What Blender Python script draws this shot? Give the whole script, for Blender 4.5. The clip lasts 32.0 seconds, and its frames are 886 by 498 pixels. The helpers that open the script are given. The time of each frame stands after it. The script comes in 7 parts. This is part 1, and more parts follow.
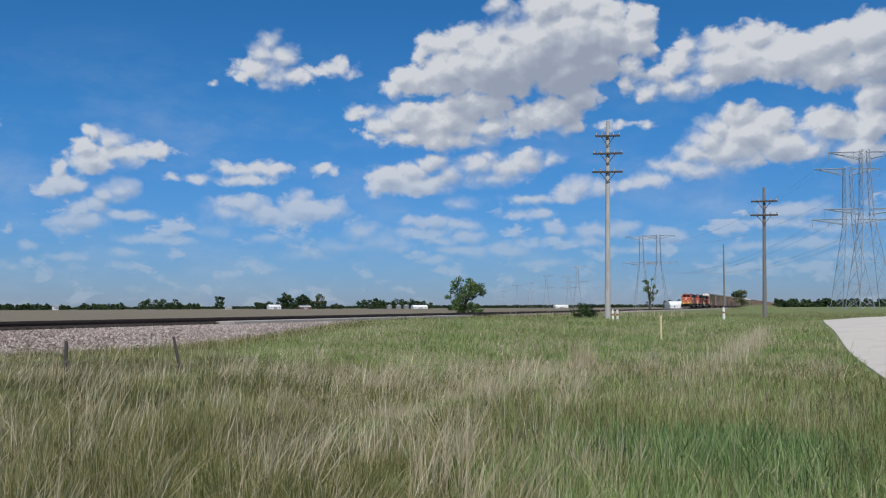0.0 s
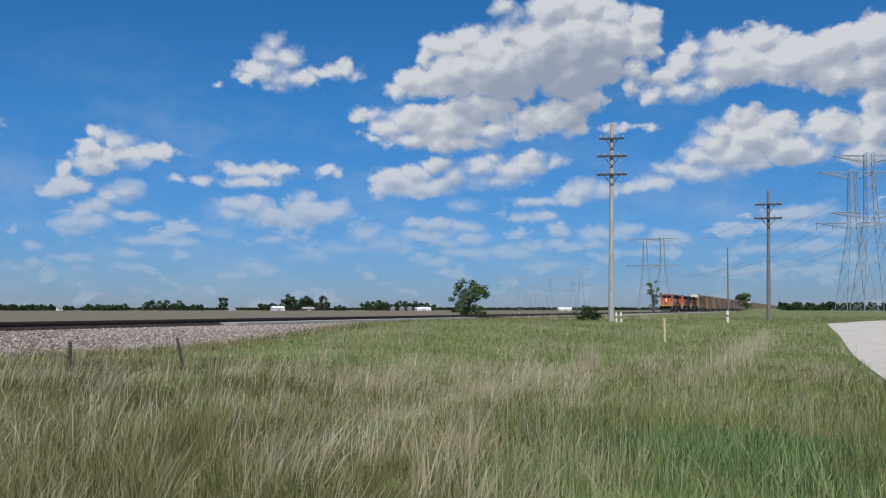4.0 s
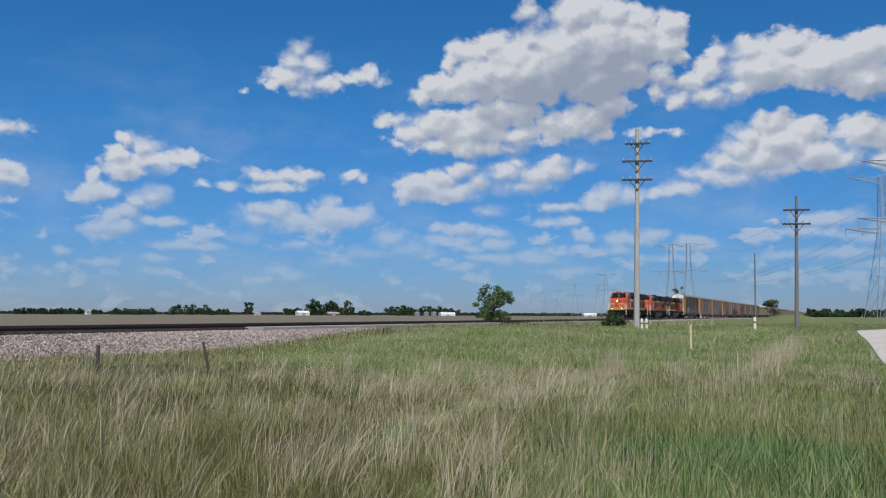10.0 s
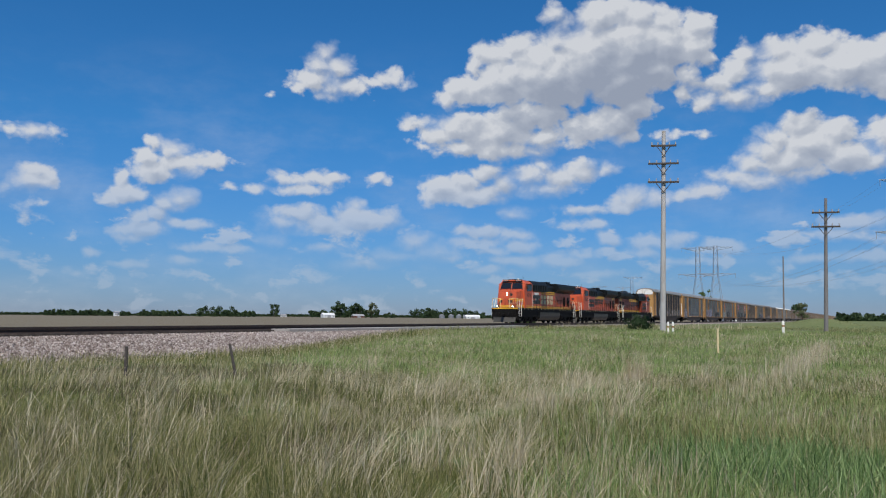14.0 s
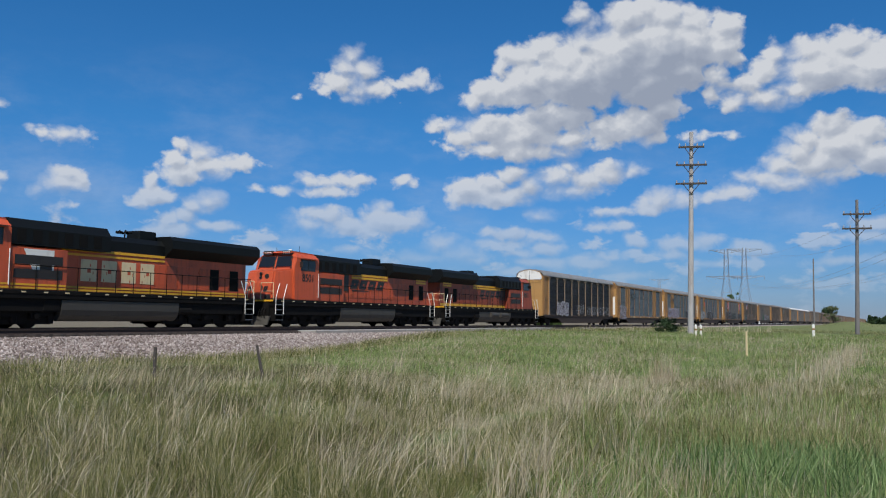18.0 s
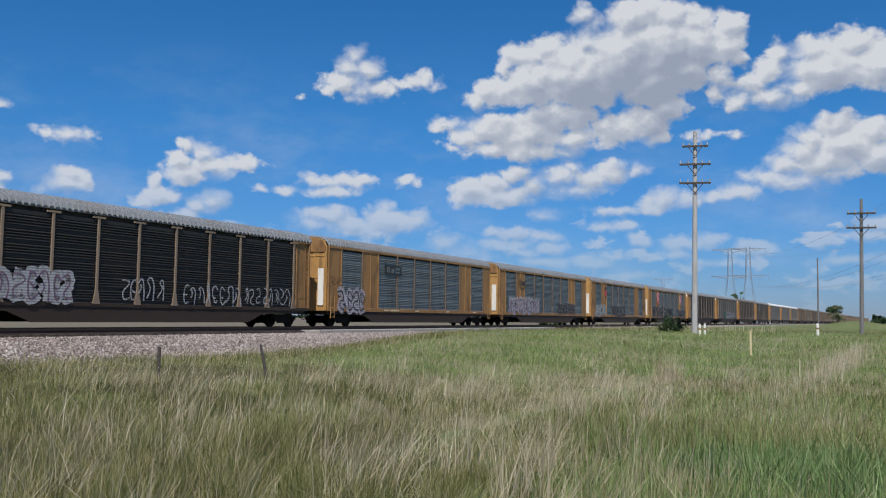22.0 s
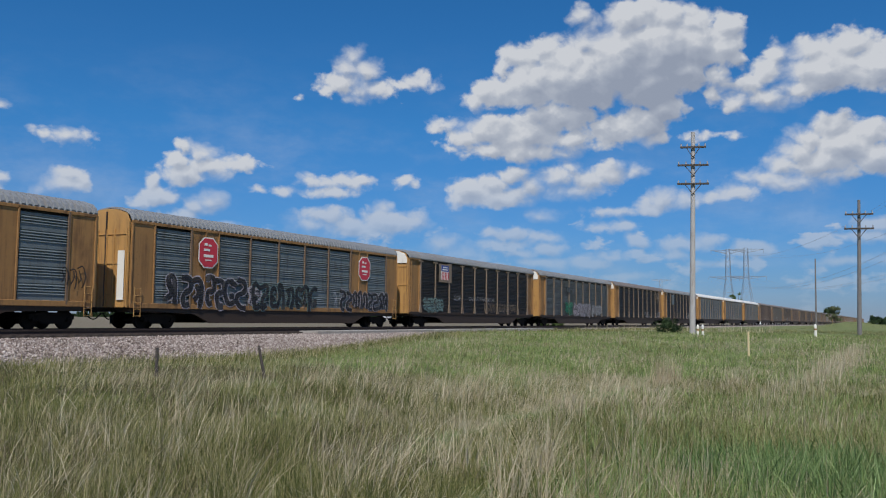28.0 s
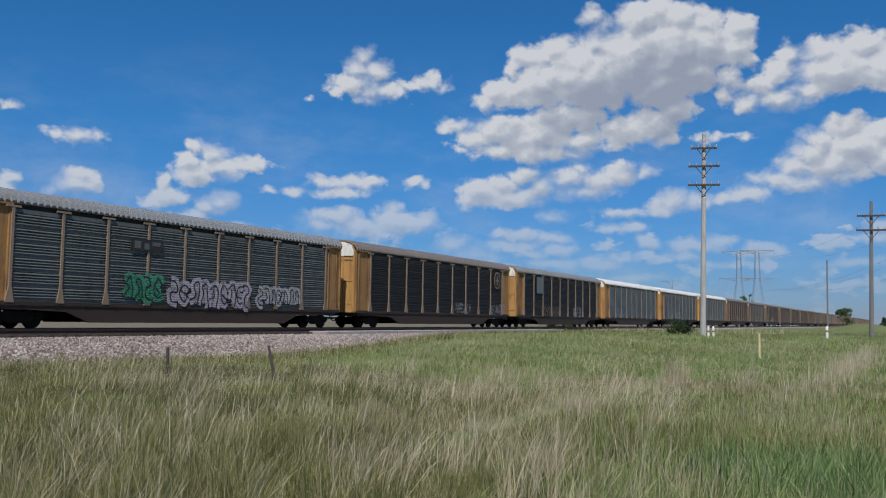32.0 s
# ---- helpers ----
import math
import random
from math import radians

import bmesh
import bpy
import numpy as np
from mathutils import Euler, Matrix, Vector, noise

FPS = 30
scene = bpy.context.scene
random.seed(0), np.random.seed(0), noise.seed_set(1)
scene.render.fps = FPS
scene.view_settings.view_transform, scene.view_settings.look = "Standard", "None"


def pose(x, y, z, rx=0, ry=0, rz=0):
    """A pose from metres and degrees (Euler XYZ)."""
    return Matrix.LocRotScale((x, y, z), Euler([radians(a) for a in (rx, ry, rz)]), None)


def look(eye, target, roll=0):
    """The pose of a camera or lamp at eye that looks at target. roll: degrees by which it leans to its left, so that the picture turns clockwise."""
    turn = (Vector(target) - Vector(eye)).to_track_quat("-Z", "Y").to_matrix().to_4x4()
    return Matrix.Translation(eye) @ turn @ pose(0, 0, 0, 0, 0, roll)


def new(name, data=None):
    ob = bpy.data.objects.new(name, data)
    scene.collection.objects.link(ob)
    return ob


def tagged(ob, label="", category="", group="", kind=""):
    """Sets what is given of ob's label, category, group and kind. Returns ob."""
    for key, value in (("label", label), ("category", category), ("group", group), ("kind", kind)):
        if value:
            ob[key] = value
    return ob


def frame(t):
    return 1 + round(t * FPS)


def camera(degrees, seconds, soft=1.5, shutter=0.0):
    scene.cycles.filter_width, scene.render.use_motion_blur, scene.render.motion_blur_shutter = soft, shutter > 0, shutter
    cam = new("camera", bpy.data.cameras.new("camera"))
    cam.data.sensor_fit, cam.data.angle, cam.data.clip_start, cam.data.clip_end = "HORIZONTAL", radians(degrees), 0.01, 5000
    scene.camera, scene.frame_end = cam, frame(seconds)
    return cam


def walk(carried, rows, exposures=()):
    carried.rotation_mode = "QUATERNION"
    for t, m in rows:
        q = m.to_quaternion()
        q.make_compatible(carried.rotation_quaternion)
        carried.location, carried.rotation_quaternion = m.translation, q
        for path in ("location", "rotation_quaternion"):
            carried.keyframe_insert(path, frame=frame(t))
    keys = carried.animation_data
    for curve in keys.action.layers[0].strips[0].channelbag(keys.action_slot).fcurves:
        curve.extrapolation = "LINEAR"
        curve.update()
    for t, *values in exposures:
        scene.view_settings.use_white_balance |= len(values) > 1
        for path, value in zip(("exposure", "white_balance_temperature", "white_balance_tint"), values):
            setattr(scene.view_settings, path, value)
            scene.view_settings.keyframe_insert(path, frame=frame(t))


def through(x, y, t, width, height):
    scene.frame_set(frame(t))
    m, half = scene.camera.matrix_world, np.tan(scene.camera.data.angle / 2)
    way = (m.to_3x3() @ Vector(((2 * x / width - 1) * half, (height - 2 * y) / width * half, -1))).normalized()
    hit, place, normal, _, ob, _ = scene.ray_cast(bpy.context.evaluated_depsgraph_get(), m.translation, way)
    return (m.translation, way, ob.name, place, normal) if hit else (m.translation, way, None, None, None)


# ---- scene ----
# A field beside a railway: the camera is held by hand at eye height and turns slowly to follow a train.
EYE = (0.0, 0.0, 1.65)


def aim(yaw, pitch, roll):
    """Camera pose from compass yaw (clockwise), pitch up and lean, in degrees."""
    a, b = radians(yaw), radians(pitch)
    ahead = Vector((math.sin(a) * math.cos(b), math.cos(a) * math.cos(b), math.sin(b)))
    return look(EYE, Vector(EYE) + ahead, roll)


cam = camera(53.96, 32.0, soft=1.15)
walk(cam, [(t, aim(a, b, c)) for t, a, b, c in (
    (0, 5.430, 3.840, -0.222),
    (0.5, 5.430, 3.859, -0.190),
    (1, 5.416, 3.866, -0.194),
    (1.5, 5.416, 3.910, -0.211),
    (2, 5.416, 3.915, -0.129),
    (2.5, 5.395, 3.931, -0.136),
    (3, 5.395, 3.948, -0.105),
    (3.5, 5.305, 3.967, -0.051),
    (5.5, 4.860, 3.996, 0.028),
    (6, 4.756, 4.023, 0.008),
    (6.5, 4.646, 4.036, 0.042),
    (7, 4.579, 4.063, 0.061),
    (7.5, 4.450, 4.054, 0.102),
    (8, 4.351, 4.100, 0.088),
    (8.5, 4.253, 4.114, 0.116),
    (9, 3.791, 4.189, 0.162),
    (9.5, 3.659, 4.257, 0.151),
    (10, 3.581, 4.319, 0.223),
    (10.5, 3.412, 4.386, 0.224),
    (11, 3.326, 4.426, 0.269),
    (11.5, 3.176, 4.456, 0.275),
    (12, 2.956, 4.480, 0.330),
    (12.5, 2.717, 4.477, 0.335),
    (13, 2.536, 4.484, 0.363),
    (13.5, 2.323, 4.499, 0.386),
    (14, 1.937, 4.480, 0.419),
    (14.5, 1.853, 4.497, 0.453),
    (16.5, 1.218, 4.556, 0.470),
    (17, 0.937, 4.539, 0.516),
    (17.5, 0.559, 4.578, 0.574),
    (18, 0.228, 4.589, 0.589),
    (18.5, 0.147, 4.534, 0.620),
    (19, 0.025, 4.536, 0.624),
    (19.5, -0.019, 4.535, 0.632),
    (20, -0.069, 4.549, 0.603),
    (20.5, -0.005, 4.566, 0.551),
    (21, -0.017, 4.580, 0.548),
    (21.5, -0.005, 4.566, 0.551),
    (22, -0.005, 4.566, 0.551),
    (22.5, -0.005, 4.566, 0.551),
    (23, 0.000, 4.567, 0.550),
    (23.5, -0.005, 4.566, 0.551),
    (24, 0.000, 4.564, 0.559),
    (24.5, -0.005, 4.566, 0.551),
    (25, 0.045, 4.565, 0.550),
    (25.5, 0.083, 4.566, 0.541),
    (27.5, 0.140, 4.564, 0.546),
    (28, 0.119, 4.620, 0.550),
    (28.5, 0.088, 4.627, 0.588),
    (29, -0.101, 4.589, 0.621),
    (29.5, -0.197, 4.634, 0.615),
    (30, -0.362, 4.629, 0.588),
    (30.5, -0.430, 4.612, 0.612),
    (31, -0.452, 4.640, 0.641),
    (31.5, -0.489, 4.639, 0.650),
    (32, -0.534, 4.659, 0.725),
)], exposures=((0, 0.04), (17.5, 0.03), (19, 0.09), (21.4, 0.10), (22.8, 0.05), (24, -0.03), (32, -0.03)))

# ---------------------------------------------------------------- light
SUN_AZ, SUN_EL = 184.0, 54.0      # compass degrees from the y axis, clockwise
sun = new("sun", bpy.data.lights.new("sun", "SUN"))
sun.data.energy, sun.data.angle, sun.data.color = 4.8, radians(0.53), (1.0, 0.955, 0.88)
_sd = Vector((math.sin(radians(SUN_AZ)) * math.cos(radians(SUN_EL)),
              math.cos(radians(SUN_AZ)) * math.cos(radians(SUN_EL)), math.sin(radians(SUN_EL))))
sun.matrix_world = look(_sd * 100, (0, 0, 0))

world = bpy.data.worlds.new("sky")
scene.world = world
world.use_nodes = True


class Nodes:
    """Short way of writing a node tree."""

    def __init__(self, tree, fresh=True):
        self.tree = tree
        if fresh:
            tree.nodes.clear()

    def add(self, kind, inputs=()):
        n = self.tree.nodes.new(kind)
        return self.feed(n, inputs)

    def feed(self, n, inputs):
        for k, v in dict(inputs).items():
            if isinstance(v, bpy.types.NodeSocket):
                self.tree.links.new(v, n.inputs[k])
            else:
                n.inputs[k].default_value = v
        return n

    def math(self, op, a, b=0.0, c=0.0, clamp=False):
        n = self.add("ShaderNodeMath", {0: a, 1: b, 2: c})
        n.operation, n.use_clamp = op, clamp
        return n.outputs[0]

    def vec(self, op, a, b=(0, 0, 0), out=0):
        n = self.add("ShaderNodeVectorMath", {0: a, 1: b})
        n.operation = op
        return n.outputs[out]

    def ramp(self, fac, stops, interp="LINEAR"):
        n = self.add("ShaderNodeValToRGB", {0: fac})
        n.color_ramp.interpolation = interp
        el = n.color_ramp.elements
        while len(el) < len(stops):
            el.new(0.5)
        for e, (pos, col) in zip(el, stops):
            e.position = pos
            e.color = (*col, 1) if not isinstance(col, float) else (col, col, col, 1)
        return n.outputs[0]

    def mix(self, fac, a, b, kind="MIX"):
        n = self.add("ShaderNodeMix", {0: fac})
        n.data_type, n.blend_type = "RGBA", kind
        for s, v in ((6, a), (7, b)):
            if isinstance(v, bpy.types.NodeSocket):
                self.tree.links.new(v, n.inputs[s])
            else:
                n.inputs[s].default_value = (*v[:3], 1)
        return n.outputs[2]

    def noise(self, vector, scale, detail=4.0, rough=0.5, out=0):
        return self.add("ShaderNodeTexNoise", {"Vector": vector, "Scale": scale, "Detail": detail, "Roughness": rough}).outputs[out]

    def step(self, v, lo, hi):
        n = self.add("ShaderNodeMapRange", {0: v, 1: lo, 2: hi, 3: 0.0, 4: 1.0})
        n.interpolation_type = "SMOOTHSTEP"
        return n.outputs[0]


# cumulus puffs: compass azimuth, elevation, half width and half height in degrees
PUFFS = []


def puff(az, el, w, h):
    PUFFS.append((az, el, w, h))


puff(25.7, 16.6, 1.49, 0.93)
puff(23.3, 16.4, 1.70, 0.84)
puff(21.4, 16.4, 1.04, 0.75)
puff(20.8, 15.4, 1.40, 0.96)
puff(19.8, 14.8, 1.23, 0.87)
puff(18.8, 13.6, 1.07, 0.77)
puff(20.8, 13.8, 1.74, 0.76)
puff(24.3, 15.1, 2.99, 1.52)
puff(27.6, 15.1, 2.86, 1.65)
puff(29.9, 15.8, 1.86, 1.29)
puff(32.1, 15.9, 1.79, 1.42)
puff(32.6, 14.2, 1.77, 1.59)
puff(30.1, 13.8, 2.44, 1.14)
puff(34.1, 14.3, 1.72, 1.88)
puff(32.5, 12.3, 1.47, 0.97)
puff(22.6, 14.2, 2.05, 0.86)

puff(24.5, 11.8, 1.66, 0.96)
puff(23.2, 11.2, 1.19, 0.97)
puff(26.5, 11.3, 1.46, 0.95)
puff(25.2, 10.6, 1.97, 1.38)
puff(22.5, 10.4, 1.36, 0.88)
puff(21.6, 9.7, 1.21, 0.78)
puff(23.8, 9.6, 2.33, 0.98)
puff(26.8, 9.8, 1.93, 1.03)
puff(28.7, 9.4, 1.57, 0.74)
puff(20.7, 8.9, 1.73, 0.57)
puff(18.9, 8.1, 1.58, 0.65)
puff(21.7, 8.5, 2.05, 0.64)
puff(24.1, 8.9, 2.00, 0.63)
puff(17.5, 7.9, 1.07, 0.43)
puff(29.7, 10.9, 2.15, 1.17)
puff(31.9, 10.7, 1.34, 1.31)
puff(31.5, 9.2, 1.50, 0.83)

puff(14.2, 7.8, 1.46, 0.66)
puff(15.7, 7.6, 1.08, 0.51)
puff(13.5, 7.3, 0.92, 0.44)
puff(11.4, 7.1, 1.29, 0.29)
puff(10.7, 6.0, 1.29, 0.33)
puff(12.0, 6.1, 0.92, 0.33)
puff(12.5, 5.1, 0.66, 0.44)

puff(-16.8, 10.7, 0.81, 0.68)
puff(-17.1, 9.8, 0.90, 0.85)
puff(-15.5, 10.3, 1.16, 0.75)
puff(-15.0, 9.6, 1.67, 0.76)
puff(-13.7, 9.7, 1.35, 0.63)
puff(-12.3, 9.8, 0.86, 0.35)
puff(-16.5, 9.0, 1.63, 0.68)
puff(-18.5, 8.4, 0.50, 0.54)
puff(-18.2, 7.6, 1.27, 0.68)
puff(-19.3, 7.2, 0.87, 0.54)
puff(-15.0, 7.4, 0.93, 0.69)
puff(-15.8, 7.0, 0.98, 0.62)
puff(-16.4, 6.4, 0.81, 0.52)
puff(-17.5, 6.0, 0.80, 0.48)
puff(-17.2, 5.4, 1.45, 0.55)
puff(-18.3, 5.2, 0.79, 0.34)
puff(-17.8, 4.8, 0.95, 0.34)
puff(-14.3, 5.8, 1.34, 0.28)

puff(-5.9, 16.9, 0.80, 0.62)
puff(-6.4, 16.2, 1.02, 0.87)
puff(-5.1, 16.1, 1.29, 0.87)
puff(-7.0, 15.1, 1.63, 0.77)
puff(-4.8, 14.9, 2.21, 0.70)
puff(-2.9, 15.3, 1.49, 0.53)
puff(-1.6, 15.6, 1.31, 0.64)
puff(-0.7, 15.2, 0.82, 0.50)
puff(-7.7, 14.8, 1.08, 0.52)
puff(-5.5, 14.3, 1.46, 0.28)
puff(-9.5, 14.3, 0.32, 0.21)

puff(-6.9, 8.9, 2.35, 0.47)
puff(-8.7, 8.9, 0.89, 0.43)
puff(-5.4, 9.0, 1.09, 0.43)
puff(-7.6, 8.2, 2.51, 0.36)
puff(-2.5, 9.0, 0.92, 0.37)
puff(-10.6, 8.0, 0.70, 0.32)
puff(-12.1, 8.2, 0.41, 0.25)
puff(-0.7, 12.6, 0.67, 0.51)

puff(-3.8, 7.3, 0.58, 0.37)
puff(-6.1, 6.1, 1.44, 0.65)
puff(-3.6, 6.4, 2.02, 0.81)
puff(-1.8, 6.5, 1.11, 0.66)
puff(-7.6, 6.7, 1.79, 0.51)
puff(-5.1, 5.7, 2.55, 0.37)
puff(-8.6, 6.2, 1.06, 0.43)

puff(0.1, 4.9, 1.11, 0.52)
puff(1.6, 4.4, 1.49, 0.52)
puff(-1.4, 4.0, 1.47, 0.44)
puff(-3.2, 3.5, 1.65, 0.37)
puff(2.3, 4.0, 1.12, 0.37)
puff(6.6, 6.8, 0.82, 0.30)
puff(4.5, 5.7, 1.68, 0.45)
puff(6.8, 5.4, 1.12, 0.37)
puff(3.8, 5.0, 1.87, 0.37)
puff(7.1, 4.6, 1.12, 0.37)
puff(5.1, 4.4, 1.12, 0.30)
puff(4.9, 3.1, 1.12, 0.30)
puff(7.1, 3.7, 2.23, 0.37)

puff(12.7, 5.1, 0.73, 0.48)
puff(11.2, 4.2, 1.47, 0.30)
puff(9.7, 3.7, 1.48, 0.37)
puff(12.0, 2.9, 1.47, 0.26)
puff(15.6, 4.9, 1.62, 0.44)
puff(17.1, 5.2, 1.07, 0.29)
puff(14.9, 4.2, 1.09, 0.29)
puff(19.9, 4.6, 1.22, 0.43)
puff(18.1, 3.7, 1.76, 0.29)

puff(24.7, 3.6, 1.64, 0.28)
puff(27.3, 5.8, 1.90, 0.48)
puff(28.6, 5.9, 0.94, 0.41)
puff(26.3, 5.1, 1.93, 0.35)
puff(28.9, 4.8, 1.55, 0.27)
puff(30.8, 5.1, 1.21, 0.34)
puff(28.2, 3.8, 2.18, 0.34)
puff(30.4, 3.1, 1.51, 0.27)

puff(-13.2, 4.3, 2.03, 0.35)
puff(-14.7, 3.5, 1.16, 0.35)
puff(-11.7, 4.3, 1.03, 0.28)
puff(-17.9, 3.1, 1.27, 0.31)
puff(-20.3, 3.8, 0.46, 0.27)
puff(-21.0, 2.6, 0.60, 0.23)
puff(-9.3, 4.9, 1.23, 0.29)
puff(-6.1, 4.4, 1.08, 0.26)
puff(16.1, 11.8, 1.09, 0.36)
puff(17.9, 11.8, 1.25, 0.28)

puff(9.3, 19.6, 1.03, 0.75)
puff(9.9, 18.9, 0.92, 0.51)
puff(12.3, 19.1, 1.62, 1.35)
puff(13.5, 19.6, 1.25, 1.01)
puff(14.8, 19.1, 1.76, 1.17)
puff(16.5, 18.7, 1.73, 1.00)
puff(18.6, 18.2, 1.18, 0.99)
puff(6.9, 17.6, 1.68, 0.98)
puff(5.2, 17.0, 1.58, 0.99)
puff(4.1, 16.3, 0.68, 0.89)
puff(9.3, 17.7, 1.47, 0.97)
puff(8.2, 16.7, 2.21, 1.40)
puff(2.8, 14.8, 1.13, 0.79)
puff(2.0, 14.1, 0.75, 0.72)
puff(3.7, 14.7, 1.50, 1.08)
puff(6.0, 15.3, 2.23, 1.60)
puff(9.3, 15.6, 3.64, 2.11)
puff(11.9, 16.6, 3.22, 2.41)
puff(14.4, 17.1, 2.80, 2.21)
puff(16.5, 17.3, 2.06, 1.68)
puff(18.2, 17.0, 1.35, 1.17)
puff(18.9, 16.3, 0.84, 0.50)
puff(13.7, 15.1, 2.47, 1.74)
puff(15.8, 15.8, 1.73, 1.37)
puff(17.9, 15.3, 1.02, 0.85)
puff(17.5, 14.3, 0.68, 0.69)

puff(0.5, 12.7, 1.21, 0.58)
puff(1.5, 11.9, 1.51, 0.80)
puff(0.7, 11.3, 1.05, 0.51)
puff(3.4, 12.3, 2.25, 1.09)
puff(5.6, 12.1, 2.60, 1.27)
puff(3.0, 11.2, 2.25, 0.73)
puff(6.0, 11.0, 2.96, 0.80)
puff(8.6, 11.7, 1.83, 0.90)
puff(7.8, 13.2, 2.94, 1.08)
puff(11.5, 12.3, 1.79, 1.25)
puff(13.3, 12.6, 1.77, 1.24)
puff(14.7, 13.6, 1.40, 1.22)
puff(10.8, 11.5, 1.44, 0.54)
puff(14.0, 11.7, 1.06, 0.64)

puff(1.9, 8.4, 1.50, 0.92)
puff(3.2, 8.8, 1.49, 0.81)
puff(4.7, 9.5, 1.30, 0.66)
puff(3.8, 8.1, 2.23, 0.74)
puff(1.1, 7.9, 0.94, 0.56)
puff(6.0, 8.6, 0.92, 0.74)
puff(7.5, 9.2, 1.47, 0.80)
puff(8.4, 9.9, 0.81, 0.44)
puff(9.7, 9.1, 1.63, 0.80)
puff(11.1, 9.5, 1.43, 0.80)
puff(12.6, 9.6, 0.89, 0.58)
puff(8.9, 8.4, 2.54, 0.55)

puff(-23.7, 10.9, 1.61, 0.47)
puff(-24.8, 10.8, 0.79, 0.33)
puff(-22.6, 11.0, 0.72, 0.37)
puff(-23.5, 8.5, 0.90, 0.54)
puff(-23.8, 7.9, 1.44, 0.68)
puff(-22.7, 8.3, 0.71, 0.48)
puff(-25.0, 7.5, 0.62, 0.40)
puff(-27.7, 12.4, 0.66, 0.39)
puff(-27.3, 8.0, 0.54, 0.46)
puff(-27.6, 7.5, 0.60, 0.50)

# the sky beyond the view carries the same broken cumulus
_r = random.Random(4)
for _i in range(22):
    puff(_r.choice((_r.uniform(44, 170), _r.uniform(-170, -44))), _r.uniform(3, 38), _r.uniform(5, 14), _r.uniform(2, 5))


def cloud_field():
    """Node group: how deep inside the billowing clouds, in degrees, a direction (azimuth, elevation) lies."""
    g = bpy.data.node_groups.new("cloud_field", "ShaderNodeTree")
    g.interface.new_socket("P", in_out="INPUT", socket_type="NodeSocketVector")
    g.interface.new_socket("Ragged", in_out="OUTPUT", socket_type="NodeSocketFloat")
    g.interface.new_socket("Smooth", in_out="OUTPUT", socket_type="NodeSocketFloat")
    n = Nodes(g)
    p0 = n.add("NodeGroupInput").outputs[0]
    el = n.add("ShaderNodeSeparateXYZ", {0: p0}).outputs[1]
    near = n.step(el, 2.0, 12.0)
    ps = n.vec("MULTIPLY", p0, (1.0, 1.25, 1.0))
    w1 = n.vec("SUBTRACT", n.noise(ps, 0.55, 2.0, 0.5, 1), (0.5, 0.5, 0.5))
    p = n.vec("ADD", p0, n.vec("MULTIPLY", w1, (1.1, 0.8, 0)))
    best = None
    for az, el_c, w, h in PUFFS:
        q = n.add("ShaderNodeVectorMath", {0: p, 1: (1 / w, 1 / h, 0), 2: (-az / w, -el_c / h, 0)})
        q.operation = "MULTIPLY_ADD"
        q = q.outputs[0]
        size = min(w, h)
        v = n.math("MULTIPLY_ADD", n.vec("LENGTH", q, out=1), -size, size)
        best = v if best is None else n.math("SMOOTH_MAX", best, v, 0.25)
    # far banks low over the horizon: a broken field that thins out upwards
    bank = n.noise(n.vec("MULTIPLY", p, (0.36, 0.66, 0)), 1.0, 5.0, 0.55)
    bank = n.math("MULTIPLY", n.math("SUBTRACT", bank, 0.56), 4.0)
    bank = n.math("SUBTRACT", bank, n.math("MULTIPLY", n.step(el, 5.0, 9.5), 1.6))
    best = n.math("SMOOTH_MAX", best, bank, 0.2)
    vor = n.add("ShaderNodeTexVoronoi", {"Vector": n.vec("ADD", ps, n.vec("MULTIPLY", w1, (1.2, 1.2, 0))), "Scale": 0.85, "Detail": 2.0, "Roughness": 0.45, "Lacunarity": 2.3})
    vor.feature, vor.normalize = "SMOOTH_F1", True
    n.feed(vor, {"Smoothness": 0.35})
    billow = n.math("MULTIPLY", n.math("SUBTRACT", 0.36, vor.outputs["Distance"]), n.math("MULTIPLY_ADD", near, 0.95, 0.55))
    fine = n.math("MULTIPLY", n.math("SUBTRACT", n.noise(ps, 1.3, 7.0, 0.62), 0.5), n.math("MULTIPLY_ADD", near, 0.30, 0.32))
    smooth_body = n.math("ADD", best, n.math("MULTIPLY", billow, 0.95))
    n.add("NodeGroupOutput", {0: n.math("ADD", n.math("ADD", best, billow), fine), 1: n.math("ADD", smooth_body, n.math("MULTIPLY", fine, 0.10))})
    return g


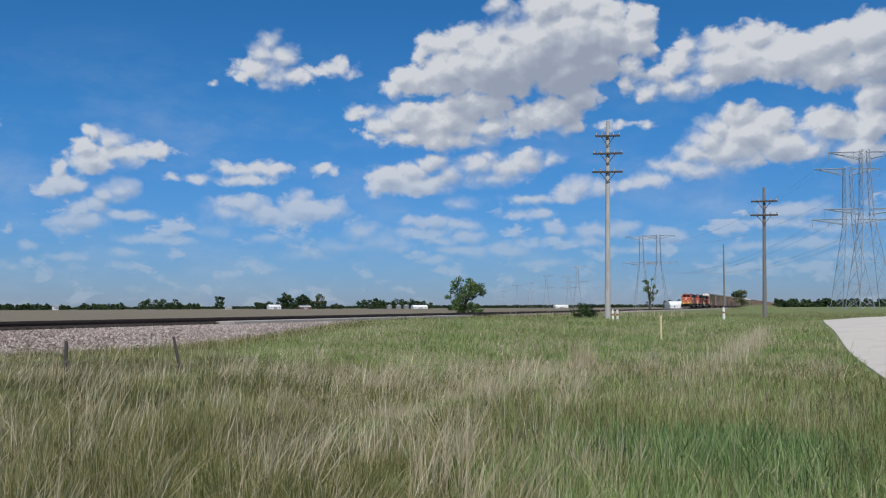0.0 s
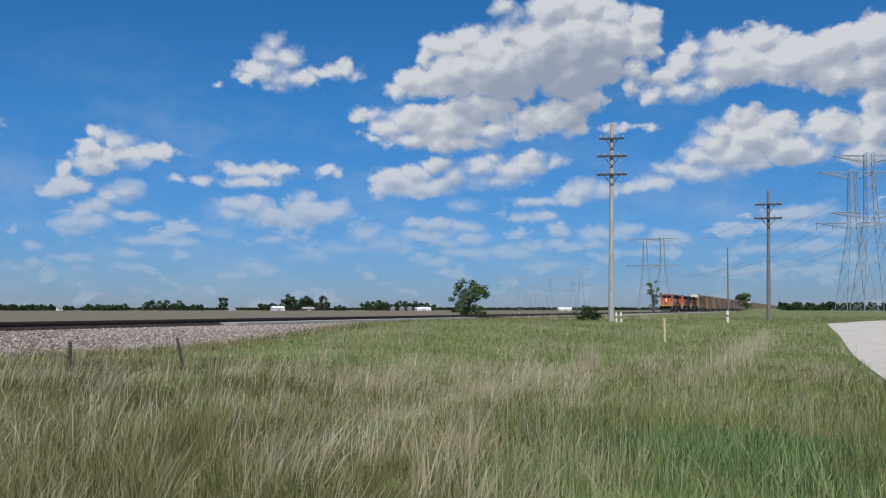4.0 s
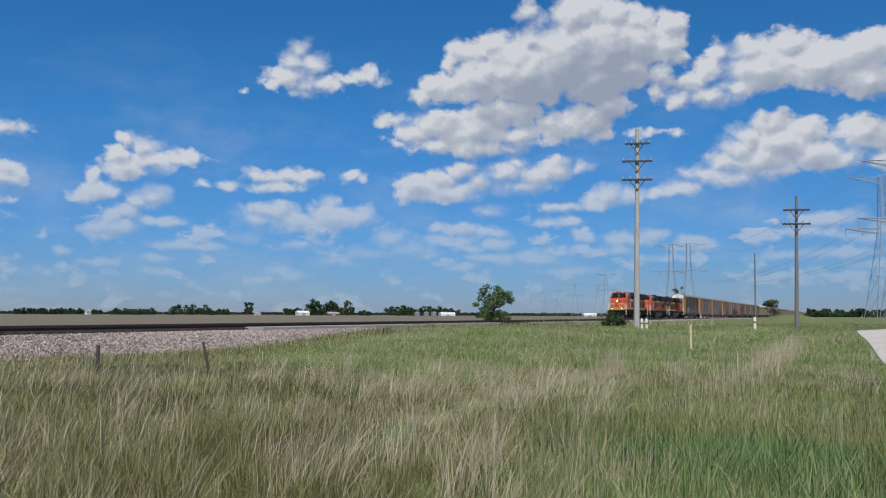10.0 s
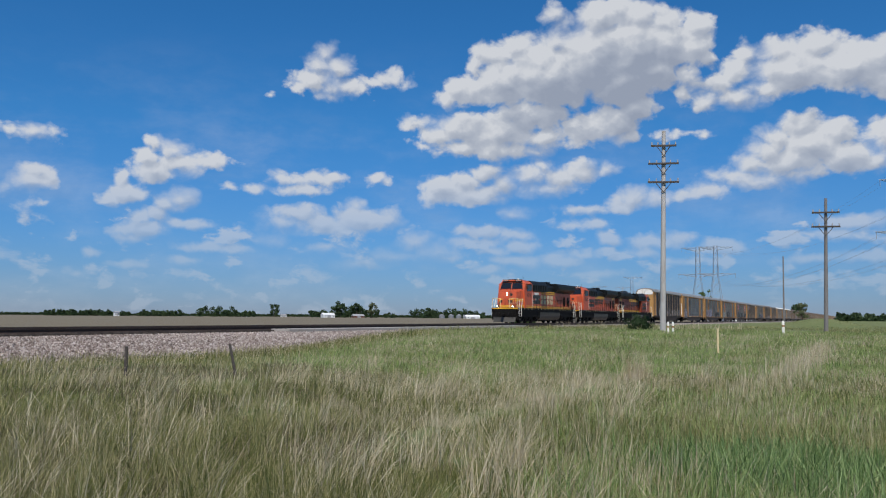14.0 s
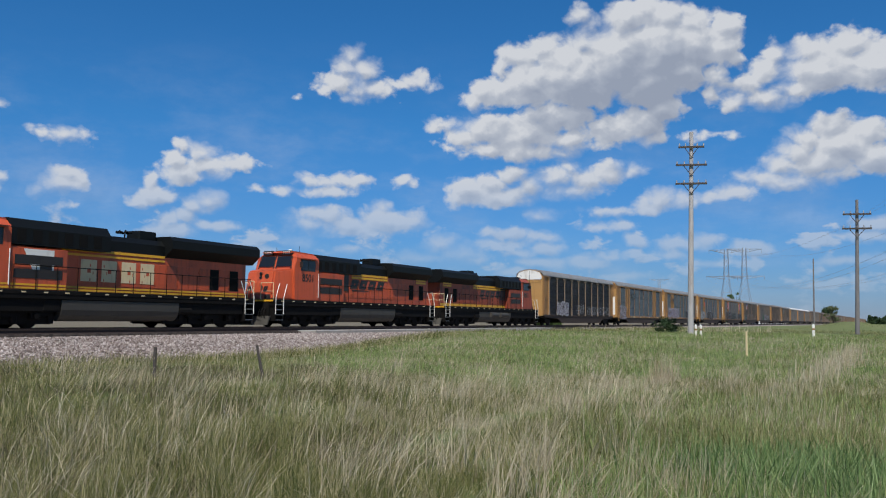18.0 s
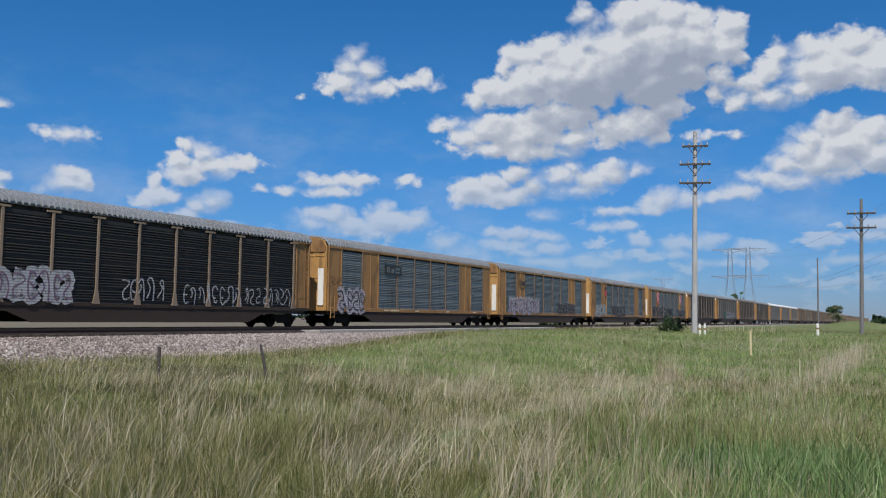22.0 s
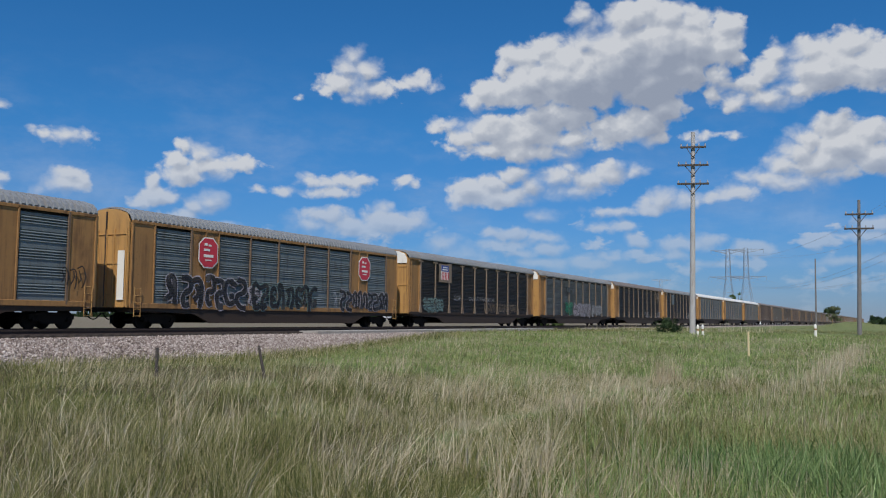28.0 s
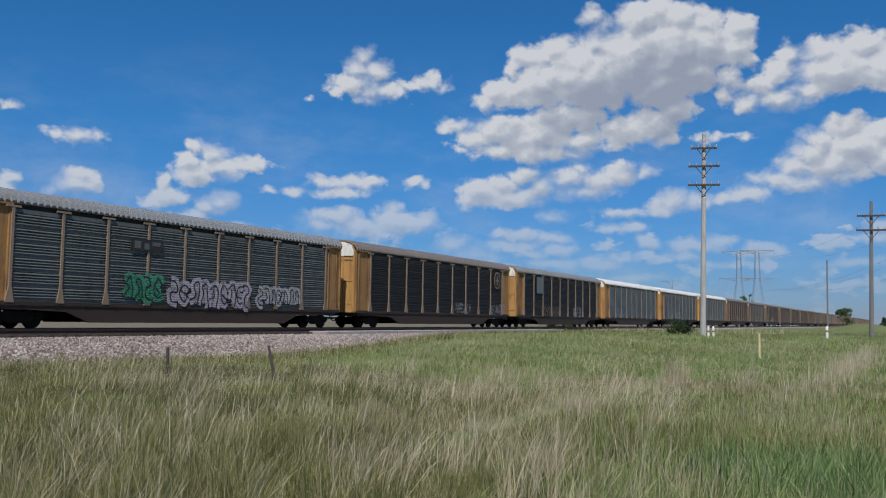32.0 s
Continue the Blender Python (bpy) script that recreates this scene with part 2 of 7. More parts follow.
def build_sky():
    n = Nodes(world.node_tree)
    sky = n.add("ShaderNodeTexSky")
    sky.sky_type, sky.sun_disc, sky.sun_elevation, sky.sun_rotation = "NISHITA", False, radians(SUN_EL), radians(SUN_AZ)
    sky.altitude, sky.air_density, sky.dust_density, sky.ozone_density = 200, 1.0, 0.2, 4.0
    d = n.vec("NORMALIZE", n.add("ShaderNodeTexCoord").outputs["Generated"])
    x, y, z = n.add("ShaderNodeSeparateXYZ", {0: d}).outputs
    az = n.math("MULTIPLY", n.math("ARCTAN2", x, y), 180 / math.pi)
    el = n.math("MULTIPLY", n.math("ARCSINE", z), 180 / math.pi)
    p = n.add("ShaderNodeCombineXYZ", {0: az, 1: el}).outputs[0]
    field = cloud_field()
    deep = []
    for shift in ((0, 0, 0), (-0.22, 0.42, 0), (-0.40, 1.1, 0), (-0.6, 2.4, 0)):
        g = n.add("ShaderNodeGroup")
        g.node_tree = field
        deep.append(n.feed(g, {0: n.vec("ADD", p, shift)}).outputs)
    # edges: mostly firm, in places drawn out into wisps
    wisp = n.step(n.noise(n.vec("ADD", p, (31, 7, 0)), 0.22, 2.0, 0.5), 0.48, 0.68)
    edge = n.math("MULTIPLY_ADD", wisp, 0.60, 0.30)
    cover = n.step(n.math("DIVIDE", n.math("SUBTRACT", deep[0][0], n.math("MULTIPLY", n.step(el, 5.0, 12.0), 0.15)), edge), -0.5, 1.0)
    # the tops catch the sun, what lies under more cloud is grey
    above = n.math("ADD", n.math("MULTIPLY", n.step(deep[1][1], -0.1, 1.2), 0.14),
                   n.math("ADD", n.math("MULTIPLY", n.step(deep[2][1], -0.1, 2.0), 0.24), n.math("MULTIPLY", n.step(deep[3][1], -0.2, 2.2), 0.52)))
    relief = n.math("MULTIPLY", n.math("SUBTRACT", deep[0][1], deep[1][1]), 0.68)
    lit = n.math("ADD", n.math("MULTIPLY_ADD", above, -1.15, 0.97), relief)
    lit = n.math("ADD", lit, n.math("MULTIPLY", n.math("SUBTRACT", n.noise(p, 0.45, 3.0, 0.45), 0.5), 0.42))
    tone = n.ramp(lit, ((0.0, (0.36, 0.41, 0.515)), (0.30, (0.425, 0.475, 0.575)), (0.66, (0.53, 0.575, 0.66)), (1.0, (0.75, 0.775, 0.82))))
    haze = n.step(el, 11.0, 1.0)
    tone = n.mix(n.math("MULTIPLY", haze, 0.55), tone, (0.37, 0.50, 0.68))
    cover = n.math("MULTIPLY", cover, n.math("SUBTRACT", 0.97, n.math("MULTIPLY", haze, 0.60)))
    veil = n.step(n.noise(n.vec("MULTIPLY", p, (0.10, 0.22, 0)), 1.0, 6.0, 0.62), 0.42, 0.78)
    veil = n.math("MULTIPLY", n.math("MULTIPLY", veil, 0.25), n.step(el, 19.0, 7.0))
    cover = n.math("MAXIMUM", cover, veil)
    air = n.mix(1.0, sky.outputs[0], n.ramp(n.math("MULTIPLY", el, 1 / 25), ((0.0, (0.53, 0.70, 1.20)), (0.2, (0.44, 0.86, 1.42)), (0.5, (0.35, 1.03, 1.58)), (1.0, (0.29, 1.05, 1.60)))), "MULTIPLY")
    sky_bg = n.add("ShaderNodeBackground", {0: air, 1: 0.059})
    cloud_bg = n.add("ShaderNodeBackground", {0: tone, 1: 0.82})
    both = n.add("ShaderNodeMixShader", {0: cover, 1: sky_bg.outputs[0], 2: cloud_bg.outputs[0]})
    n.add("ShaderNodeOutputWorld", {0: both.outputs[0]})


build_sky()

# ---------------------------------------------------------------- materials


def material(name, rough=0.6, metal=0.0):
    m = bpy.data.materials.new(name)
    m.use_nodes = True
    n = Nodes(m.node_tree)
    b = n.add("ShaderNodeBsdfPrincipled", {"Roughness": rough, "Metallic": metal})
    n.add("ShaderNodeOutputMaterial", {0: b.outputs[0]})
    return m, n, b


def surface(name, colour, rough=0.6, metal=0.0, spread=0.25, scale=3.0, grime=None, grime_amount=0.4, bump=0.15, local=True, streak=0.0, gloss=0.5):
    """Painted or natural surface: a base colour with variation at two scales, grime and fine relief."""
    m, n, b = material(name, rough, metal)
    tc = n.add("ShaderNodeTexCoord")
    p = tc.outputs["Object"] if local else n.add("ShaderNodeNewGeometry").outputs["Position"]
    if local:
        p = n.vec("ADD", p, n.vec("MULTIPLY", n.add("ShaderNodeCombineXYZ", {i: n.add("ShaderNodeObjectInfo").outputs["Random"] for i in range(3)}).outputs[0], (37.0, 19.0, 11.0)))
    big = n.noise(p, scale * 0.35, 5.0, 0.6)
    small = n.noise(p, scale * 7.0, 4.0, 0.6)
    lo = tuple(c * (1 - spread) for c in colour)
    hi = tuple(min(1.0, c * (1 + spread)) for c in colour)
    col = n.mix(n.math("ADD", n.math("MULTIPLY", big, 0.65), n.math("MULTIPLY", small, 0.35)), lo, hi)
    if grime:
        g = n.step(n.noise(n.vec("MULTIPLY", p, (1.0, 1.0, 0.35)), scale, 6.0, 0.65), 0.5, 0.72)
        col = n.mix(n.math("MULTIPLY", g, grime_amount), col, grime)
    if streak:
        # rain-washed dirt: narrow runs down the side, broken up along their length
        run = n.step(n.noise(n.vec("MULTIPLY", p, (5.0, 5.0, 0.22)), 1.0, 5.0, 0.6), 0.46, 0.70)
        run = n.math("MULTIPLY", run, n.step(n.noise(p, 0.8, 3.0, 0.6), 0.30, 0.62))
        col = n.mix(n.math("MULTIPLY", run, streak), col, grime or (0.03, 0.025, 0.02))
        spot = n.step(n.noise(p, 9.0, 4.0, 0.7), 0.62, 0.70)
        col = n.mix(n.math("MULTIPLY", spot, streak * 0.7), col, (0.06, 0.03, 0.018))
    n.feed(b, {"Specular IOR Level": gloss, "Base Color": col, "Roughness": n.math("ADD", n.math("MULTIPLY", small, 0.25), rough - 0.12)})
    if bump:
        bp = n.add("ShaderNodeBump", {"Strength": bump, "Distance": 0.02, "Height": small})
        n.feed(b, {"Normal": bp.outputs[0]})
    return m


def sprayed(name, colour, least=0.50):
    """Spray paint on a ribbed side: patchy, and broken where the ribs fall back."""
    m = surface(name, colour, 0.6, spread=0.35, scale=2.0, grime=(0.10, 0.09, 0.085), grime_amount=0.6, bump=0)
    n = Nodes(m.node_tree, False)
    p = n.add("ShaderNodeTexCoord").outputs["Object"]
    z = n.add("ShaderNodeSeparateXYZ", {0: p}).outputs[2]
    band = n.step(n.math("FRACT", n.math("MULTIPLY", z, 8.5)), 0.30, 0.42)
    cover = n.step(n.noise(p, 2.6, 5.0, 0.65), 0.26 if least < 0.6 else 0.12, 0.50 if least < 0.6 else 0.34)
    n.feed(n.tree.nodes["Principled BSDF"], {"Alpha": n.math("MULTIPLY", cover, n.math("MULTIPLY_ADD", band, 0.92 - least, least))})
    return m


RUSTY, SOOT = (0.10, 0.055, 0.03), (0.02, 0.018, 0.016)
ORANGE = surface("orange_paint", (0.50, 0.082, 0.028), 0.45, spread=0.20, scale=0.8, grime=(0.09, 0.03, 0.018), grime_amount=0.6, bump=0.03, streak=0.55)
ORANGE_DULL = surface("dull_dirty_orange_paint", (0.33, 0.060, 0.026), 0.55, spread=0.28, scale=0.8, grime=(0.045, 0.02, 0.014), grime_amount=0.7, bump=0.03, streak=0.7)
YELLOW = surface("yellow_paint", (0.70, 0.36, 0.02), 0.45, spread=0.15, scale=0.8, grime=SOOT, grime_amount=0.4, bump=0.03)
DARK_GREEN = surface("dark_hood_paint", (0.005, 0.006, 0.006), 0.5, spread=0.3, scale=1.0, bump=0.05, gloss=0.2)
BLACK = surface("black_underframe", (0.006, 0.0055, 0.005), 0.75, spread=0.4, scale=2.0, grime=(0.014, 0.010, 0.008), grime_amount=0.5, gloss=0.15)
TANK = surface("fuel_tank_grime", (0.050, 0.046, 0.038), 0.6, spread=0.3, scale=1.4, grime=SOOT, grime_amount=0.5)
BLACK_PAINT = surface("black_lettering", (0.02, 0.016, 0.014), 0.5, spread=0.2)
CREAM_PAINT = surface("cream_lettering", (0.62, 0.50, 0.30), 0.5, spread=0.2, grime=RUSTY, grime_amount=0.3)
WHITE_PAINT = surface("white_paint", (0.72, 0.71, 0.67), 0.5, spread=0.12, scale=1.5, grime=(0.25, 0.17, 0.09), grime_amount=0.4)
RAIL_WHITE = surface("handrail_white", (0.75, 0.73, 0.68), 0.45, spread=0.1, bump=0)
STEEL = surface("worn_steel", (0.32, 0.31, 0.30), 0.4, 0.9, spread=0.25, scale=4.0, grime=RUSTY)
RAIL_STEEL = surface("rusty_rail", (0.030, 0.018, 0.014), 0.75, 0.0, spread=0.35, scale=2.0, bump=0.2)
ROOF_METAL = surface("galvanised_roof", (0.18, 0.192, 0.21), 0.7, 0.0, spread=0.2, scale=0.8, grime=(0.16, 0.12, 0.09), grime_amount=0.45, bump=0.06)
ROOF_RUST = surface("weathered_roof", (0.16, 0.138, 0.132), 0.6, 0.1, spread=0.25, scale=0.8, grime=RUSTY, grime_amount=0.4, bump=0.06)
TAN = surface("tan_car_paint", (0.285, 0.15, 0.052), 0.65, spread=0.38, scale=0.9, grime=(0.075, 0.034, 0.016), grime_amount=0.75, bump=0.05, streak=0.65)
CAR_YELLOW = surface("yellow_car_end", (0.43, 0.24, 0.08), 0.55, spread=0.22, scale=0.8, grime=RUSTY, grime_amount=0.5, bump=0.05, streak=0.5)
BROWN_SILL = surface("brown_sill", (0.030, 0.018, 0.012), 0.75, spread=0.3, scale=1.2, grime=SOOT, grime_amount=0.4)
SCREEN_BLUE = surface("grey_blue_screen", (0.15, 0.178, 0.19), 0.55, 0.25, spread=0.25, scale=0.8, grime=(0.075, 0.07, 0.065), grime_amount=0.6, bump=0.05, streak=0.75)
SCREEN_DARK = surface("dark_screen", (0.019, 0.018, 0.017), 0.6, 0.15, spread=0.35, scale=0.8, grime=(0.040, 0.026, 0.019), grime_amount=0.35, bump=0.05, streak=0.5)
SCREEN_GREY = surface("grey_screen", (0.105, 0.115, 0.115), 0.6, 0.2, spread=0.25, scale=0.8, grime=(0.06, 0.048, 0.038), grime_amount=0.5, bump=0.05, streak=0.7)
SCREEN_BROWN = surface("brown_screen", (0.078, 0.048, 0.042), 0.6, 0.1, spread=0.3, scale=0.8, grime=(0.10, 0.075, 0.058), grime_amount=0.35, bump=0.05, streak=0.6)
POST_TAN = surface("tan_post", (0.215, 0.158, 0.11), 0.6, spread=0.2, scale=1.0, grime=RUSTY, grime_amount=0.4)
POST_BROWN = surface("brown_post", (0.15, 0.10, 0.065), 0.65, spread=0.3, scale=1.2, grime=RUSTY, grime_amount=0.5, streak=0.4)
ROOF_WHITE = surface("white_roof", (0.60, 0.60, 0.60), 0.6, 0.0, spread=0.12, scale=0.8, grime=(0.30, 0.27, 0.24), grime_amount=0.4, bump=0.06)
RED_SIGN = surface("red_sign", (0.50, 0.03, 0.05), 0.5, spread=0.15, bump=0.02)
BLUE_SIGN = surface("blue_sign", (0.02, 0.05, 0.25), 0.5, spread=0.15, bump=0.02)
SPRAY_WHITE = sprayed("spray_white", (0.40, 0.40, 0.42))
SPRAY_BLACK = sprayed("spray_black", (0.012, 0.012, 0.015), 0.82)
SPRAY_GREEN = sprayed("spray_green", (0.03, 0.24, 0.13))
SPRAY_LILAC = sprayed("spray_lilac", (0.40, 0.37, 0.42))
SPRAY_PINK = sprayed("spray_mauve", (0.17, 0.10, 0.16))
SPRAY_TEAL = sprayed("spray_teal", (0.16, 0.25, 0.24))
WOOD_GREY = surface("weathered_pole_wood", (0.37, 0.355, 0.35), 0.85, spread=0.2, scale=3.0, grime=(0.2, 0.16, 0.13), grime_amount=0.4, bump=0.3)
WOOD_DARK = surface("dark_crossarm_wood", (0.055, 0.046, 0.042), 0.85, spread=0.3, scale=3.0, bump=0.3)
WOOD_MID = surface("grey_brown_pole_wood", (0.16, 0.15, 0.148), 0.85, spread=0.25, scale=3.0, grime=(0.08, 0.065, 0.055), grime_amount=0.4, bump=0.3)
TIE_WOOD = surface("creosoted_tie", (0.035, 0.027, 0.023), 0.9, spread=0.4, scale=3.0, bump=0.4)
# tower steel, its colour lightened to stand in for haze over distance
HAZED_STEEL = surface("hazed_galvanised_lattice", (0.25, 0.285, 0.33), 0.7, 0.0, spread=0.15, scale=0.2, bump=0)
WIRE_METAL = surface("wire", (0.30, 0.33, 0.37), 0.5, 0.4, spread=0.1, bump=0)
PORCELAIN = surface("insulator", (0.30, 0.30, 0.32), 0.25, spread=0.1, bump=0)
CONCRETE = surface("grey_crossing_slab", (0.30, 0.28, 0.26), 0.85, spread=0.2, scale=1.5, grime=(0.1, 0.08, 0.06), bump=0.2)
GRAVEL_ROAD = surface("pale_gravel_road", (0.44, 0.405, 0.365), 0.95, spread=0.16, scale=0.8, grime=(0.33, 0.29, 0.24), grime_amount=0.55, bump=0.5, local=False)
BARK = surface("bark", (0.085, 0.065, 0.05), 0.9, spread=0.3, scale=4.0, bump=0.5)
BARN_WHITE = surface("white_barn_wall", (0.62, 0.63, 0.63), 0.6, spread=0.06, scale=0.2, bump=0)
BARN_ROOF = surface("grey_barn_roof", (0.30, 0.30, 0.31), 0.5, spread=0.15, scale=0.2, bump=0)
BARN_RED = surface("brown_barn_wall", (0.16, 0.08, 0.06), 0.7, spread=0.2, scale=0.2, bump=0)

GLASS = material("cab_glass", 0.06)[0]
GLASS.node_tree.nodes["Principled BSDF"].inputs["Base Color"].default_value = (0.012, 0.014, 0.016, 1)


def glowing(name, colour, strength):
    m, n, b = material(name, 0.3)
    n.feed(b, {"Base Color": (*colour, 1), "Emission Color": (*colour, 1), "Emission Strength": strength})
    return m


HEADLIGHT = glowing("lit_headlight", (1.0, 0.93, 0.78), 5.0)

# ---------------------------------------------------------------- plan
TRACK_AZ, TRACK_D = 27.6, 33.63           # compass way of the main track, its distance from the camera
ALONG = Vector((math.sin(radians(TRACK_AZ)), math.cos(radians(TRACK_AZ)), 0))
ACROSS = Vector((-ALONG.y, ALONG.x, 0))   # away from the camera, to the far side
RAIL_Z, SIDING_Z, SIDING_OFF = 1.07, 1.09, -4.27
FOOT = ACROSS * TRACK_D


def on_track(s, off=0.0, z=0.0):
    """The place s metres along the main track and off metres to its far side."""
    v = FOOT + ALONG * s + ACROSS * off
    return Vector((v.x, v.y, z))


def smooth(lo, hi, v):
    t = np.clip((v - lo) / (hi - lo), 0, 1)
    return t * t * (3 - 2 * t)


def ground_height(x, y):
    """Height of the ground sheet: a low field that rises towards the crossing, and a heap of earth by the line."""
    x, y = np.asarray(x, float), np.asarray(y, float)
    far = np.hypot(x, y)
    az = np.degrees(np.arctan2(x, y))
    off = x * ACROSS.x + y * ACROSS.y - TRACK_D
    near_side = 1 - smooth(-4.0, 0.0, off)
    h = 0.72 * smooth(22, 56, far) * smooth(-9, 1, az) * near_side
    h = h + 0.07 * np.sin(x * 0.31 + 1) * np.sin(y * 0.23) * smooth(4, 12, far) * (1 - smooth(60, 120, far))
    mx, my = x - 52.0, y - 110.0
    u, v = mx * ALONG.x + my * ALONG.y, mx * ACROSS.x + my * ACROSS.y
    h = h + 1.25 * np.exp(-(u / 9.0) ** 2 - (v / 4.5) ** 2)
    return h


# ---------------------------------------------------------------- mesh tools


def box(bm, x0, x1, y0, y1, z0, z1, bevel=0.0):
    m = Matrix.LocRotScale(((x0 + x1) / 2, (y0 + y1) / 2, (z0 + z1) / 2), None, (abs(x1 - x0), abs(y1 - y0), abs(z1 - z0)))
    r = bmesh.ops.create_cube(bm, size=1.0, matrix=m)
    if bevel:
        edges = {e for v in r["verts"] for e in v.link_edges}
        bmesh.ops.bevel(bm, geom=list(edges), offset=bevel, segments=1, affect="EDGES")
    return bm


def rod(bm, a, b, r0, r1=None, seg=6):
    a, b = Vector(a), Vector(b)
    d = b - a
    m = Matrix.Translation((a + b) / 2) @ d.to_track_quat("Z", "Y").to_matrix().to_4x4()
    bmesh.ops.create_cone(bm, cap_ends=True, segments=seg, radius1=r0, radius2=r0 if r1 is None else r1, depth=d.length, matrix=m)
    return bm


def tube(bm, pts, r, seg=5):
    """One connected round bar through a row of points."""
    rings = []
    for i, p in enumerate(pts):
        p = Vector(p)
        d = (Vector(pts[min(i + 1, len(pts) - 1)]) - Vector(pts[max(i - 1, 0)])).normalized()
        u = d.cross(Vector((0.31, 0.87, 0.38))).normalized()
        w = d.cross(u)
        rings.append([bm.verts.new(p + (u * math.cos(2 * math.pi * k / seg) + w * math.sin(2 * math.pi * k / seg)) * r) for k in range(seg)])
    for a, b in zip(rings, rings[1:]):
        for k in range(seg):
            bm.faces.new((a[k], a[(k + 1) % seg], b[(k + 1) % seg], b[k]))
    bm.faces.new(rings[0][::-1])
    bm.faces.new(rings[-1])
    bmesh.ops.recalc_face_normals(bm, faces=bm.faces)
    return bm


def prism(bm, outline, y0, y1):
    """An outline in the x-z plane, drawn out from y0 to y1."""
    a = [bm.verts.new((x, y0, z)) for x, z in outline]
    b = [bm.verts.new((x, y1, z)) for x, z in outline]
    k = len(outline)
    bm.faces.new(a)
    bm.faces.new(b[::-1])
    for i in range(k):
        bm.faces.new((a[i], b[i], b[(i + 1) % k], a[(i + 1) % k]))
    bmesh.ops.recalc_face_normals(bm, faces=bm.faces)
    return bm


def prism_x(bm, outline, x0, x1):
    """An outline in the y-z plane, drawn out from x0 to x1."""
    a = [bm.verts.new((x0, y, z)) for y, z in outline]
    b = [bm.verts.new((x1, y, z)) for y, z in outline]
    k = len(outline)
    bm.faces.new(a)
    bm.faces.new(b[::-1])
    for i in range(k):
        bm.faces.new((a[i], b[i], b[(i + 1) % k], a[(i + 1) % k]))
    bmesh.ops.recalc_face_normals(bm, faces=bm.faces)
    return bm


def mesh_of(name, bm, mat):
    me = bpy.data.meshes.new(name)
    bm.to_mesh(me)
    bm.free()
    for m in (mat if isinstance(mat, (list, tuple)) else [mat]):
        me.materials.append(m)
    return me


def part(name, bm, mat, parent, label="", at=None):
    """One mesh object under a thing or a part; bm may be a mesh that is used again."""
    me = bm if isinstance(bm, bpy.types.Mesh) else mesh_of(name, bm, mat)
    ob = new(name, me)
    ob.parent = parent
    if at is not None:
        ob.location = at
    if label:
        ob["label"] = label
    return ob


def bm_new():
    return bmesh.new()


def empty(name, m=None):
    ob = new(name)
    ob.empty_display_size = 0.3
    if m is not None:
        ob.matrix_world = m
    return ob


def from_arrays(name, verts, faces, mat):
    """A mesh from numpy arrays: verts (n, 3), faces (m, 3 or 4)."""
    me = bpy.data.meshes.new(name)
    k = faces.shape[1]
    me.vertices.add(len(verts))
    me.vertices.foreach_set("co", np.ascontiguousarray(verts, np.float32).ravel())
    me.loops.add(faces.size)
    me.loops.foreach_set("vertex_index", np.ascontiguousarray(faces, np.int32).ravel())
    me.polygons.add(len(faces))
    me.polygons.foreach_set("loop_start", np.arange(0, faces.size, k, dtype=np.int32))
    me.update(calc_edges=True)
    me.materials.append(mat)
    return new(name, me)


def text_mesh(words, size, mat):
    """Words in the built-in font as a mesh in the x-z plane, facing +y, centred."""
    cu = bpy.data.curves.new("words", "FONT")
    cu.offset = 0.012
    cu.body, cu.size, cu.align_x, cu.align_y, cu.extrude = words, size, "CENTER", "CENTER", 0.004
    ob = bpy.data.objects.new("words", cu)
    me = bpy.data.meshes.new_from_object(ob)
    bpy.data.objects.remove(ob)
    me.transform(Matrix.Rotation(math.pi, 4, "Z") @ Matrix.Rotation(math.pi / 2, 4, "X"))
    me.materials.clear()
    me.materials.append(mat)
    return me

# ---------------------------------------------------------------- ground


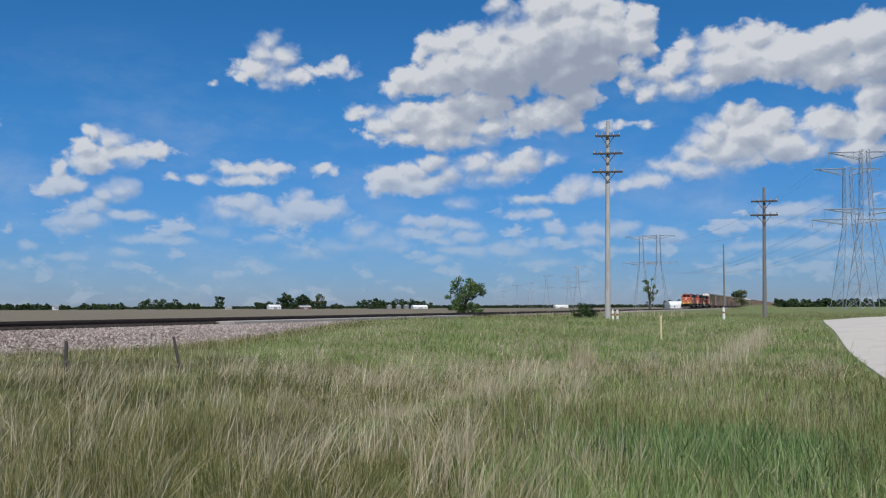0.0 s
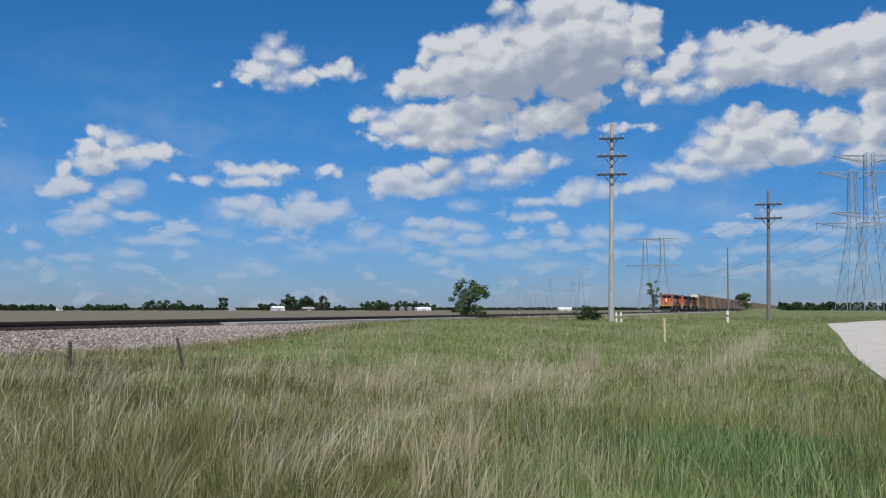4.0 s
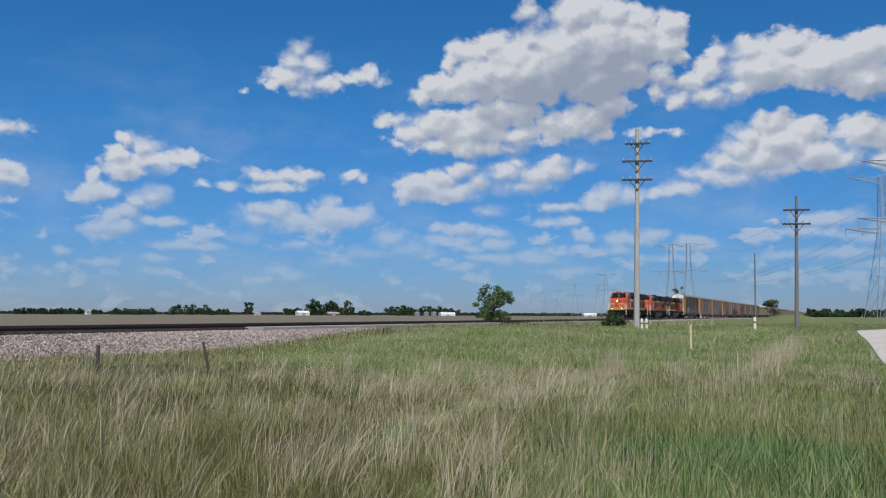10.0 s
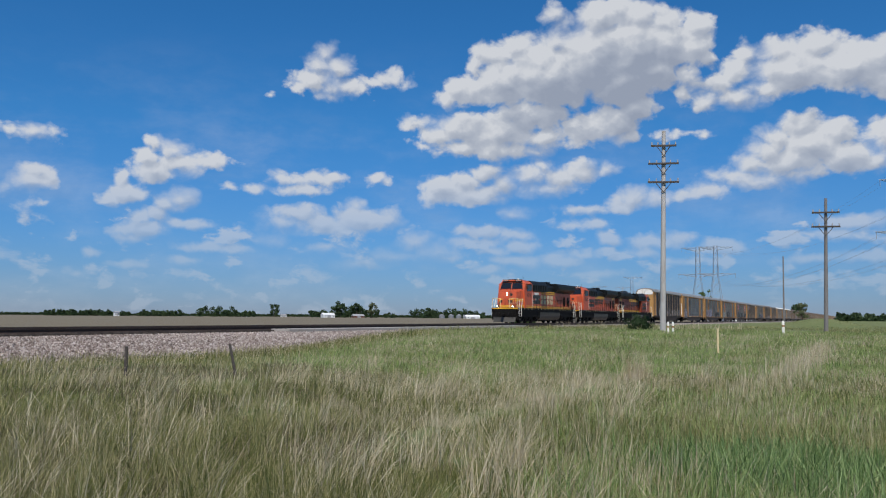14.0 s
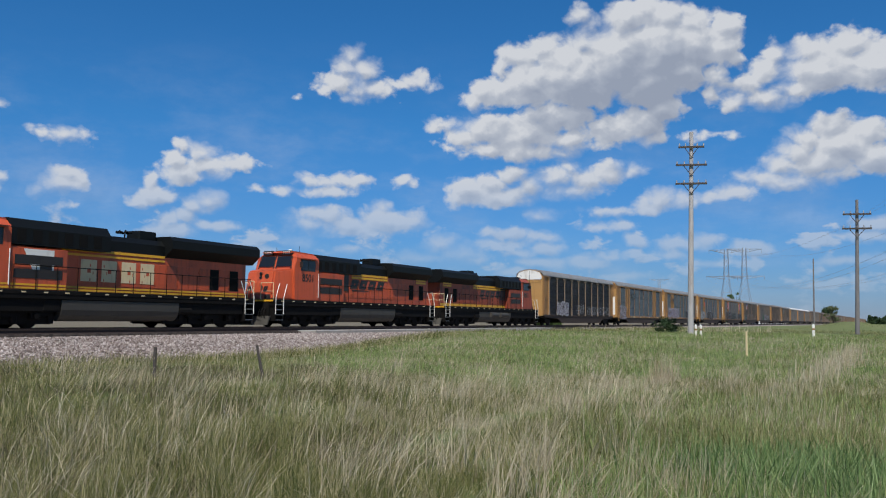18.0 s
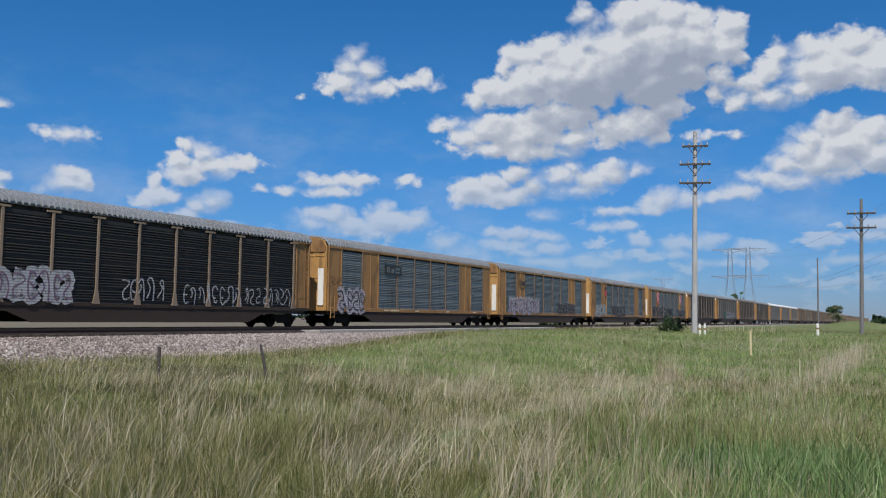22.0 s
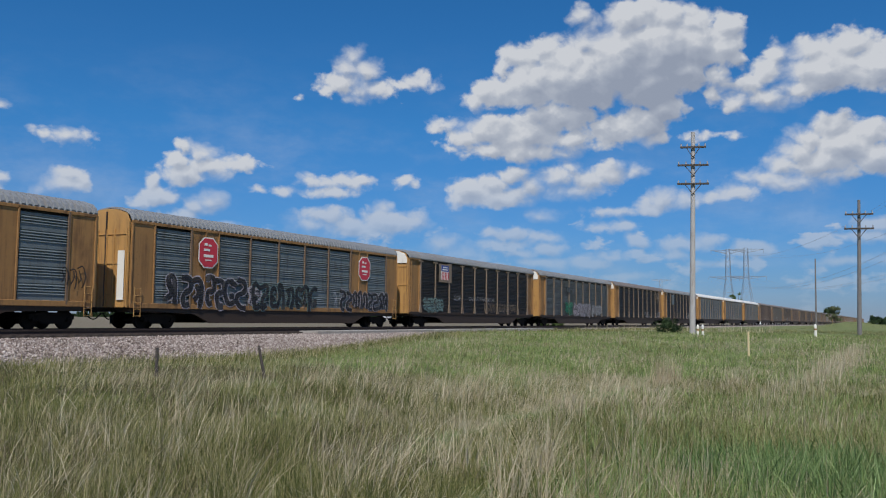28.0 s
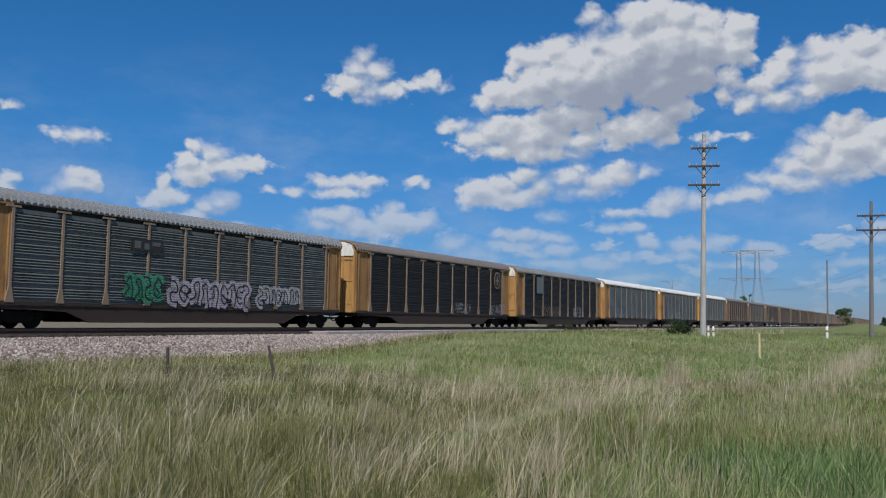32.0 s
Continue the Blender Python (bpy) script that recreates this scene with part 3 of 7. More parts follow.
def build_ground():
    m, n, b = material("field_ground", 0.95)
    pos = n.add("ShaderNodeNewGeometry").outputs["Position"]
    off = n.math("SUBTRACT", n.vec("DOT_PRODUCT", pos, tuple(ACROSS), out=1), TRACK_D)
    big, mid, fine = n.noise(pos, 0.06, 4.0, 0.6), n.noise(pos, 0.7, 5.0, 0.6), n.noise(pos, 9.0, 4.0, 0.6)
    v = n.math("ADD", n.math("MULTIPLY", big, 0.4), n.math("ADD", n.math("MULTIPLY", mid, 0.35), n.math("MULTIPLY", fine, 0.25)))
    grass = n.ramp(v, ((0.3, (0.055, 0.070, 0.019)), (0.5, (0.115, 0.142, 0.042)), (0.7, (0.19, 0.180, 0.082))))
    rows = n.noise(n.vec("MULTIPLY", pos, (0.02, 0.25, 1.0)), 1.0, 3.0, 0.5)
    crop = n.ramp(n.math("ADD", n.math("MULTIPLY", rows, 0.5), n.math("MULTIPLY", mid, 0.5)),
                  ((0.3, (0.105, 0.086, 0.054)), (0.6, (0.150, 0.126, 0.082)), (0.8, (0.135, 0.125, 0.068))))
    col = n.mix(n.step(off, 6.0, 8.5), grass, crop)
    bump = n.add("ShaderNodeBump", {"Strength": 0.6, "Distance": 0.08, "Height": fine})
    n.feed(b, {"Base Color": col, "Normal": bump.outputs[0]})
    az = np.concatenate([np.linspace(-40, 45, 171), np.linspace(48, 318, 46)])
    rad = np.concatenate([[0.4], np.geomspace(1.5, 4600, 110)])
    a, r = np.meshgrid(np.radians(az), rad)
    x, y = (r * np.sin(a)).ravel(), (r * np.cos(a)).ravel()
    verts = np.stack([x, y, ground_height(x, y)], 1)
    k = len(az)
    i, j = np.meshgrid(np.arange(len(rad) - 1), np.arange(k), indexing="ij")
    j2 = (j + 1) % k
    faces = np.stack([i * k + j, i * k + j2, (i + 1) * k + j2, (i + 1) * k + j], -1).reshape(-1, 4)[:, ::-1]
    verts = np.concatenate([verts, [[0, 0, 0]]])
    ob = from_arrays("ground", verts, faces, m)
    tri = bmesh.new()
    tri.from_mesh(ob.data)
    tri.verts.ensure_lookup_table()
    for q in range(k):
        tri.faces.new((tri.verts[len(verts) - 1], tri.verts[(q + 1) % k], tri.verts[q]))
    bmesh.ops.recalc_face_normals(tri, faces=tri.faces)
    tri.to_mesh(ob.data)
    tri.free()
    ob.data.polygons.foreach_set("use_smooth", [True] * len(ob.data.polygons))
    tagged(ob, "flat grassy field, ploughed brown beyond the railway", "ground", kind="structure")


build_ground()


def build_road():
    bm = bm_new()
    left = [(9.4, 12.0), (10.2, 15.4), (11.4, 18.2), (13.0, 21.4), (15.6, 26.6), (20.5, 36.1), (25.8, 46.4), (30.3, 55.0), (36.0, 62.0), (46.0, 70.0), (60.0, 76.0), (90.0, 84.0), (160.0, 96.0)]
    right = [(17.5, 8.0), (18.2, 11.0), (19.2, 14.0), (20.6, 17.5), (23.0, 22.0), (28.0, 31.0), (33.0, 40.0), (38.5, 48.0), (45.0, 54.5), (54.0, 60.0), (66.0, 65.0), (92.0, 73.0), (160.0, 85.0)]
    rows = []
    k = len(left)
    fine = np.linspace(0, k - 1, 90)
    side = []
    for line in (left, right):
        arr = np.array(line)
        cur = np.stack([np.interp(fine, np.arange(k), arr[:, c]) for c in (0, 1)], 1)
        for _ in range(12):
            cur[1:-1] = 0.25 * cur[:-2] + 0.5 * cur[1:-1] + 0.25 * cur[2:]
        side.append(cur)
    for (ax, ay), (bx, by) in zip(*side):
        row = []
        for i in range(9):
            f = i / 8
            x, y = ax + (bx - ax) * f, ay + (by - ay) * f
            crown = 0.11 - 0.12 * (2 * f - 1) ** 2
            row.append(bm.verts.new((x, y, float(ground_height(x, y)) + 0.03 + crown)))
        rows.append(row)
    for r0, r1 in zip(rows, rows[1:]):
        for i in range(8):
            bm.faces.new((r0[i], r0[i + 1], r1[i + 1], r1[i]))
    edge = [e for e in bm.edges if e.is_boundary]
    res = bmesh.ops.extrude_edge_only(bm, edges=edge)
    for v in res["geom"]:
        if isinstance(v, bmesh.types.BMVert):
            v.co.z -= 0.4
    bmesh.ops.recalc_face_normals(bm, faces=bm.faces)
    ob = new("road", mesh_of("road", bm, GRAVEL_ROAD))
    tagged(ob, "pale crushed-stone country road beside the grass", "road", kind="structure")


build_road()

# ---------------------------------------------------------------- railway line


def build_line():
    m, n, b = material("pinkish_ballast", 0.95)
    pos = n.add("ShaderNodeNewGeometry").outputs["Position"]
    vor = n.add("ShaderNodeTexVoronoi", {"Vector": pos, "Scale": 9.0})
    tint = n.noise(pos, 0.8, 4.0, 0.6)
    cell = n.add("ShaderNodeSeparateColor", {0: vor.outputs["Color"]}).outputs[0]
    col = n.ramp(cell, ((0.0, (0.10, 0.075, 0.065)), (0.4, (0.22, 0.175, 0.155)), (0.75, (0.31, 0.26, 0.235)), (1.0, (0.46, 0.41, 0.385))))
    col = n.mix(n.step(tint, 0.45, 0.7), col, (0.30, 0.265, 0.24))
    bp = n.add("ShaderNodeBump", {"Strength": 1.0, "Distance": 0.06, "Height": n.math("SUBTRACT", 1.0, vor.outputs["Distance"])})
    n.feed(b, {"Base Color": col, "Normal": bp.outputs[0]})
    profile = ((-9.6, -0.3), (-8.9, 0.08), (-7.6, 0.50), (-6.4, 0.80), (-3.0, 0.84), (-1.9, 0.86), (1.9, 0.84), (3.6, 0.25), (4.4, -0.3))
    bm = bm_new()
    rows = []
    for s in list(np.arange(-220, 130, 4.0)) + list(np.arange(130, 2000, 40.0)):
        row = []
        for o, z in profile:
            w = on_track(s, o)
            wob = 0.25 * noise.noise((s * 0.35, o * 0.7, 2.0)) if o < -5.5 else 0.03 * noise.noise((s * 0.5, o, 1.0))
            p = on_track(s, o + wob, z + (0.05 * noise.noise((s * 0.4, o, 7.0)) if abs(o) > 5 else 0))
            row.append(bm.verts.new(p))
        rows.append(row)
    for r0, r1 in zip(rows, rows[1:]):
        for i in range(len(profile) - 1):
            bm.faces.new((r0[i], r0[i + 1], r1[i + 1], r1[i]))
    bmesh.ops.recalc_face_normals(bm, faces=bm.faces)
    ob = new("ballast_bed", mesh_of("ballast_bed", bm, m))
    tagged(ob, "raised railway bed of pinkish grey ballast stone", "ballast", kind="structure")
    # rails
    prof = ((-0.07, 0), (0.07, 0), (0.07, 0.015), (0.012, 0.04), (0.012, 0.135), (0.036, 0.145), (0.036, 0.18), (-0.036, 0.18), (-0.036, 0.145), (-0.012, 0.135), (-0.012, 0.04), (-0.07, 0.015))
    turn = math.atan2(ALONG.y, ALONG.x)
    for tname, off, top in (("main", 0.0, RAIL_Z), ("siding", SIDING_OFF, SIDING_Z)):
        for side in (-0.7525, 0.7525):
            bm = prism_x(bm_new(), prof, -220, 2000)
            ob = new("rail", mesh_of("rail", bm, RAIL_STEEL))
            ob.matrix_world = Matrix.Translation(on_track(0, off + side, top - 0.18)) @ Matrix.Rotation(turn, 4, "Z")
            tagged(ob, "dark rusty steel rail on wooden ties", "rail", "rails of the two tracks", "structure")
        bm = box(bm_new(), -0.115, 0.115, -1.3, 1.3, -0.17, 0.0, 0.012)
        me = mesh_of("tie", bm, TIE_WOOD)
        bed = tagged(empty("track_ties", Matrix.Translation(on_track(0, off, top - 0.18)) @ Matrix.Rotation(turn, 4, "Z")),
                     "row of dark creosoted wooden railway ties", "ties", kind="structure")
        for k in range(150):
            part("tie", me, None, bed, at=(2.0 + k * 0.55, 0, 0))


build_line()

# ---------------------------------------------------------------- train
CAR_L = 26.83


def train_s(t):
    """How far up the line the first rack car's front coupler stands at t seconds."""
    u = (t - 20.0) / 12.0
    late = 0.34 * math.log(1 + math.exp(t - 20.0)) + 0.245 * math.log(1 + math.exp(t - 19.0)) + 0.032 * max(0.0, t - 19.0) ** 2
    return 50.3 - 203.09 * u - 4.8 * u * u + 4.47 * u ** 3 + late


TRAVEL = math.atan2(-ALONG.y, -ALONG.x)
MOVERS, TURNING = [], []


def train_pose(s):
    return Matrix.Translation(on_track(s, 0, RAIL_Z)) @ Matrix.Rotation(TRAVEL, 4, "Z")


def vehicle(name, lead, label, category, group=""):
    """A rail vehicle: local x points ahead, +y to the camera's side, origin at the front coupler on the rail top."""
    ob = empty(name, train_pose(train_s(0) + lead))
    MOVERS.append((ob, lead))
    return tagged(ob, label, category, group)


def wheel_mesh(r):
    bm = bm_new()
    for y, rr, w in ((0.74, r, 0.07), (0.69, r + 0.028, 0.03), (-0.74, r, 0.07), (-0.69, r + 0.028, 0.03)):
        rod(bm, (0, y - w, 0), (0, y + w, 0), rr, seg=20)
    rod(bm, (0, -1.0, 0), (0, 1.0, 0), 0.09, seg=8)
    return mesh_of("wheelset", bm, BLACK)


CAR_WHEEL, LOCO_WHEEL = wheel_mesh(0.42), wheel_mesh(0.53)


def car_truck_mesh():
    bm = bm_new()
    for y in (-1.0, 1.0):
        prism(bm, [(-1.15, 0.42), (-1.15, 0.62), (-0.55, 0.72), (0.55, 0.72), (1.15, 0.62), (1.15, 0.42), (0.75, 0.40), (0.45, 0.22), (-0.45, 0.22), (-0.75, 0.40)], y - 0.07, y + 0.07)
        for x in (-0.14, 0.0, 0.14):
            rod(bm, (x, y, 0.26), (x, y, 0.58), 0.06, seg=8)
        for x in (-0.875, 0.875):
            box(bm, x - 0.12, x + 0.12, y - 0.1, y + 0.12, 0.32, 0.54, 0.02)
    box(bm, -0.2, 0.2, -1.0, 1.0, 0.35, 0.62)
    box(bm, -1.3, 1.3, -0.9, -0.82, 0.2, 0.5)
    return mesh_of("truck_frame", bm, BLACK)


CAR_TRUCK = car_truck_mesh()


def roof_mesh(L, mat, wide):
    """Corrugated arched roof sheet from end to end, with real ribs."""
    arc = [(wide, 5.17), (wide - 0.10, 5.36), (wide - 0.33, 5.55), (0.62, 5.72), (0, 5.78)]
    arc = arc + [(-y, z) for y, z in arc[-2::-1]]
    bm = bm_new()
    rows = []
    n = int(L / 0.31)
    for i in range(n):
        for u, lift in ((0.0, 0.0), (0.30, 0.0), (0.38, 0.12), (0.92, 0.12)):
            x = -(i + u) * L / n
            rows.append([bm.verts.new((x, y + math.copysign(lift * 0.45, y), z + lift * (0.5 if abs(y) > wide - 0.05 else 0.8))) for y, z in arc])
    for a, b in zip(rows, rows[1:]):
        for i in range(len(arc) - 1):
            bm.faces.new((a[i], a[i + 1], b[i + 1], b[i]))
    low = [bm.verts.new((r[0].co.x, r[0].co.y - 0.05, 5.12)) for r in rows]
    for i in range(len(rows) - 1):
        bm.faces.new((rows[i][0], rows[i + 1][0], low[i + 1], low[i]))
    bmesh.ops.recalc_face_normals(bm, faces=bm.faces)
    return mesh_of("roof", bm, mat)


def screen_mesh(w, z0, z1, mat, group=0.74, ribs=4):
    """A side screen of length w: plain sheet with groups of pressed ribs and dark slots between them."""
    pitch = 0.118
    pts = [(0.0, z0)]
    z = z0
    while z < z1 - 0.12:
        z += group - ribs * pitch
        for _ in range(ribs):
            if z > z1 - 0.13:
                break
            pts += [(0.0, z), (0.038, z + 0.012), (0.004, z + 0.066), (-0.055, z + 0.070), (-0.055, z + 0.108), (0.0, z + 0.112)]
            z += pitch
    pts.append((0.0, z1))
    bm = bm_new()
    a = [bm.verts.new((-w / 2, y, q)) for y, q in pts]
    b = [bm.verts.new((w / 2, y, q)) for y, q in pts]
    for i in range(len(pts) - 1):
        f = bm.faces.new((a[i], b[i], b[i + 1], a[i + 1]))
    bm.normal_update()
    bm.faces.ensure_lookup_table()
    if bm.faces[0].normal.y < 0:
        bmesh.ops.reverse_faces(bm, faces=bm.faces)
    return mesh_of("side_screen", bm, mat)


def core_mesh(L):
    """The closed inner body behind the screens."""
    bm = box(bm_new(), -L + 0.15, -0.15, -1.36, 1.36, 1.05, 5.14)
    return mesh_of("inner_body", bm, BROWN_SILL)


def end_door_mesh(mat, wide):
    """Folding end door: one rounded leaf."""
    out = [(-wide, 1.0), (wide, 1.0), (wide, 5.1), (wide - 0.22, 5.5), (0.6, 5.70), (0, 5.75), (-0.6, 5.70), (-wide + 0.22, 5.5), (-wide, 5.1)]
    return mesh_of("end_door", prism_x(bm_new(), out, -0.09, 0.0), mat)


def door_ribs(door, mat, wide):
    """Upright stiffeners and hinge bars of an end door, each a piece of its own."""
    up = CACHE(("rib", mat.name), lambda: mesh_of("rib", box(bm_new(), -0.02, 0.05, -0.035, 0.035, 1.05, 4.74), mat))
    across = CACHE(("hinge_bar", mat.name, wide), lambda: mesh_of("hinge_bar", box(bm_new(), 0.0, 0.035, -wide + 0.13, wide - 0.13, -0.03, 0.03), mat))
    for y in (-wide + 0.08, -0.55, -0.06, 0.06, 0.55, wide - 0.08):
        part("rib", up, None, door, at=(0, y, 0))
    gap = CACHE("door_gap", lambda: mesh_of("door_gap", box(bm_new(), 0.0, 0.066, -0.028, 0.028, 1.05, 5.60), BLACK_PAINT))
    part("door_gap", gap, None, door)
    for z in (1.6, 3.1, 4.5):
        part("hinge_bar", across, None, door, at=(0, 0, z))


def end_cap_mesh(wide, mat):
    """White weathered top panel of an end door."""
    out = [(-wide + 0.02, 4.75), (wide - 0.02, 4.75), (wide - 0.02, 5.08), (wide - 0.24, 5.46), (0.6, 5.66), (0, 5.71), (-0.6, 5.66), (-wide + 0.24, 5.46), (-wide + 0.02, 5.08)]
    return mesh_of("end_panel", prism_x(bm_new(), out, 0.052, 0.062), mat)


def ladder_mesh():
    bm = bm_new()
    for x in (-0.22, 0.22):
        rod(bm, (x, 0, 1.0), (x, 0, 5.0), 0.016, seg=5)
    for i in range(11):
        rod(bm, (-0.22, 0, 1.15 + i * 0.36), (0.22, 0, 1.15 + i * 0.36), 0.013, seg=5)
    return mesh_of("ladder", bm, TAN)


LADDER = ladder_mesh()


def sprayed_strokes(seed, w, h):
    """Heavy sprayed strokes side by side that spell nothing: polylines in the x-z plane."""
    r = random.Random(seed)
    out = []
    x = -w / 2
    while x < w / 2 - 0.3 * h:
        lw = r.uniform(0.48, 0.68) * h
        tilt = r.uniform(-0.08, 0.12)

        def node(u, v):
            return (x + lw * (u + tilt * v + r.uniform(-0.16, 0.16)), h * (v - 0.5) + r.uniform(-0.12, 0.12) * h)
        kind = r.randrange(4)
        if kind == 0:
            out.append([node(0.1, 0), node(0.05, 0.5), node(0.15, 1.0), node(0.75, 0.85), node(0.3, 0.5), node(0.8, 0.1)])
        elif kind == 1:
            out += [[node(0.2, 0.0), node(0.0, 0.5), node(0.3, 1.0), node(0.8, 0.8)], [node(0.8, 0.2), node(0.4, 0.45), node(0.6, 0.7)]]
        elif kind == 2:
            out.append([node(0.8, 0.9), node(0.15, 0.95), node(0.1, 0.55), node(0.75, 0.45), node(0.7, 0.0), node(0.05, 0.05)])
        else:
            out += [[node(0.0, 0.8), node(0.5, 1.0), node(0.8, 0.6), node(0.5, 0.0), node(0.0, 0.2)], [node(0.2, 0.4), node(0.6, 0.5)]]
        x += lw * r.uniform(0.9, 1.05)
    return out


def tag_mesh(seed, w, h, solid=False, fat=False):
    """Sprayed paint: heavy strokes, or the wider and uneven fill under them."""
    r = random.Random(seed + 1)
    bm = bm_new()
    for j, pts in enumerate(sprayed_strokes(seed, w, h)):
        fine = pts
        for _ in range(2):
            cut = [fine[0]]
            for (ax, az), (bx, bz) in zip(fine, fine[1:]):
                cut += [(ax + (bx - ax) * f, az + (bz - az) * f) for f in (0.25, 0.75)]
            fine = cut + [fine[-1]]
        y = 0.0012 * (j % 4)
        rows = []
        for i, (px, pz) in enumerate(fine):
            ax, az = fine[max(i - 1, 0)]
            bx, bz = fine[min(i + 1, len(fine) - 1)]
            dx, dz = bx - ax, bz - az
            t = ((0.135 if fat else 0.22) if solid else 0.098 if fat else 0.036) * h * r.uniform(0.82, 1.18)
            k = t / (math.hypot(dx, dz) or 1.0)
            rows.append((bm.verts.new((px - dz * k, y, pz + dx * k)), bm.verts.new((px + dz * k, y, pz - dx * k))))
        for p, q in zip(rows, rows[1:]):
            bm.faces.new((p[0], q[0], q[1], p[1]))
    bm.normal_update()
    bmesh.ops.reverse_faces(bm, faces=[f for f in bm.faces if f.normal.y < 0])
    return bm


def wheels_and_ends(car, L, pieces):
    for x in (-3.1, -L + 3.1):
        part("truck", CAR_TRUCK, None, car, at=(x, 0, 0))
        for dx in (-0.875, 0.875):
            part("wheelset", CAR_WHEEL, None, car, at=(x + dx, 0, 0.42))
    for x, sgn in ((-0.05, 1), (-L + 0.05, -1)):
        bm = box(bm_new(), x - 0.1, x + 0.1, -0.12, 0.12, 0.75, 1.0, 0.03)
        box(bm, x - sgn * 0.1, x - sgn * 1.0, -0.09, 0.09, 0.8, 0.95)
        part("coupler", bm, BLACK, car)
        bm = bm_new()
        for i in range(7):
            a0, a1 = i / 7, (i + 1) / 7
            f = lambda u: (x - sgn * 0.9 * (1 - u), 0.45 + 0.15 * u, 0.85 - 0.42 * math.sin(math.pi * u * 0.9))
            rod(bm, f(a0), f(a1), 0.03, seg=5)
        part("brake_hose", bm, BLACK, car)


def underframe_mesh(L, wide):
    bm = box(bm_new(), -L + 0.55, -0.55, -wide + 0.12, wide - 0.12, 0.78, 1.06)
    for y in (-wide + 0.06, wide - 0.06):
        prism(bm, [(-0.6, 1.08), (-0.6, 0.86), (-4.6, 0.72), (-5.8, 0.26), (-L + 5.8, 0.26), (-L + 4.6, 0.72), (-L + 0.6, 0.86), (-L + 0.6, 1.08)], y - 0.05, y + 0.05)
    return mesh_of("underframe", bm, BROWN_SILL)


def rack_car_a(name, lead, label, screen=None, roof=None, end_mat=None, cap=None):
    """Tri-level rack car: broad tan panels between ribbed screens, galvanised roof."""
    L, wide = CAR_L - 0.55, 1.52
    car = vehicle(name, lead, label, "rail car", "rack cars of the train")
    part("underframe", CACHE("ufa", lambda: underframe_mesh(L - 1.0, wide)), None, car, at=(-0.5, 0, 0))
    part("inner_body", CACHE("corea", lambda: core_mesh(L - 1.5)), None, car, at=(-0.75, 0, 0))
    part("roof", CACHE("roofa", lambda: roof_mesh(L - 1.45, ROOF_METAL, wide)), None, car, at=(-0.72, 0, 0))
    d = CACHE(("door", wide, end_mat.name), lambda: end_door_mesh(end_mat, wide - 0.06))
    for x, turn in ((-0.62, 0), (-L + 0.62, math.pi)):
        ob = part("end_door", d, None, car, at=(x, 0, 0))
        ob.rotation_euler.z = turn
        if lead < 10 * CAR_L:
            door_ribs(ob, end_mat, wide - 0.06)
        if lead < 6 * CAR_L:
            near = 1 if turn == 0 else -1
            # sunlit near edge of the door, put into the colour as a white strip
            part("white_strip", box(bm_new(), 0.053, 0.064, near * 0.86, near * 1.30, 1.35, 3.7), WHITE_PAINT, ob)
        if cap:
            part("end_panel", CACHE(("cap", wide, cap.name), lambda: end_cap_mesh(wide - 0.08, cap)), None, ob)
    # bays along the side: (length, kind)
    bays = ((1.35, "p"), (2.2, "s"), (1.9, "p"), (2.28, "s"), (2.28, "s"), (2.28, "s"), (2.28, "s"), (2.28, "s"), (1.9, "p"), (2.2, "s"), (1.35, "p"))
    total = sum(b for b, _ in bays)
    k = (L - 1.5) / total
    for side in (1, -1):
        x = -0.75
        for b, kind in bays:
            w = b * k
            cx = x - w / 2
            if kind == "p":
                me = CACHE(("panel", round(w, 2)), lambda: panel_mesh(w))
                ob = part("side_panel", me, None, car, at=(cx, side * wide, 0))
            else:
                me = CACHE(("scr", round(w, 2), screen.name), lambda: screen_mesh(w - 0.12, 1.20, 4.90, screen))
                ob = part("side_screen", me, None, car, at=(cx, side * (wide - 0.02), 0))
                pm = CACHE("posta", lambda: mesh_of("post", box(bm_new(), -0.055, 0.055, -0.03, 0.06, 1.06, 5.14, 0.012), POST_BROWN))
                po = part("post", pm, None, car, at=(x - w, side * wide, 0))
                if side < 0:
                    po.rotation_euler.z = math.pi
            if side < 0:
                ob.rotation_euler.z = math.pi
            x -= w
        rm = CACHE("raila", lambda: rails_mesh(L - 1.5))
        ob = part("side_rail", rm, None, car, at=(-0.75 if side > 0 else -L + 0.75, side * wide, 0))
        if side < 0:
            ob.rotation_euler.z = math.pi
        for lx in (-1.15, -L + 1.15):
            part("ladder", CACHE("lada", lambda: short_ladder()), None, car, at=(lx, side * (wide + 0.1), 0))
    wheels_and_ends(car, CAR_L, None)
    return car


def short_ladder():
    bm = bm_new()
    for x in (-0.2, 0.2):
        rod(bm, (x, 0, 0.55), (x, 0, 1.95), 0.018, seg=5)
    for i in range(5):
        rod(bm, (-0.2, 0, 0.6 + i * 0.32), (0.2, 0, 0.6 + i * 0.32), 0.015, seg=5)
    return mesh_of("ladder", bm, CAR_YELLOW)


def panel_mesh(w):
    bm = box(bm_new(), -w / 2, w / 2, -0.06, 0.0, 1.06, 5.14)
    n = 2 if w > 1.6 else 1
    for i in range(n + 1):
        x = -w / 2 + 0.05 + i * (w - 0.1) / n
        box(bm, x - 0.045, x + 0.045, -0.01, 0.05, 1.06, 5.12, 0.012)
    return mesh_of("side_panel", bm, TAN)


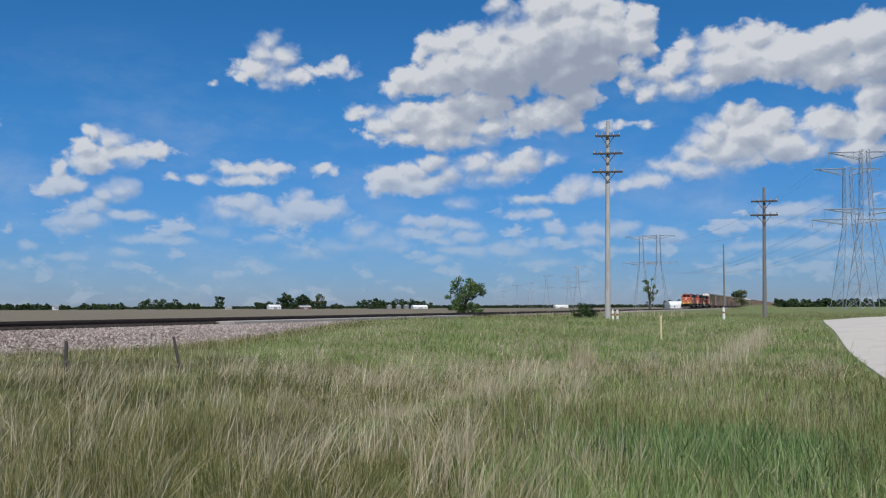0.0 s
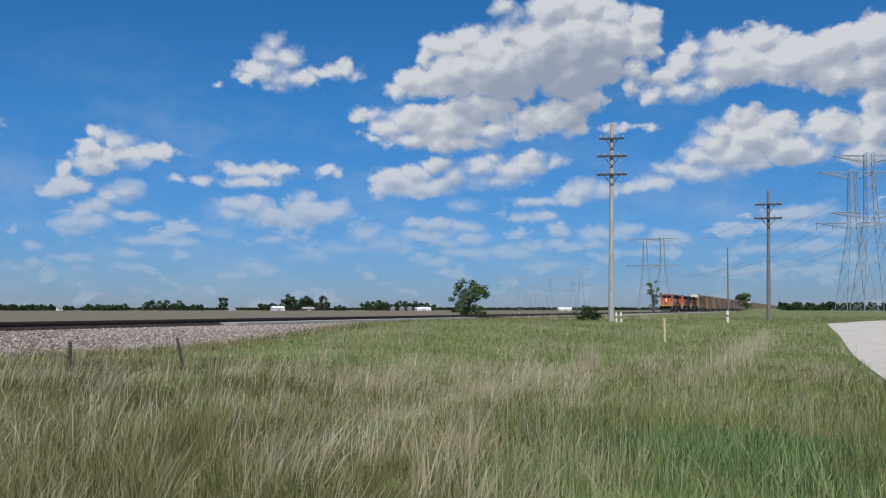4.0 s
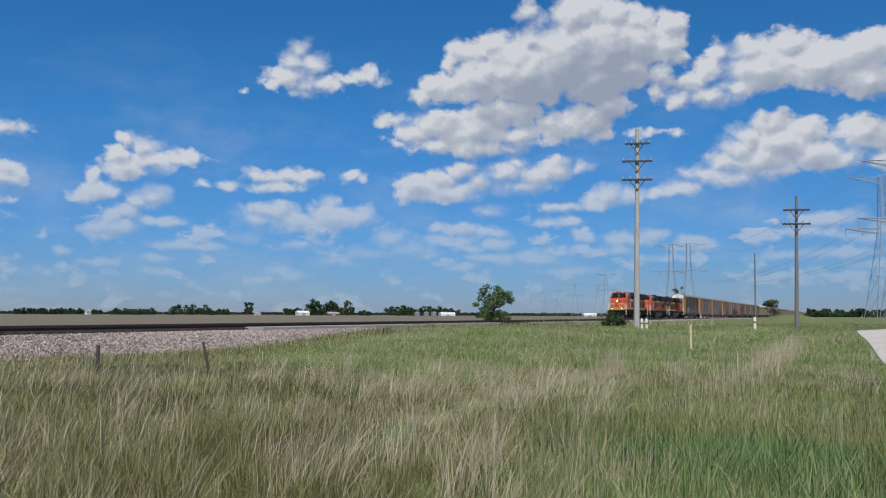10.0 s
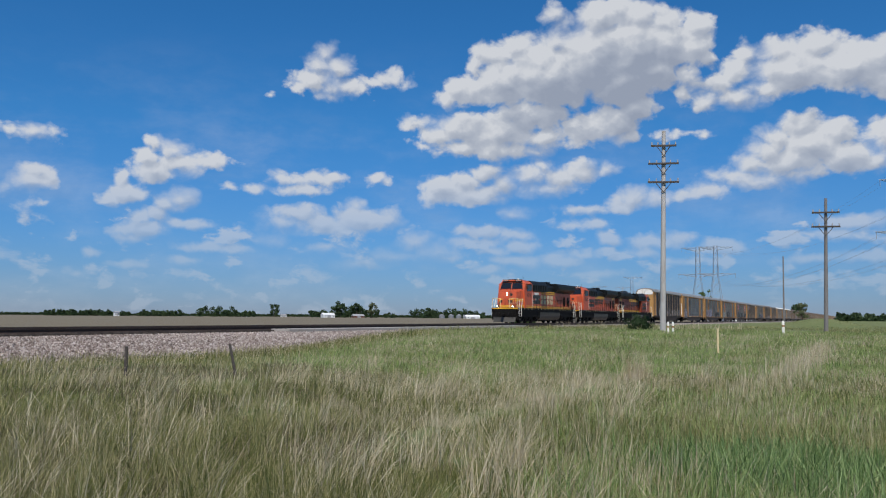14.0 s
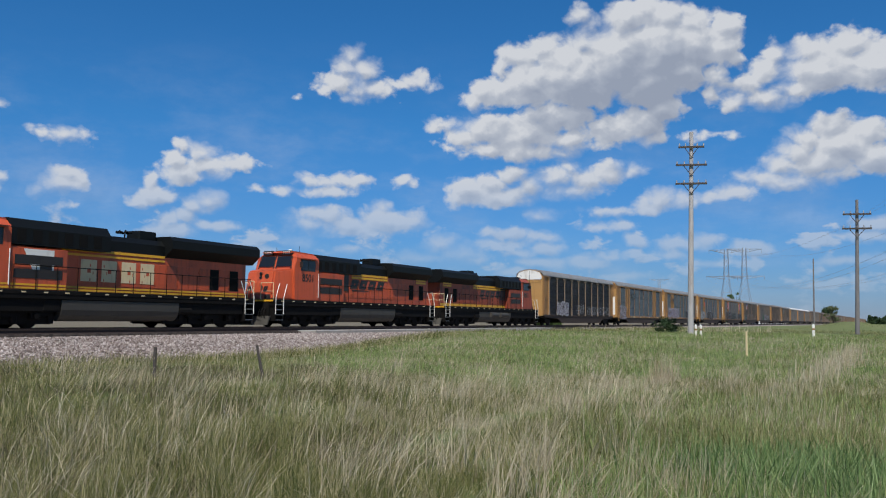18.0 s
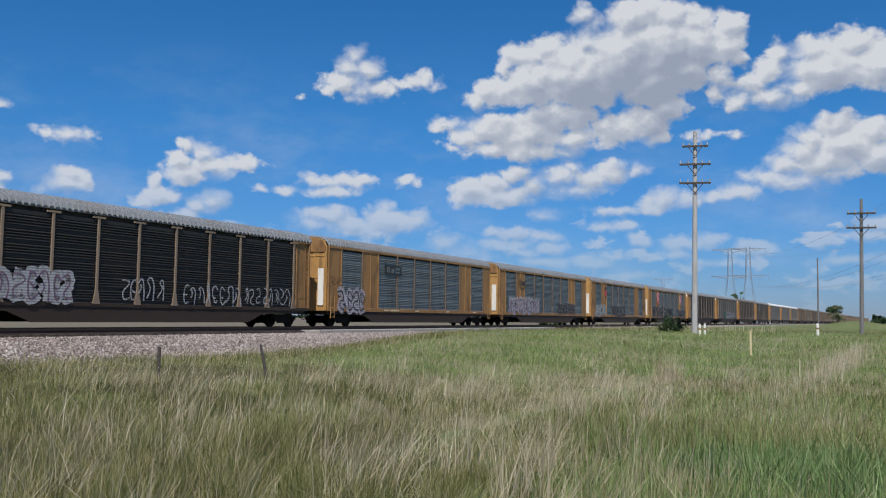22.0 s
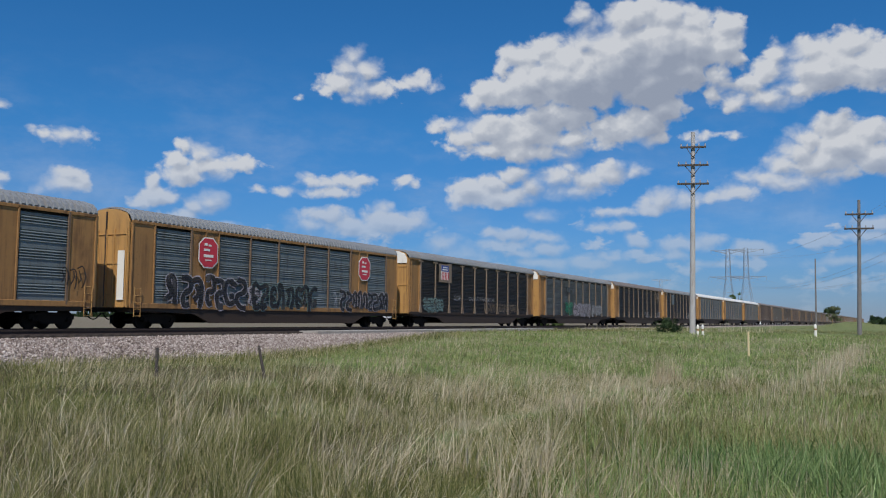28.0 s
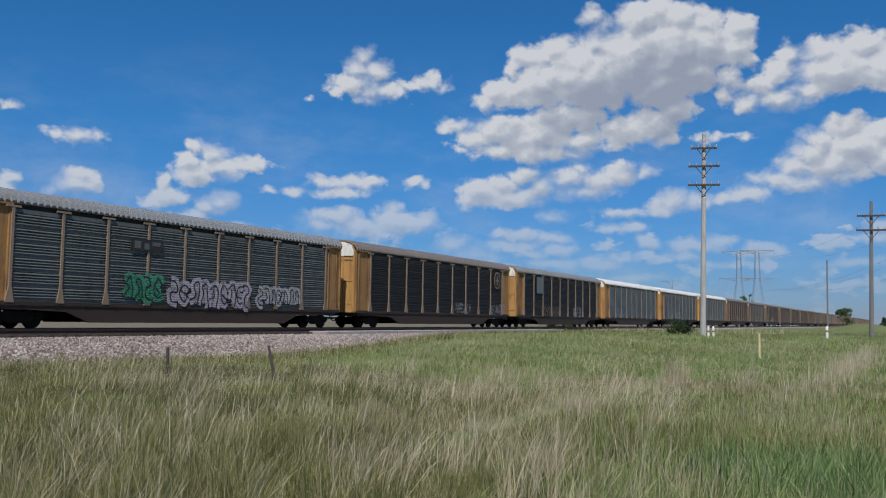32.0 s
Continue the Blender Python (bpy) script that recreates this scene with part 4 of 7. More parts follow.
def rails_mesh(L):
    bm = box(bm_new(), -L, 0, -0.05, 0.055, 0.98, 1.22, 0.015)
    box(bm, -L, 0, -0.05, 0.05, 5.02, 5.16, 0.012)
    return mesh_of("side_rail", bm, TAN)


_cache = {}


def CACHE(key, make):
    if key not in _cache:
        _cache[key] = make()
    return _cache[key]


def rack_car_b(name, lead, label, screen, roof, end_mat, cap, wide=1.52):
    """Bi-level rack car: dark ribbed screens with thin posts, inset lighter end posts, white-topped doors."""
    L = CAR_L - 0.55
    car = vehicle(name, lead, label, "rail car", "rack cars of the train")
    part("underframe", CACHE("ufb", lambda: underframe_mesh(L - 1.0, wide)), None, car, at=(-0.5, 0, 0))
    part("inner_body", CACHE("coreb", lambda: core_mesh(L - 1.2)), None, car, at=(-0.6, 0, 0))
    part("roof", CACHE(("roofb", roof.name), lambda: roof_mesh(L - 1.1, roof, wide)), None, car, at=(-0.55, 0, 0))
    d = CACHE(("doorb", wide, end_mat.name), lambda: end_door_mesh(end_mat, wide - 0.10))
    for x, turn in ((-0.50, 0), (-L + 0.50, math.pi)):
        ob = part("end_door", d, None, car, at=(x, 0, 0))
        ob.rotation_euler.z = turn
        if lead < 10 * CAR_L:
            door_ribs(ob, end_mat, wide - 0.10)
        part("end_panel", CACHE(("capb", wide, cap.name), lambda: end_cap_mesh(wide - 0.12, cap)), None, ob)
    n = 9
    x0, x1 = -2.3, -L + 2.3
    w = (x0 - x1) / n
    sm = CACHE(("scrb", screen.name), lambda: screen_mesh(w - 0.10, 1.15, 4.92, screen, 0.60, 4))
    pm = CACHE("postb", lambda: post_b_mesh())
    bay = TAN if lead < 12 * CAR_L else POST_BROWN
    em = CACHE(("endb", bay.name), lambda: end_bay_mesh(bay))
    rm = CACHE(("railb", end_mat.name), lambda: rails_b_mesh(L - 1.5))
    for side in (1, -1):
        turn = 0 if side > 0 else math.pi
        for i in range(n):
            ob = part("side_screen", sm, None, car, at=(x0 - (i + 0.5) * w, side * (wide - 0.03), 0))
            ob.rotation_euler.z = turn
        for i in range(n + 1):
            ob = part("post", pm, None, car, at=(x0 - i * w, side * wide, 0))
            ob.rotation_euler.z = turn
        for x in (-1.45, -L + 1.45):
            ob = part("end_bay", em, None, car, at=(x, side * (wide - 0.1), 0))
            ob.rotation_euler.z = turn
        ob = part("side_rail", rm, None, car, at=(-0.75 if side > 0 else -L + 0.75, side * (wide - 0.02), 0))
        ob.rotation_euler.z = turn
        for lx in (-0.85, -L + 0.85):
            part("ladder", LADDER, None, car, at=(lx, side * (wide - 0.05), 0))
    wheels_and_ends(car, CAR_L, None)
    return car


def post_b_mesh():
    bm = box(bm_new(), -0.07, 0.07, -0.04, 0.05, 1.1, 5.02, 0.012)
    prism(bm, [(-0.075, 1.7), (0.075, 1.7), (0.20, 1.08), (-0.20, 1.08)], -0.03, 0.055)
    box(bm, -0.34, 0.34, -0.04, 0.06, 4.96, 5.05)
    return mesh_of("post", bm, POST_TAN)


def end_bay_mesh(mat):
    bm = box(bm_new(), -0.85, 0.85, -0.06, 0.0, 1.06, 5.1)
    for x in (-0.76, 0.50, 0.78):
        box(bm, x - 0.06, x + 0.06, -0.01, 0.09, 1.06, 5.08, 0.015)
    for i in range(11):
        z = 1.25 + i * 0.34
        prism(bm, [(0.54, z), (0.74, z + 0.10), (0.74, z + 0.24), (0.54, z + 0.16)], -0.01, 0.06)
    box(bm, -0.3, 0.1, -0.01, 0.02, 1.7, 1.95)
    box(bm, -0.85, 0.85, -0.05, 0.12, 5.06, 5.15)
    return mesh_of("end_bay", bm, mat)


def rails_b_mesh(L):
    bm = box(bm_new(), -L, 0, -0.05, 0.05, 0.95, 1.14, 0.015)
    for i in range(16):
        x = -0.6 - i * (L - 1.2) / 15
        box(bm, x - 0.12, x + 0.12, 0.05, 0.07, 0.98, 1.06)
    return mesh_of("side_rail", bm, BROWN_SILL)


def ngon(bm, corners):
    """A closed solid from eight corners: bottom four, then top four."""
    v = [bm.verts.new(c) for c in corners]
    for f in ((3, 2, 1, 0), (4, 5, 6, 7), (0, 1, 5, 4), (1, 2, 6, 5), (2, 3, 7, 6), (3, 0, 4, 7)):
        bm.faces.new([v[i] for i in f])
    bmesh.ops.recalc_face_normals(bm, faces=bm.faces)
    return bm


def loco_truck_mesh():
    bm = bm_new()
    for y in (-1.12, 1.12):
        prism(bm, [(-2.6, 0.55), (-2.6, 0.95), (-1.4, 1.0), (1.4, 1.0), (2.6, 0.95), (2.6, 0.55), (2.2, 0.5), (1.5, 0.68), (0.9, 0.46), (-0.9, 0.46), (-1.5, 0.68), (-2.2, 0.5)], y - 0.09, y + 0.09)
        for x in (-1.85, 0.0, 1.85):
            box(bm, x - 0.22, x + 0.22, y - 0.14, y + 0.16, 0.36, 0.72, 0.03)
            rod(bm, (x, y + math.copysign(0.12, y), 0.54), (x, y + math.copysign(0.24, y), 0.54), 0.13, seg=10)
        for x in (-0.95, 0.95):
            rod(bm, (x - 0.16, y, 0.5), (x - 0.16, y, 0.95), 0.09, seg=8)
            rod(bm, (x + 0.16, y, 0.5), (x + 0.16, y, 0.95), 0.09, seg=8)
            rod(bm, (x - 0.5, y + math.copysign(0.15, y), 0.85), (x + 0.4, y + math.copysign(0.15, y), 0.78), 0.07, seg=8)
        rod(bm, (-2.4, y + math.copysign(0.12, y), 1.02), (2.4, y + math.copysign(0.12, y), 0.98), 0.035, seg=5)
    box(bm, -2.5, 2.5, -1.05, 1.05, 0.5, 1.0)
    for y in (-1.0, 1.0):
        box(bm, -2.75, 2.75, y - 0.05, y + 0.05, 0.17, 0.52)
        for x in (-2.72, -0.92, 0.92, 2.72):
            box(bm, x - 0.15, x + 0.15, y - 0.12, y + 0.14, 0.20, 0.80, 0.03)
    return mesh_of("truck_frame", bm, BLACK)


LOCO_TRUCK = loco_truck_mesh()


def letter_bars(bm, x0, z, w, h, slant, heavy=0.24):
    """Four alike blocks of plain bars in a row, standing for the painted mark."""
    lw = w / 4.35
    for k in range(4):
        cx = x0 - k * w / 4
        def bar(a, b, c, d):
            bm.faces.new([bm.verts.new((cx - u * lw - slant * (q - 0.5) * h, 0, z + (q - 0.5) * h)) for u, q in ((a, c), (b, c), (b, d), (a, d))])
        bar(0, 0.82, 0.60, 1.0)
        bar(0, 0.34, 0.40, 0.60)
        bar(0.52, 0.82, 0.40, 0.60)
        bar(0, 0.82, 0.0, 0.40)
    geom = bm.faces[:]
    ret = bmesh.ops.extrude_face_region(bm, geom=geom)
    bmesh.ops.translate(bm, verts=[v for v in ret["geom"] if isinstance(v, bmesh.types.BMVert)], vec=(0, 0.006, 0))
    bmesh.ops.recalc_face_normals(bm, faces=bm.faces)
    return bm


def locomotive(lead, L, label, number, mark, stripes, wings, lights, flip=False, box_back=4.0, stack=0.55):
    """Six-axle road diesel; local x ahead, cab at the front unless flipped."""
    loco = vehicle("locomotive", lead, label, "locomotive", "locomotives of the train")
    P = lambda name, bm, mat, label="", at=None, parent=None: part(name, bm, mat, parent or loco, label, at)
    paint = ORANGE if stripes < 3 else ORANGE_DULL
    # deck and sill
    bm = box(bm_new(), -L + 0.85, -0.85, -1.52, 1.52, 1.44, 1.62, 0.02)
    box(bm, -L + 0.9, -0.9, -1.50, 1.50, 1.26, 1.44)
    P("deck", bm, BLACK)
    bm = box(bm_new(), -L + 1.0, -1.0, -0.62, 0.62, 0.62, 1.27)
    P("centre_sill", bm, BLACK)
    # plain black skirt, added to fill the dark space under the deck
    for s in (1, -1):
        P("pipe_run", box(bm_new(), -L + 1.8, -1.8, s * 1.28, s * 1.40, 0.72, 1.27), BLACK)
    for side in (1, -1):
        for i in range(18):
            x = -1.6 - i * (L - 3.2) / 17
            P("reflector", CACHE("refl", lambda: mesh_of("reflector", box(bm_new(), -0.10, 0.10, -0.008, 0.008, -0.028, 0.028), CREAM_PAINT)), None, at=(x, side * 1.532, 1.53))
    # pilot plough, coupler and steps
    for e, end in ((0, 1), (1, -1)):
        X = lambda x: x if not e else -L - x
        bm = ngon(bm_new(), [(X(-0.42), 0, 0.12), (X(-0.62), 1.2, 0.12), (X(-0.72), 1.2, 0.12), (X(-0.40), 0, 0.12),
                             (X(-0.50), 0, 0.62), (X(-0.76), 1.25, 0.66), (X(-0.90), 1.25, 0.66), (X(-0.70), 0, 0.62)])
        ngon(bm, [(X(-0.42), 0, 0.12), (X(-0.62), -1.2, 0.12), (X(-0.72), -1.2, 0.12), (X(-0.40), 0, 0.12),
                  (X(-0.50), 0, 0.62), (X(-0.76), -1.25, 0.66), (X(-0.90), -1.25, 0.66), (X(-0.70), 0, 0.62)])
        P("plough", bm, TANK)
        bm = box(bm_new(), X(-0.85), X(-1.0), -1.12, 1.12, 0.68, 1.6)
        P("deck_edge", box(bm_new(), X(-0.83), X(-0.86), -1.45, 1.45, 1.50, 1.60), YELLOW)
        P("pilot", bm, BLACK)
        bm = box(bm_new(), X(0.0), X(-0.32), -0.14, 0.14, 0.74, 1.02, 0.04)
        box(bm, X(-0.3), X(-0.9), -0.1, 0.1, 0.8, 0.96)
        P("coupler", bm, BLACK)
        for y in (-0.95, -0.6, 0.45, 0.6, 0.75, 0.95):
            bm = bm_new()
            last = None
            for i in range(6):
                u = i / 5
                q = (X(-0.82 + 0.28 * math.sin(math.pi * u)), y + 0.06 * u, 1.15 - 0.75 * u)
                if last:
                    rod(bm, last, q, 0.028, seg=5)
                last = q
            P("brake_hose", bm, BLACK)
        for side in (1, -1):
            bm = box(bm_new(), X(-0.98), X(-1.04), side * 1.1, side * 1.52, 0.36, 1.6)
            box(bm, X(-1.66), X(-1.72), side * 1.1, side * 1.52, 0.36, 1.6)
            box(bm, X(-1.0), X(-1.7), side * 1.08, side * 1.11, 0.36, 1.5)
            stair = P("steps", bm, BLACK)
            for i in range(4):
                z = 0.40 + i * 0.30
                part("tread", box(bm_new(), X(-1.04), X(-1.66), side * 1.12, side * 1.53, z, z + 0.035), STEEL, stair)
            # white grab rails by the steps and on the front platform
            bm = bm_new()
            for x in (-0.99, -1.72):
                rod(bm, (X(x), side * 1.535, 0.75), (X(x), side * 1.535, 1.75), 0.022, seg=6)
                rod(bm, (X(x), side * 1.535, 1.75), (X(x - 0.35), side * 1.5, 2.55), 0.022, seg=6)
            P("grab_rail", bm, RAIL_WHITE)
            bm = bm_new()
            rod(bm, (X(-0.88), side * 1.42, 1.6), (X(-0.88), side * 1.42, 2.6), 0.022, seg=6)
            rod(bm, (X(-0.88), side * 1.42, 2.6), (X(-0.88), side * 0.5, 2.6), 0.022, seg=6)
            rod(bm, (X(-0.88), side * 0.5, 1.6), (X(-0.88), side * 0.5, 2.6), 0.022, seg=6)
            rod(bm, (X(-0.88), side * 1.42, 2.1), (X(-0.88), side * 0.5, 2.1), 0.018, seg=6)
            P("platform_rail", bm, CREAM_PAINT)
    CAB_ON = 0.85
    # short nose
    nose = ngon(bm_new(), [(-1.15, -1.02, 1.62), (-1.15, 1.02, 1.62), (-3.1, 1.44, 1.62), (-3.1, -1.44, 1.62),
                           (-1.48, -1.0, 3.34), (-1.48, 1.0, 3.34), (-3.1, 1.40, 3.58), (-3.1, -1.40, 3.58)])
    bmesh.ops.bevel(nose, geom=nose.edges[:], offset=0.09, segments=2, affect="EDGES")
    P("nose", nose, paint)
    P("nose_door", box(bm_new(), -1.19, -1.3, -0.42, 0.2, 1.7, 2.62, 0.01), paint)
    # cab
    cab = prism(bm_new(), [(-3.65, 1.62), (-6.15, 1.62), (-6.15, 4.20), (-3.80, 4.20), (-3.58, 3.48)], -1.50, 1.50)
    ngon(cab, [(-3.80, -1.5, 4.19), (-3.80, 1.5, 4.19), (-6.15, 1.5, 4.19), (-6.15, -1.5, 4.19), (-4.05, -1.15, 4.54), (-4.05, 1.15, 4.54), (-6.15, 1.15, 4.50), (-6.15, -1.15, 4.50)])
    bmesh.ops.bevel(cab, geom=[e for e in cab.edges], offset=0.04, segments=2, affect="EDGES")
    cab_ob = P("cab", cab, paint, at=(CAB_ON, 0, 0))
    bm = prism(bm_new(), [(-3.75, 4.52), (-6.1, 4.47), (-6.1, 4.56), (-3.9, 4.62)], -1.12, 1.12)
    P("cab_roof", bm, paint, parent=cab_ob)
    P("antenna_rack", box(bm_new(), -4.3, -5.6, -0.5, 0.5, 4.58, 4.70, 0.03), BLACK, parent=cab_ob)
    P("air_conditioner", box(bm_new(), -5.0, -5.9, -0.9, -0.1, 4.54, 4.74, 0.04), BLACK, parent=cab_ob)
    P("antenna_dome", rod(bm_new(), (-4.5, 0.45, 4.58), (-4.5, 0.45, 4.78), 0.16, 0.09, 10), RAIL_WHITE, parent=cab_ob)
    for y in (-0.9, 0.85):
        P("aerial", rod(bm_new(), (-4.9, y, 4.5), (-4.9, y, 5.0), 0.012, seg=5), BLACK, parent=cab_ob)
    for s in (-1, 1):
        # windscreens
        bm = ngon(bm_new(), [(-3.575, s * 0.12, 3.66), (-3.575, s * 1.22, 3.66), (-3.66, s * 1.22, 3.66), (-3.66, s * 0.12, 3.66),
                             (-3.80, s * 0.12, 4.30), (-3.80, s * 1.10, 4.30), (-3.90, s * 1.10, 4.30), (-3.90, s * 0.12, 4.30)])
        P("windscreen", bm, GLASS, parent=cab_ob)
        for ya, yb in ((0.06, 0.12), (1.20, 1.27)):
            bm = ngon(bm_new(), [(-3.56, s * ya, 3.52), (-3.56, s * yb, 3.52), (-3.66, s * yb, 3.52), (-3.66, s * ya, 3.52),
                                 (-3.80, s * ya, 4.34), (-3.80, s * yb * 0.92, 4.34), (-3.9, s * yb * 0.92, 4.34), (-3.9, s * ya * 0.92, 4.34)])
            P("window_frame", bm, BLACK_PAINT, parent=cab_ob)
        # side windows in a dark frame
        bm = box(bm_new(), -4.25, -5.75, s * 1.42, s * 1.508, 3.42, 4.12, 0.01)
        P("side_window", bm, BLACK_PAINT, parent=cab_ob)
        for xa, xb in ((-4.32, -4.94), (-5.04, -5.68)):
            P("pane", box(bm_new(), xa, xb, s * 1.46, s * 1.514, 3.48, 4.06), GLASS, parent=cab_ob)
        bm = prism(bm_new(), [(-4.1, 4.16), (-5.9, 4.16), (-5.9, 4.20), (-4.1, 4.20)], s * 1.44, s * 1.68)
        P("sun_visor", bm, paint if stripes == 2 else BLACK_PAINT, parent=cab_ob)
        P("mirror", box(bm_new(), -4.12, -4.2, s * 1.47, s * 1.70, 3.65, 3.95, 0.01), BLACK_PAINT, parent=cab_ob)
        # number boards above the windscreens
        nb = P("number_board", box(bm_new(), -3.80, -4.0, s * 0.36, s * 1.05, 4.40, 4.66, 0.02), BLACK_PAINT, parent=cab_ob)
        bm = bm_new()
        for i in range(4):
            box(bm, -3.79, -3.80, s * (0.46 + i * 0.14), s * (0.54 + i * 0.14), 4.46, 4.60)
        tagged(part("plate_bars", bm, WHITE_PAINT, nb), kind="stuff")
        if number:
            me = text_mesh(number, 0.64, BLACK_PAINT)
            ob = P("road_number", me, None, at=(-5.0, s * 1.508, 2.98), parent=cab_ob)
            if s < 0:
                ob.rotation_euler.z = math.pi
        else:
            bm = bm_new()
            for i in range(4):
                box(bm, -4.4 - i * 0.3, -4.6 - i * 0.3, s * 1.501, s * 1.508, 2.75, 3.2)
            tagged(P("road_number", bm, BLACK_PAINT, parent=cab_ob), kind="stuff")
        # cab door lines and grab irons
        bm = rod(bm_new(), (-5.2, s * 1.53, 1.8), (-5.2, s * 1.53, 3.3), 0.02, seg=5)
        P("grab_iron", bm, RAIL_WHITE)
    # lamps
    for z in (2.93, 3.15):
        bm = rod(bm_new(), (-1.36, 0.05, z), (-1.6, 0.05, z), 0.10, seg=12)
        hb = P("headlight", bm, BLACK_PAINT)
        part("lens", rod(bm_new(), (-1.33, 0.05, z), (-1.36, 0.05, z), 0.07, seg=12), HEADLIGHT if lights else GLASS, hb)
    P("nose_vent", rod(bm_new(), (-1.38, 0.5, 3.0), (-1.5, 0.5, 3.0), 0.15, seg=12), BLACK_PAINT)
    for y in (-0.85, 0.85):
        bm = box(bm_new(), -0.9, -1.15, y - 0.13, y + 0.13, 1.62, 1.92, 0.03)
        db = P("ditch_light", bm, BLACK_PAINT)
        part("lens", rod(bm_new(), (-0.87, y, 1.77), (-0.90, y, 1.77), 0.075, seg=12), HEADLIGHT if lights else GLASS, db)
    # long hood
    hx0, hx1 = -5.25, -L + 1.05
    P("hood", box(bm_new(), hx1, hx0, -0.95, 0.95, 1.62, 3.62, 0.03), paint)
    prof = [(-0.955, 3.60), (0.955, 3.60), (0.955, 4.08), (0.72, 4.34), (-0.72, 4.34), (-0.955, 4.08)]
    P("hood_top", prism_x(bm_new(), prof, hx1 + 0.02, hx0), DARK_GREEN)
    # equipment box behind the cab
    bx = hx0 - box_back
    prof = [(-1.46, 3.50), (1.46, 3.50), (1.46, 4.20), (1.15, 4.60), (-1.15, 4.60), (-1.46, 4.20)] if wings else [(-1.2, 3.50), (1.2, 3.50), (1.2, 4.25), (0.9, 4.58), (-0.9, 4.58), (-1.2, 4.25)]
    eq = P("equipment_box", prism_x(bm_new(), prof, bx, hx0 - 0.03), DARK_GREEN)
    for s in (-1, 1):
        for i in range(6):
            x = hx0 - 0.3 - i * (box_back - 0.5) / 6
            P("louvre", box(bm_new(), x, x - 0.42, s * (prof[1][0]), s * (prof[1][0] + 0.02), 3.60, 4.14), BLACK, parent=eq)
        lower = box(bm_new(), hx0 - 0.05, hx0 - box_back * 0.55, s * 0.95, s * 1.44, 1.62, 3.40, 0.02)
        lb = P("cab_locker", lower, paint)
        for z in (2.1, 2.7):
            P("grille", box(bm_new(), hx0 - 0.25, hx0 - box_back * 0.5, s * 1.442, s * 1.455, z, z + 0.38), BLACK_PAINT, parent=lb)
    # radiator wings at the rear
    rx0 = -L + 7.3
    prof = [(-0.96, 3.52), (0.96, 3.52), (1.48, 3.96), (1.48, 4.38), (1.25, 4.58), (-1.25, 4.58), (-1.48, 4.38), (-1.48, 3.96)]
    P("radiator", prism_x(bm_new(), prof, -L + (0.5 if stripes != 2 else 1.3), rx0), DARK_GREEN)
    for i in range(3):
        P("radiator_fan", rod(bm_new(), (-L + 2.8 + i * 1.5, 0, 4.57), (-L + 2.8 + i * 1.5, 0, 4.66), 0.62, seg=16), BLACK)
    P("exhaust", box(bm_new(), rx0 + 0.1, rx0 + 1.25, -0.45, 0.45, 4.3, 4.3 + stack, 0.04), DARK_GREEN)
    bm = bm_new()
    rod(bm, (rx0 + 1.75, 0.0, 4.3), (rx0 + 1.75, 0.0, 4.62), 0.04, seg=6)
    for y, x in ((-0.3, 0.25), (0.0, 0.35), (0.3, 0.25)):
        rod(bm, (rx0 + 1.75, y, 4.64), (rx0 + 1.75 + x, y, 4.68), 0.03, 0.08, 8)
        rod(bm, (rx0 + 1.75, y, 4.64), (rx0 + 1.75 - x * 0.6, y, 4.66), 0.03, 0.07, 8)
    rod(bm, (rx0 + 1.75, -0.32, 4.64), (rx0 + 1.75, 0.32, 4.64), 0.03, seg=6)
    P("horn", bm, BLACK)
    # hood doors, handrails
    door = CACHE(("hooddoor", paint.name), lambda: mesh_of("hood_door", hood_door_bm(), paint))
    vent = CACHE("hoodvent", lambda: mesh_of("hood_vent", vent_bm(), BLACK))
    x = hx0 - box_back * 0.55 - 0.5
    k = 0
    while x > hx1 + 0.5:
        for s in (1, -1):
            dark = abs(x - (rx0 - 3.3)) < 0.40 or x < hx1 + 1.2
            ob = P("hood_vent" if dark else "hood_door", vent if dark else door, None, at=(x, s * 0.952, 0))
            if s < 0:
                ob.rotation_euler.z = math.pi
        x -= 0.78
        k += 1
    for s in (1, -1):
        rail = bm_new()
        y = s * 1.49
        rod(rail, (hx0 - 0.2, y, 2.66), (hx1 + 0.2, y, 2.66), 0.02, seg=6)
        rail_ob = P("handrail", rail, BLACK)
        n = 15
        for i in range(n):
            px = hx0 - 0.2 - i * (hx0 - hx1 - 0.4) / (n - 1)
            part("stanchion", rod(bm_new(), (px, y, 1.6), (px, y, 2.66), 0.018, seg=5), BLACK, rail_ob)
    # painted bands and marks
    for s in (1, -1):
        def flat(name, xa, xb, za, zb, mat, y, parent=None):
            return P(name, box(bm_new(), xa, xb, s * y, s * (y + 0.006), za, zb), mat, parent=parent)
        if stripes == 1:
            for za, zb in ((1.66, 1.74), (1.80, 1.88)):
                flat("stripe", -3.2, -5.25, za, zb, YELLOW, 1.502)
                flat("stripe", -5.35, hx0 - box_back * 0.54, za, zb, YELLOW, 1.446)
                flat("stripe", hx0 - box_back * 0.56, hx1, za, zb, YELLOW, 0.972)
            flat("stripe", hx0 - box_back * 0.56, rx0, 3.26, 3.36, YELLOW, 0.972)
            flat("stripe", hx0 - box_back * 0.56, rx0, 3.46, 3.58, YELLOW, 0.972)
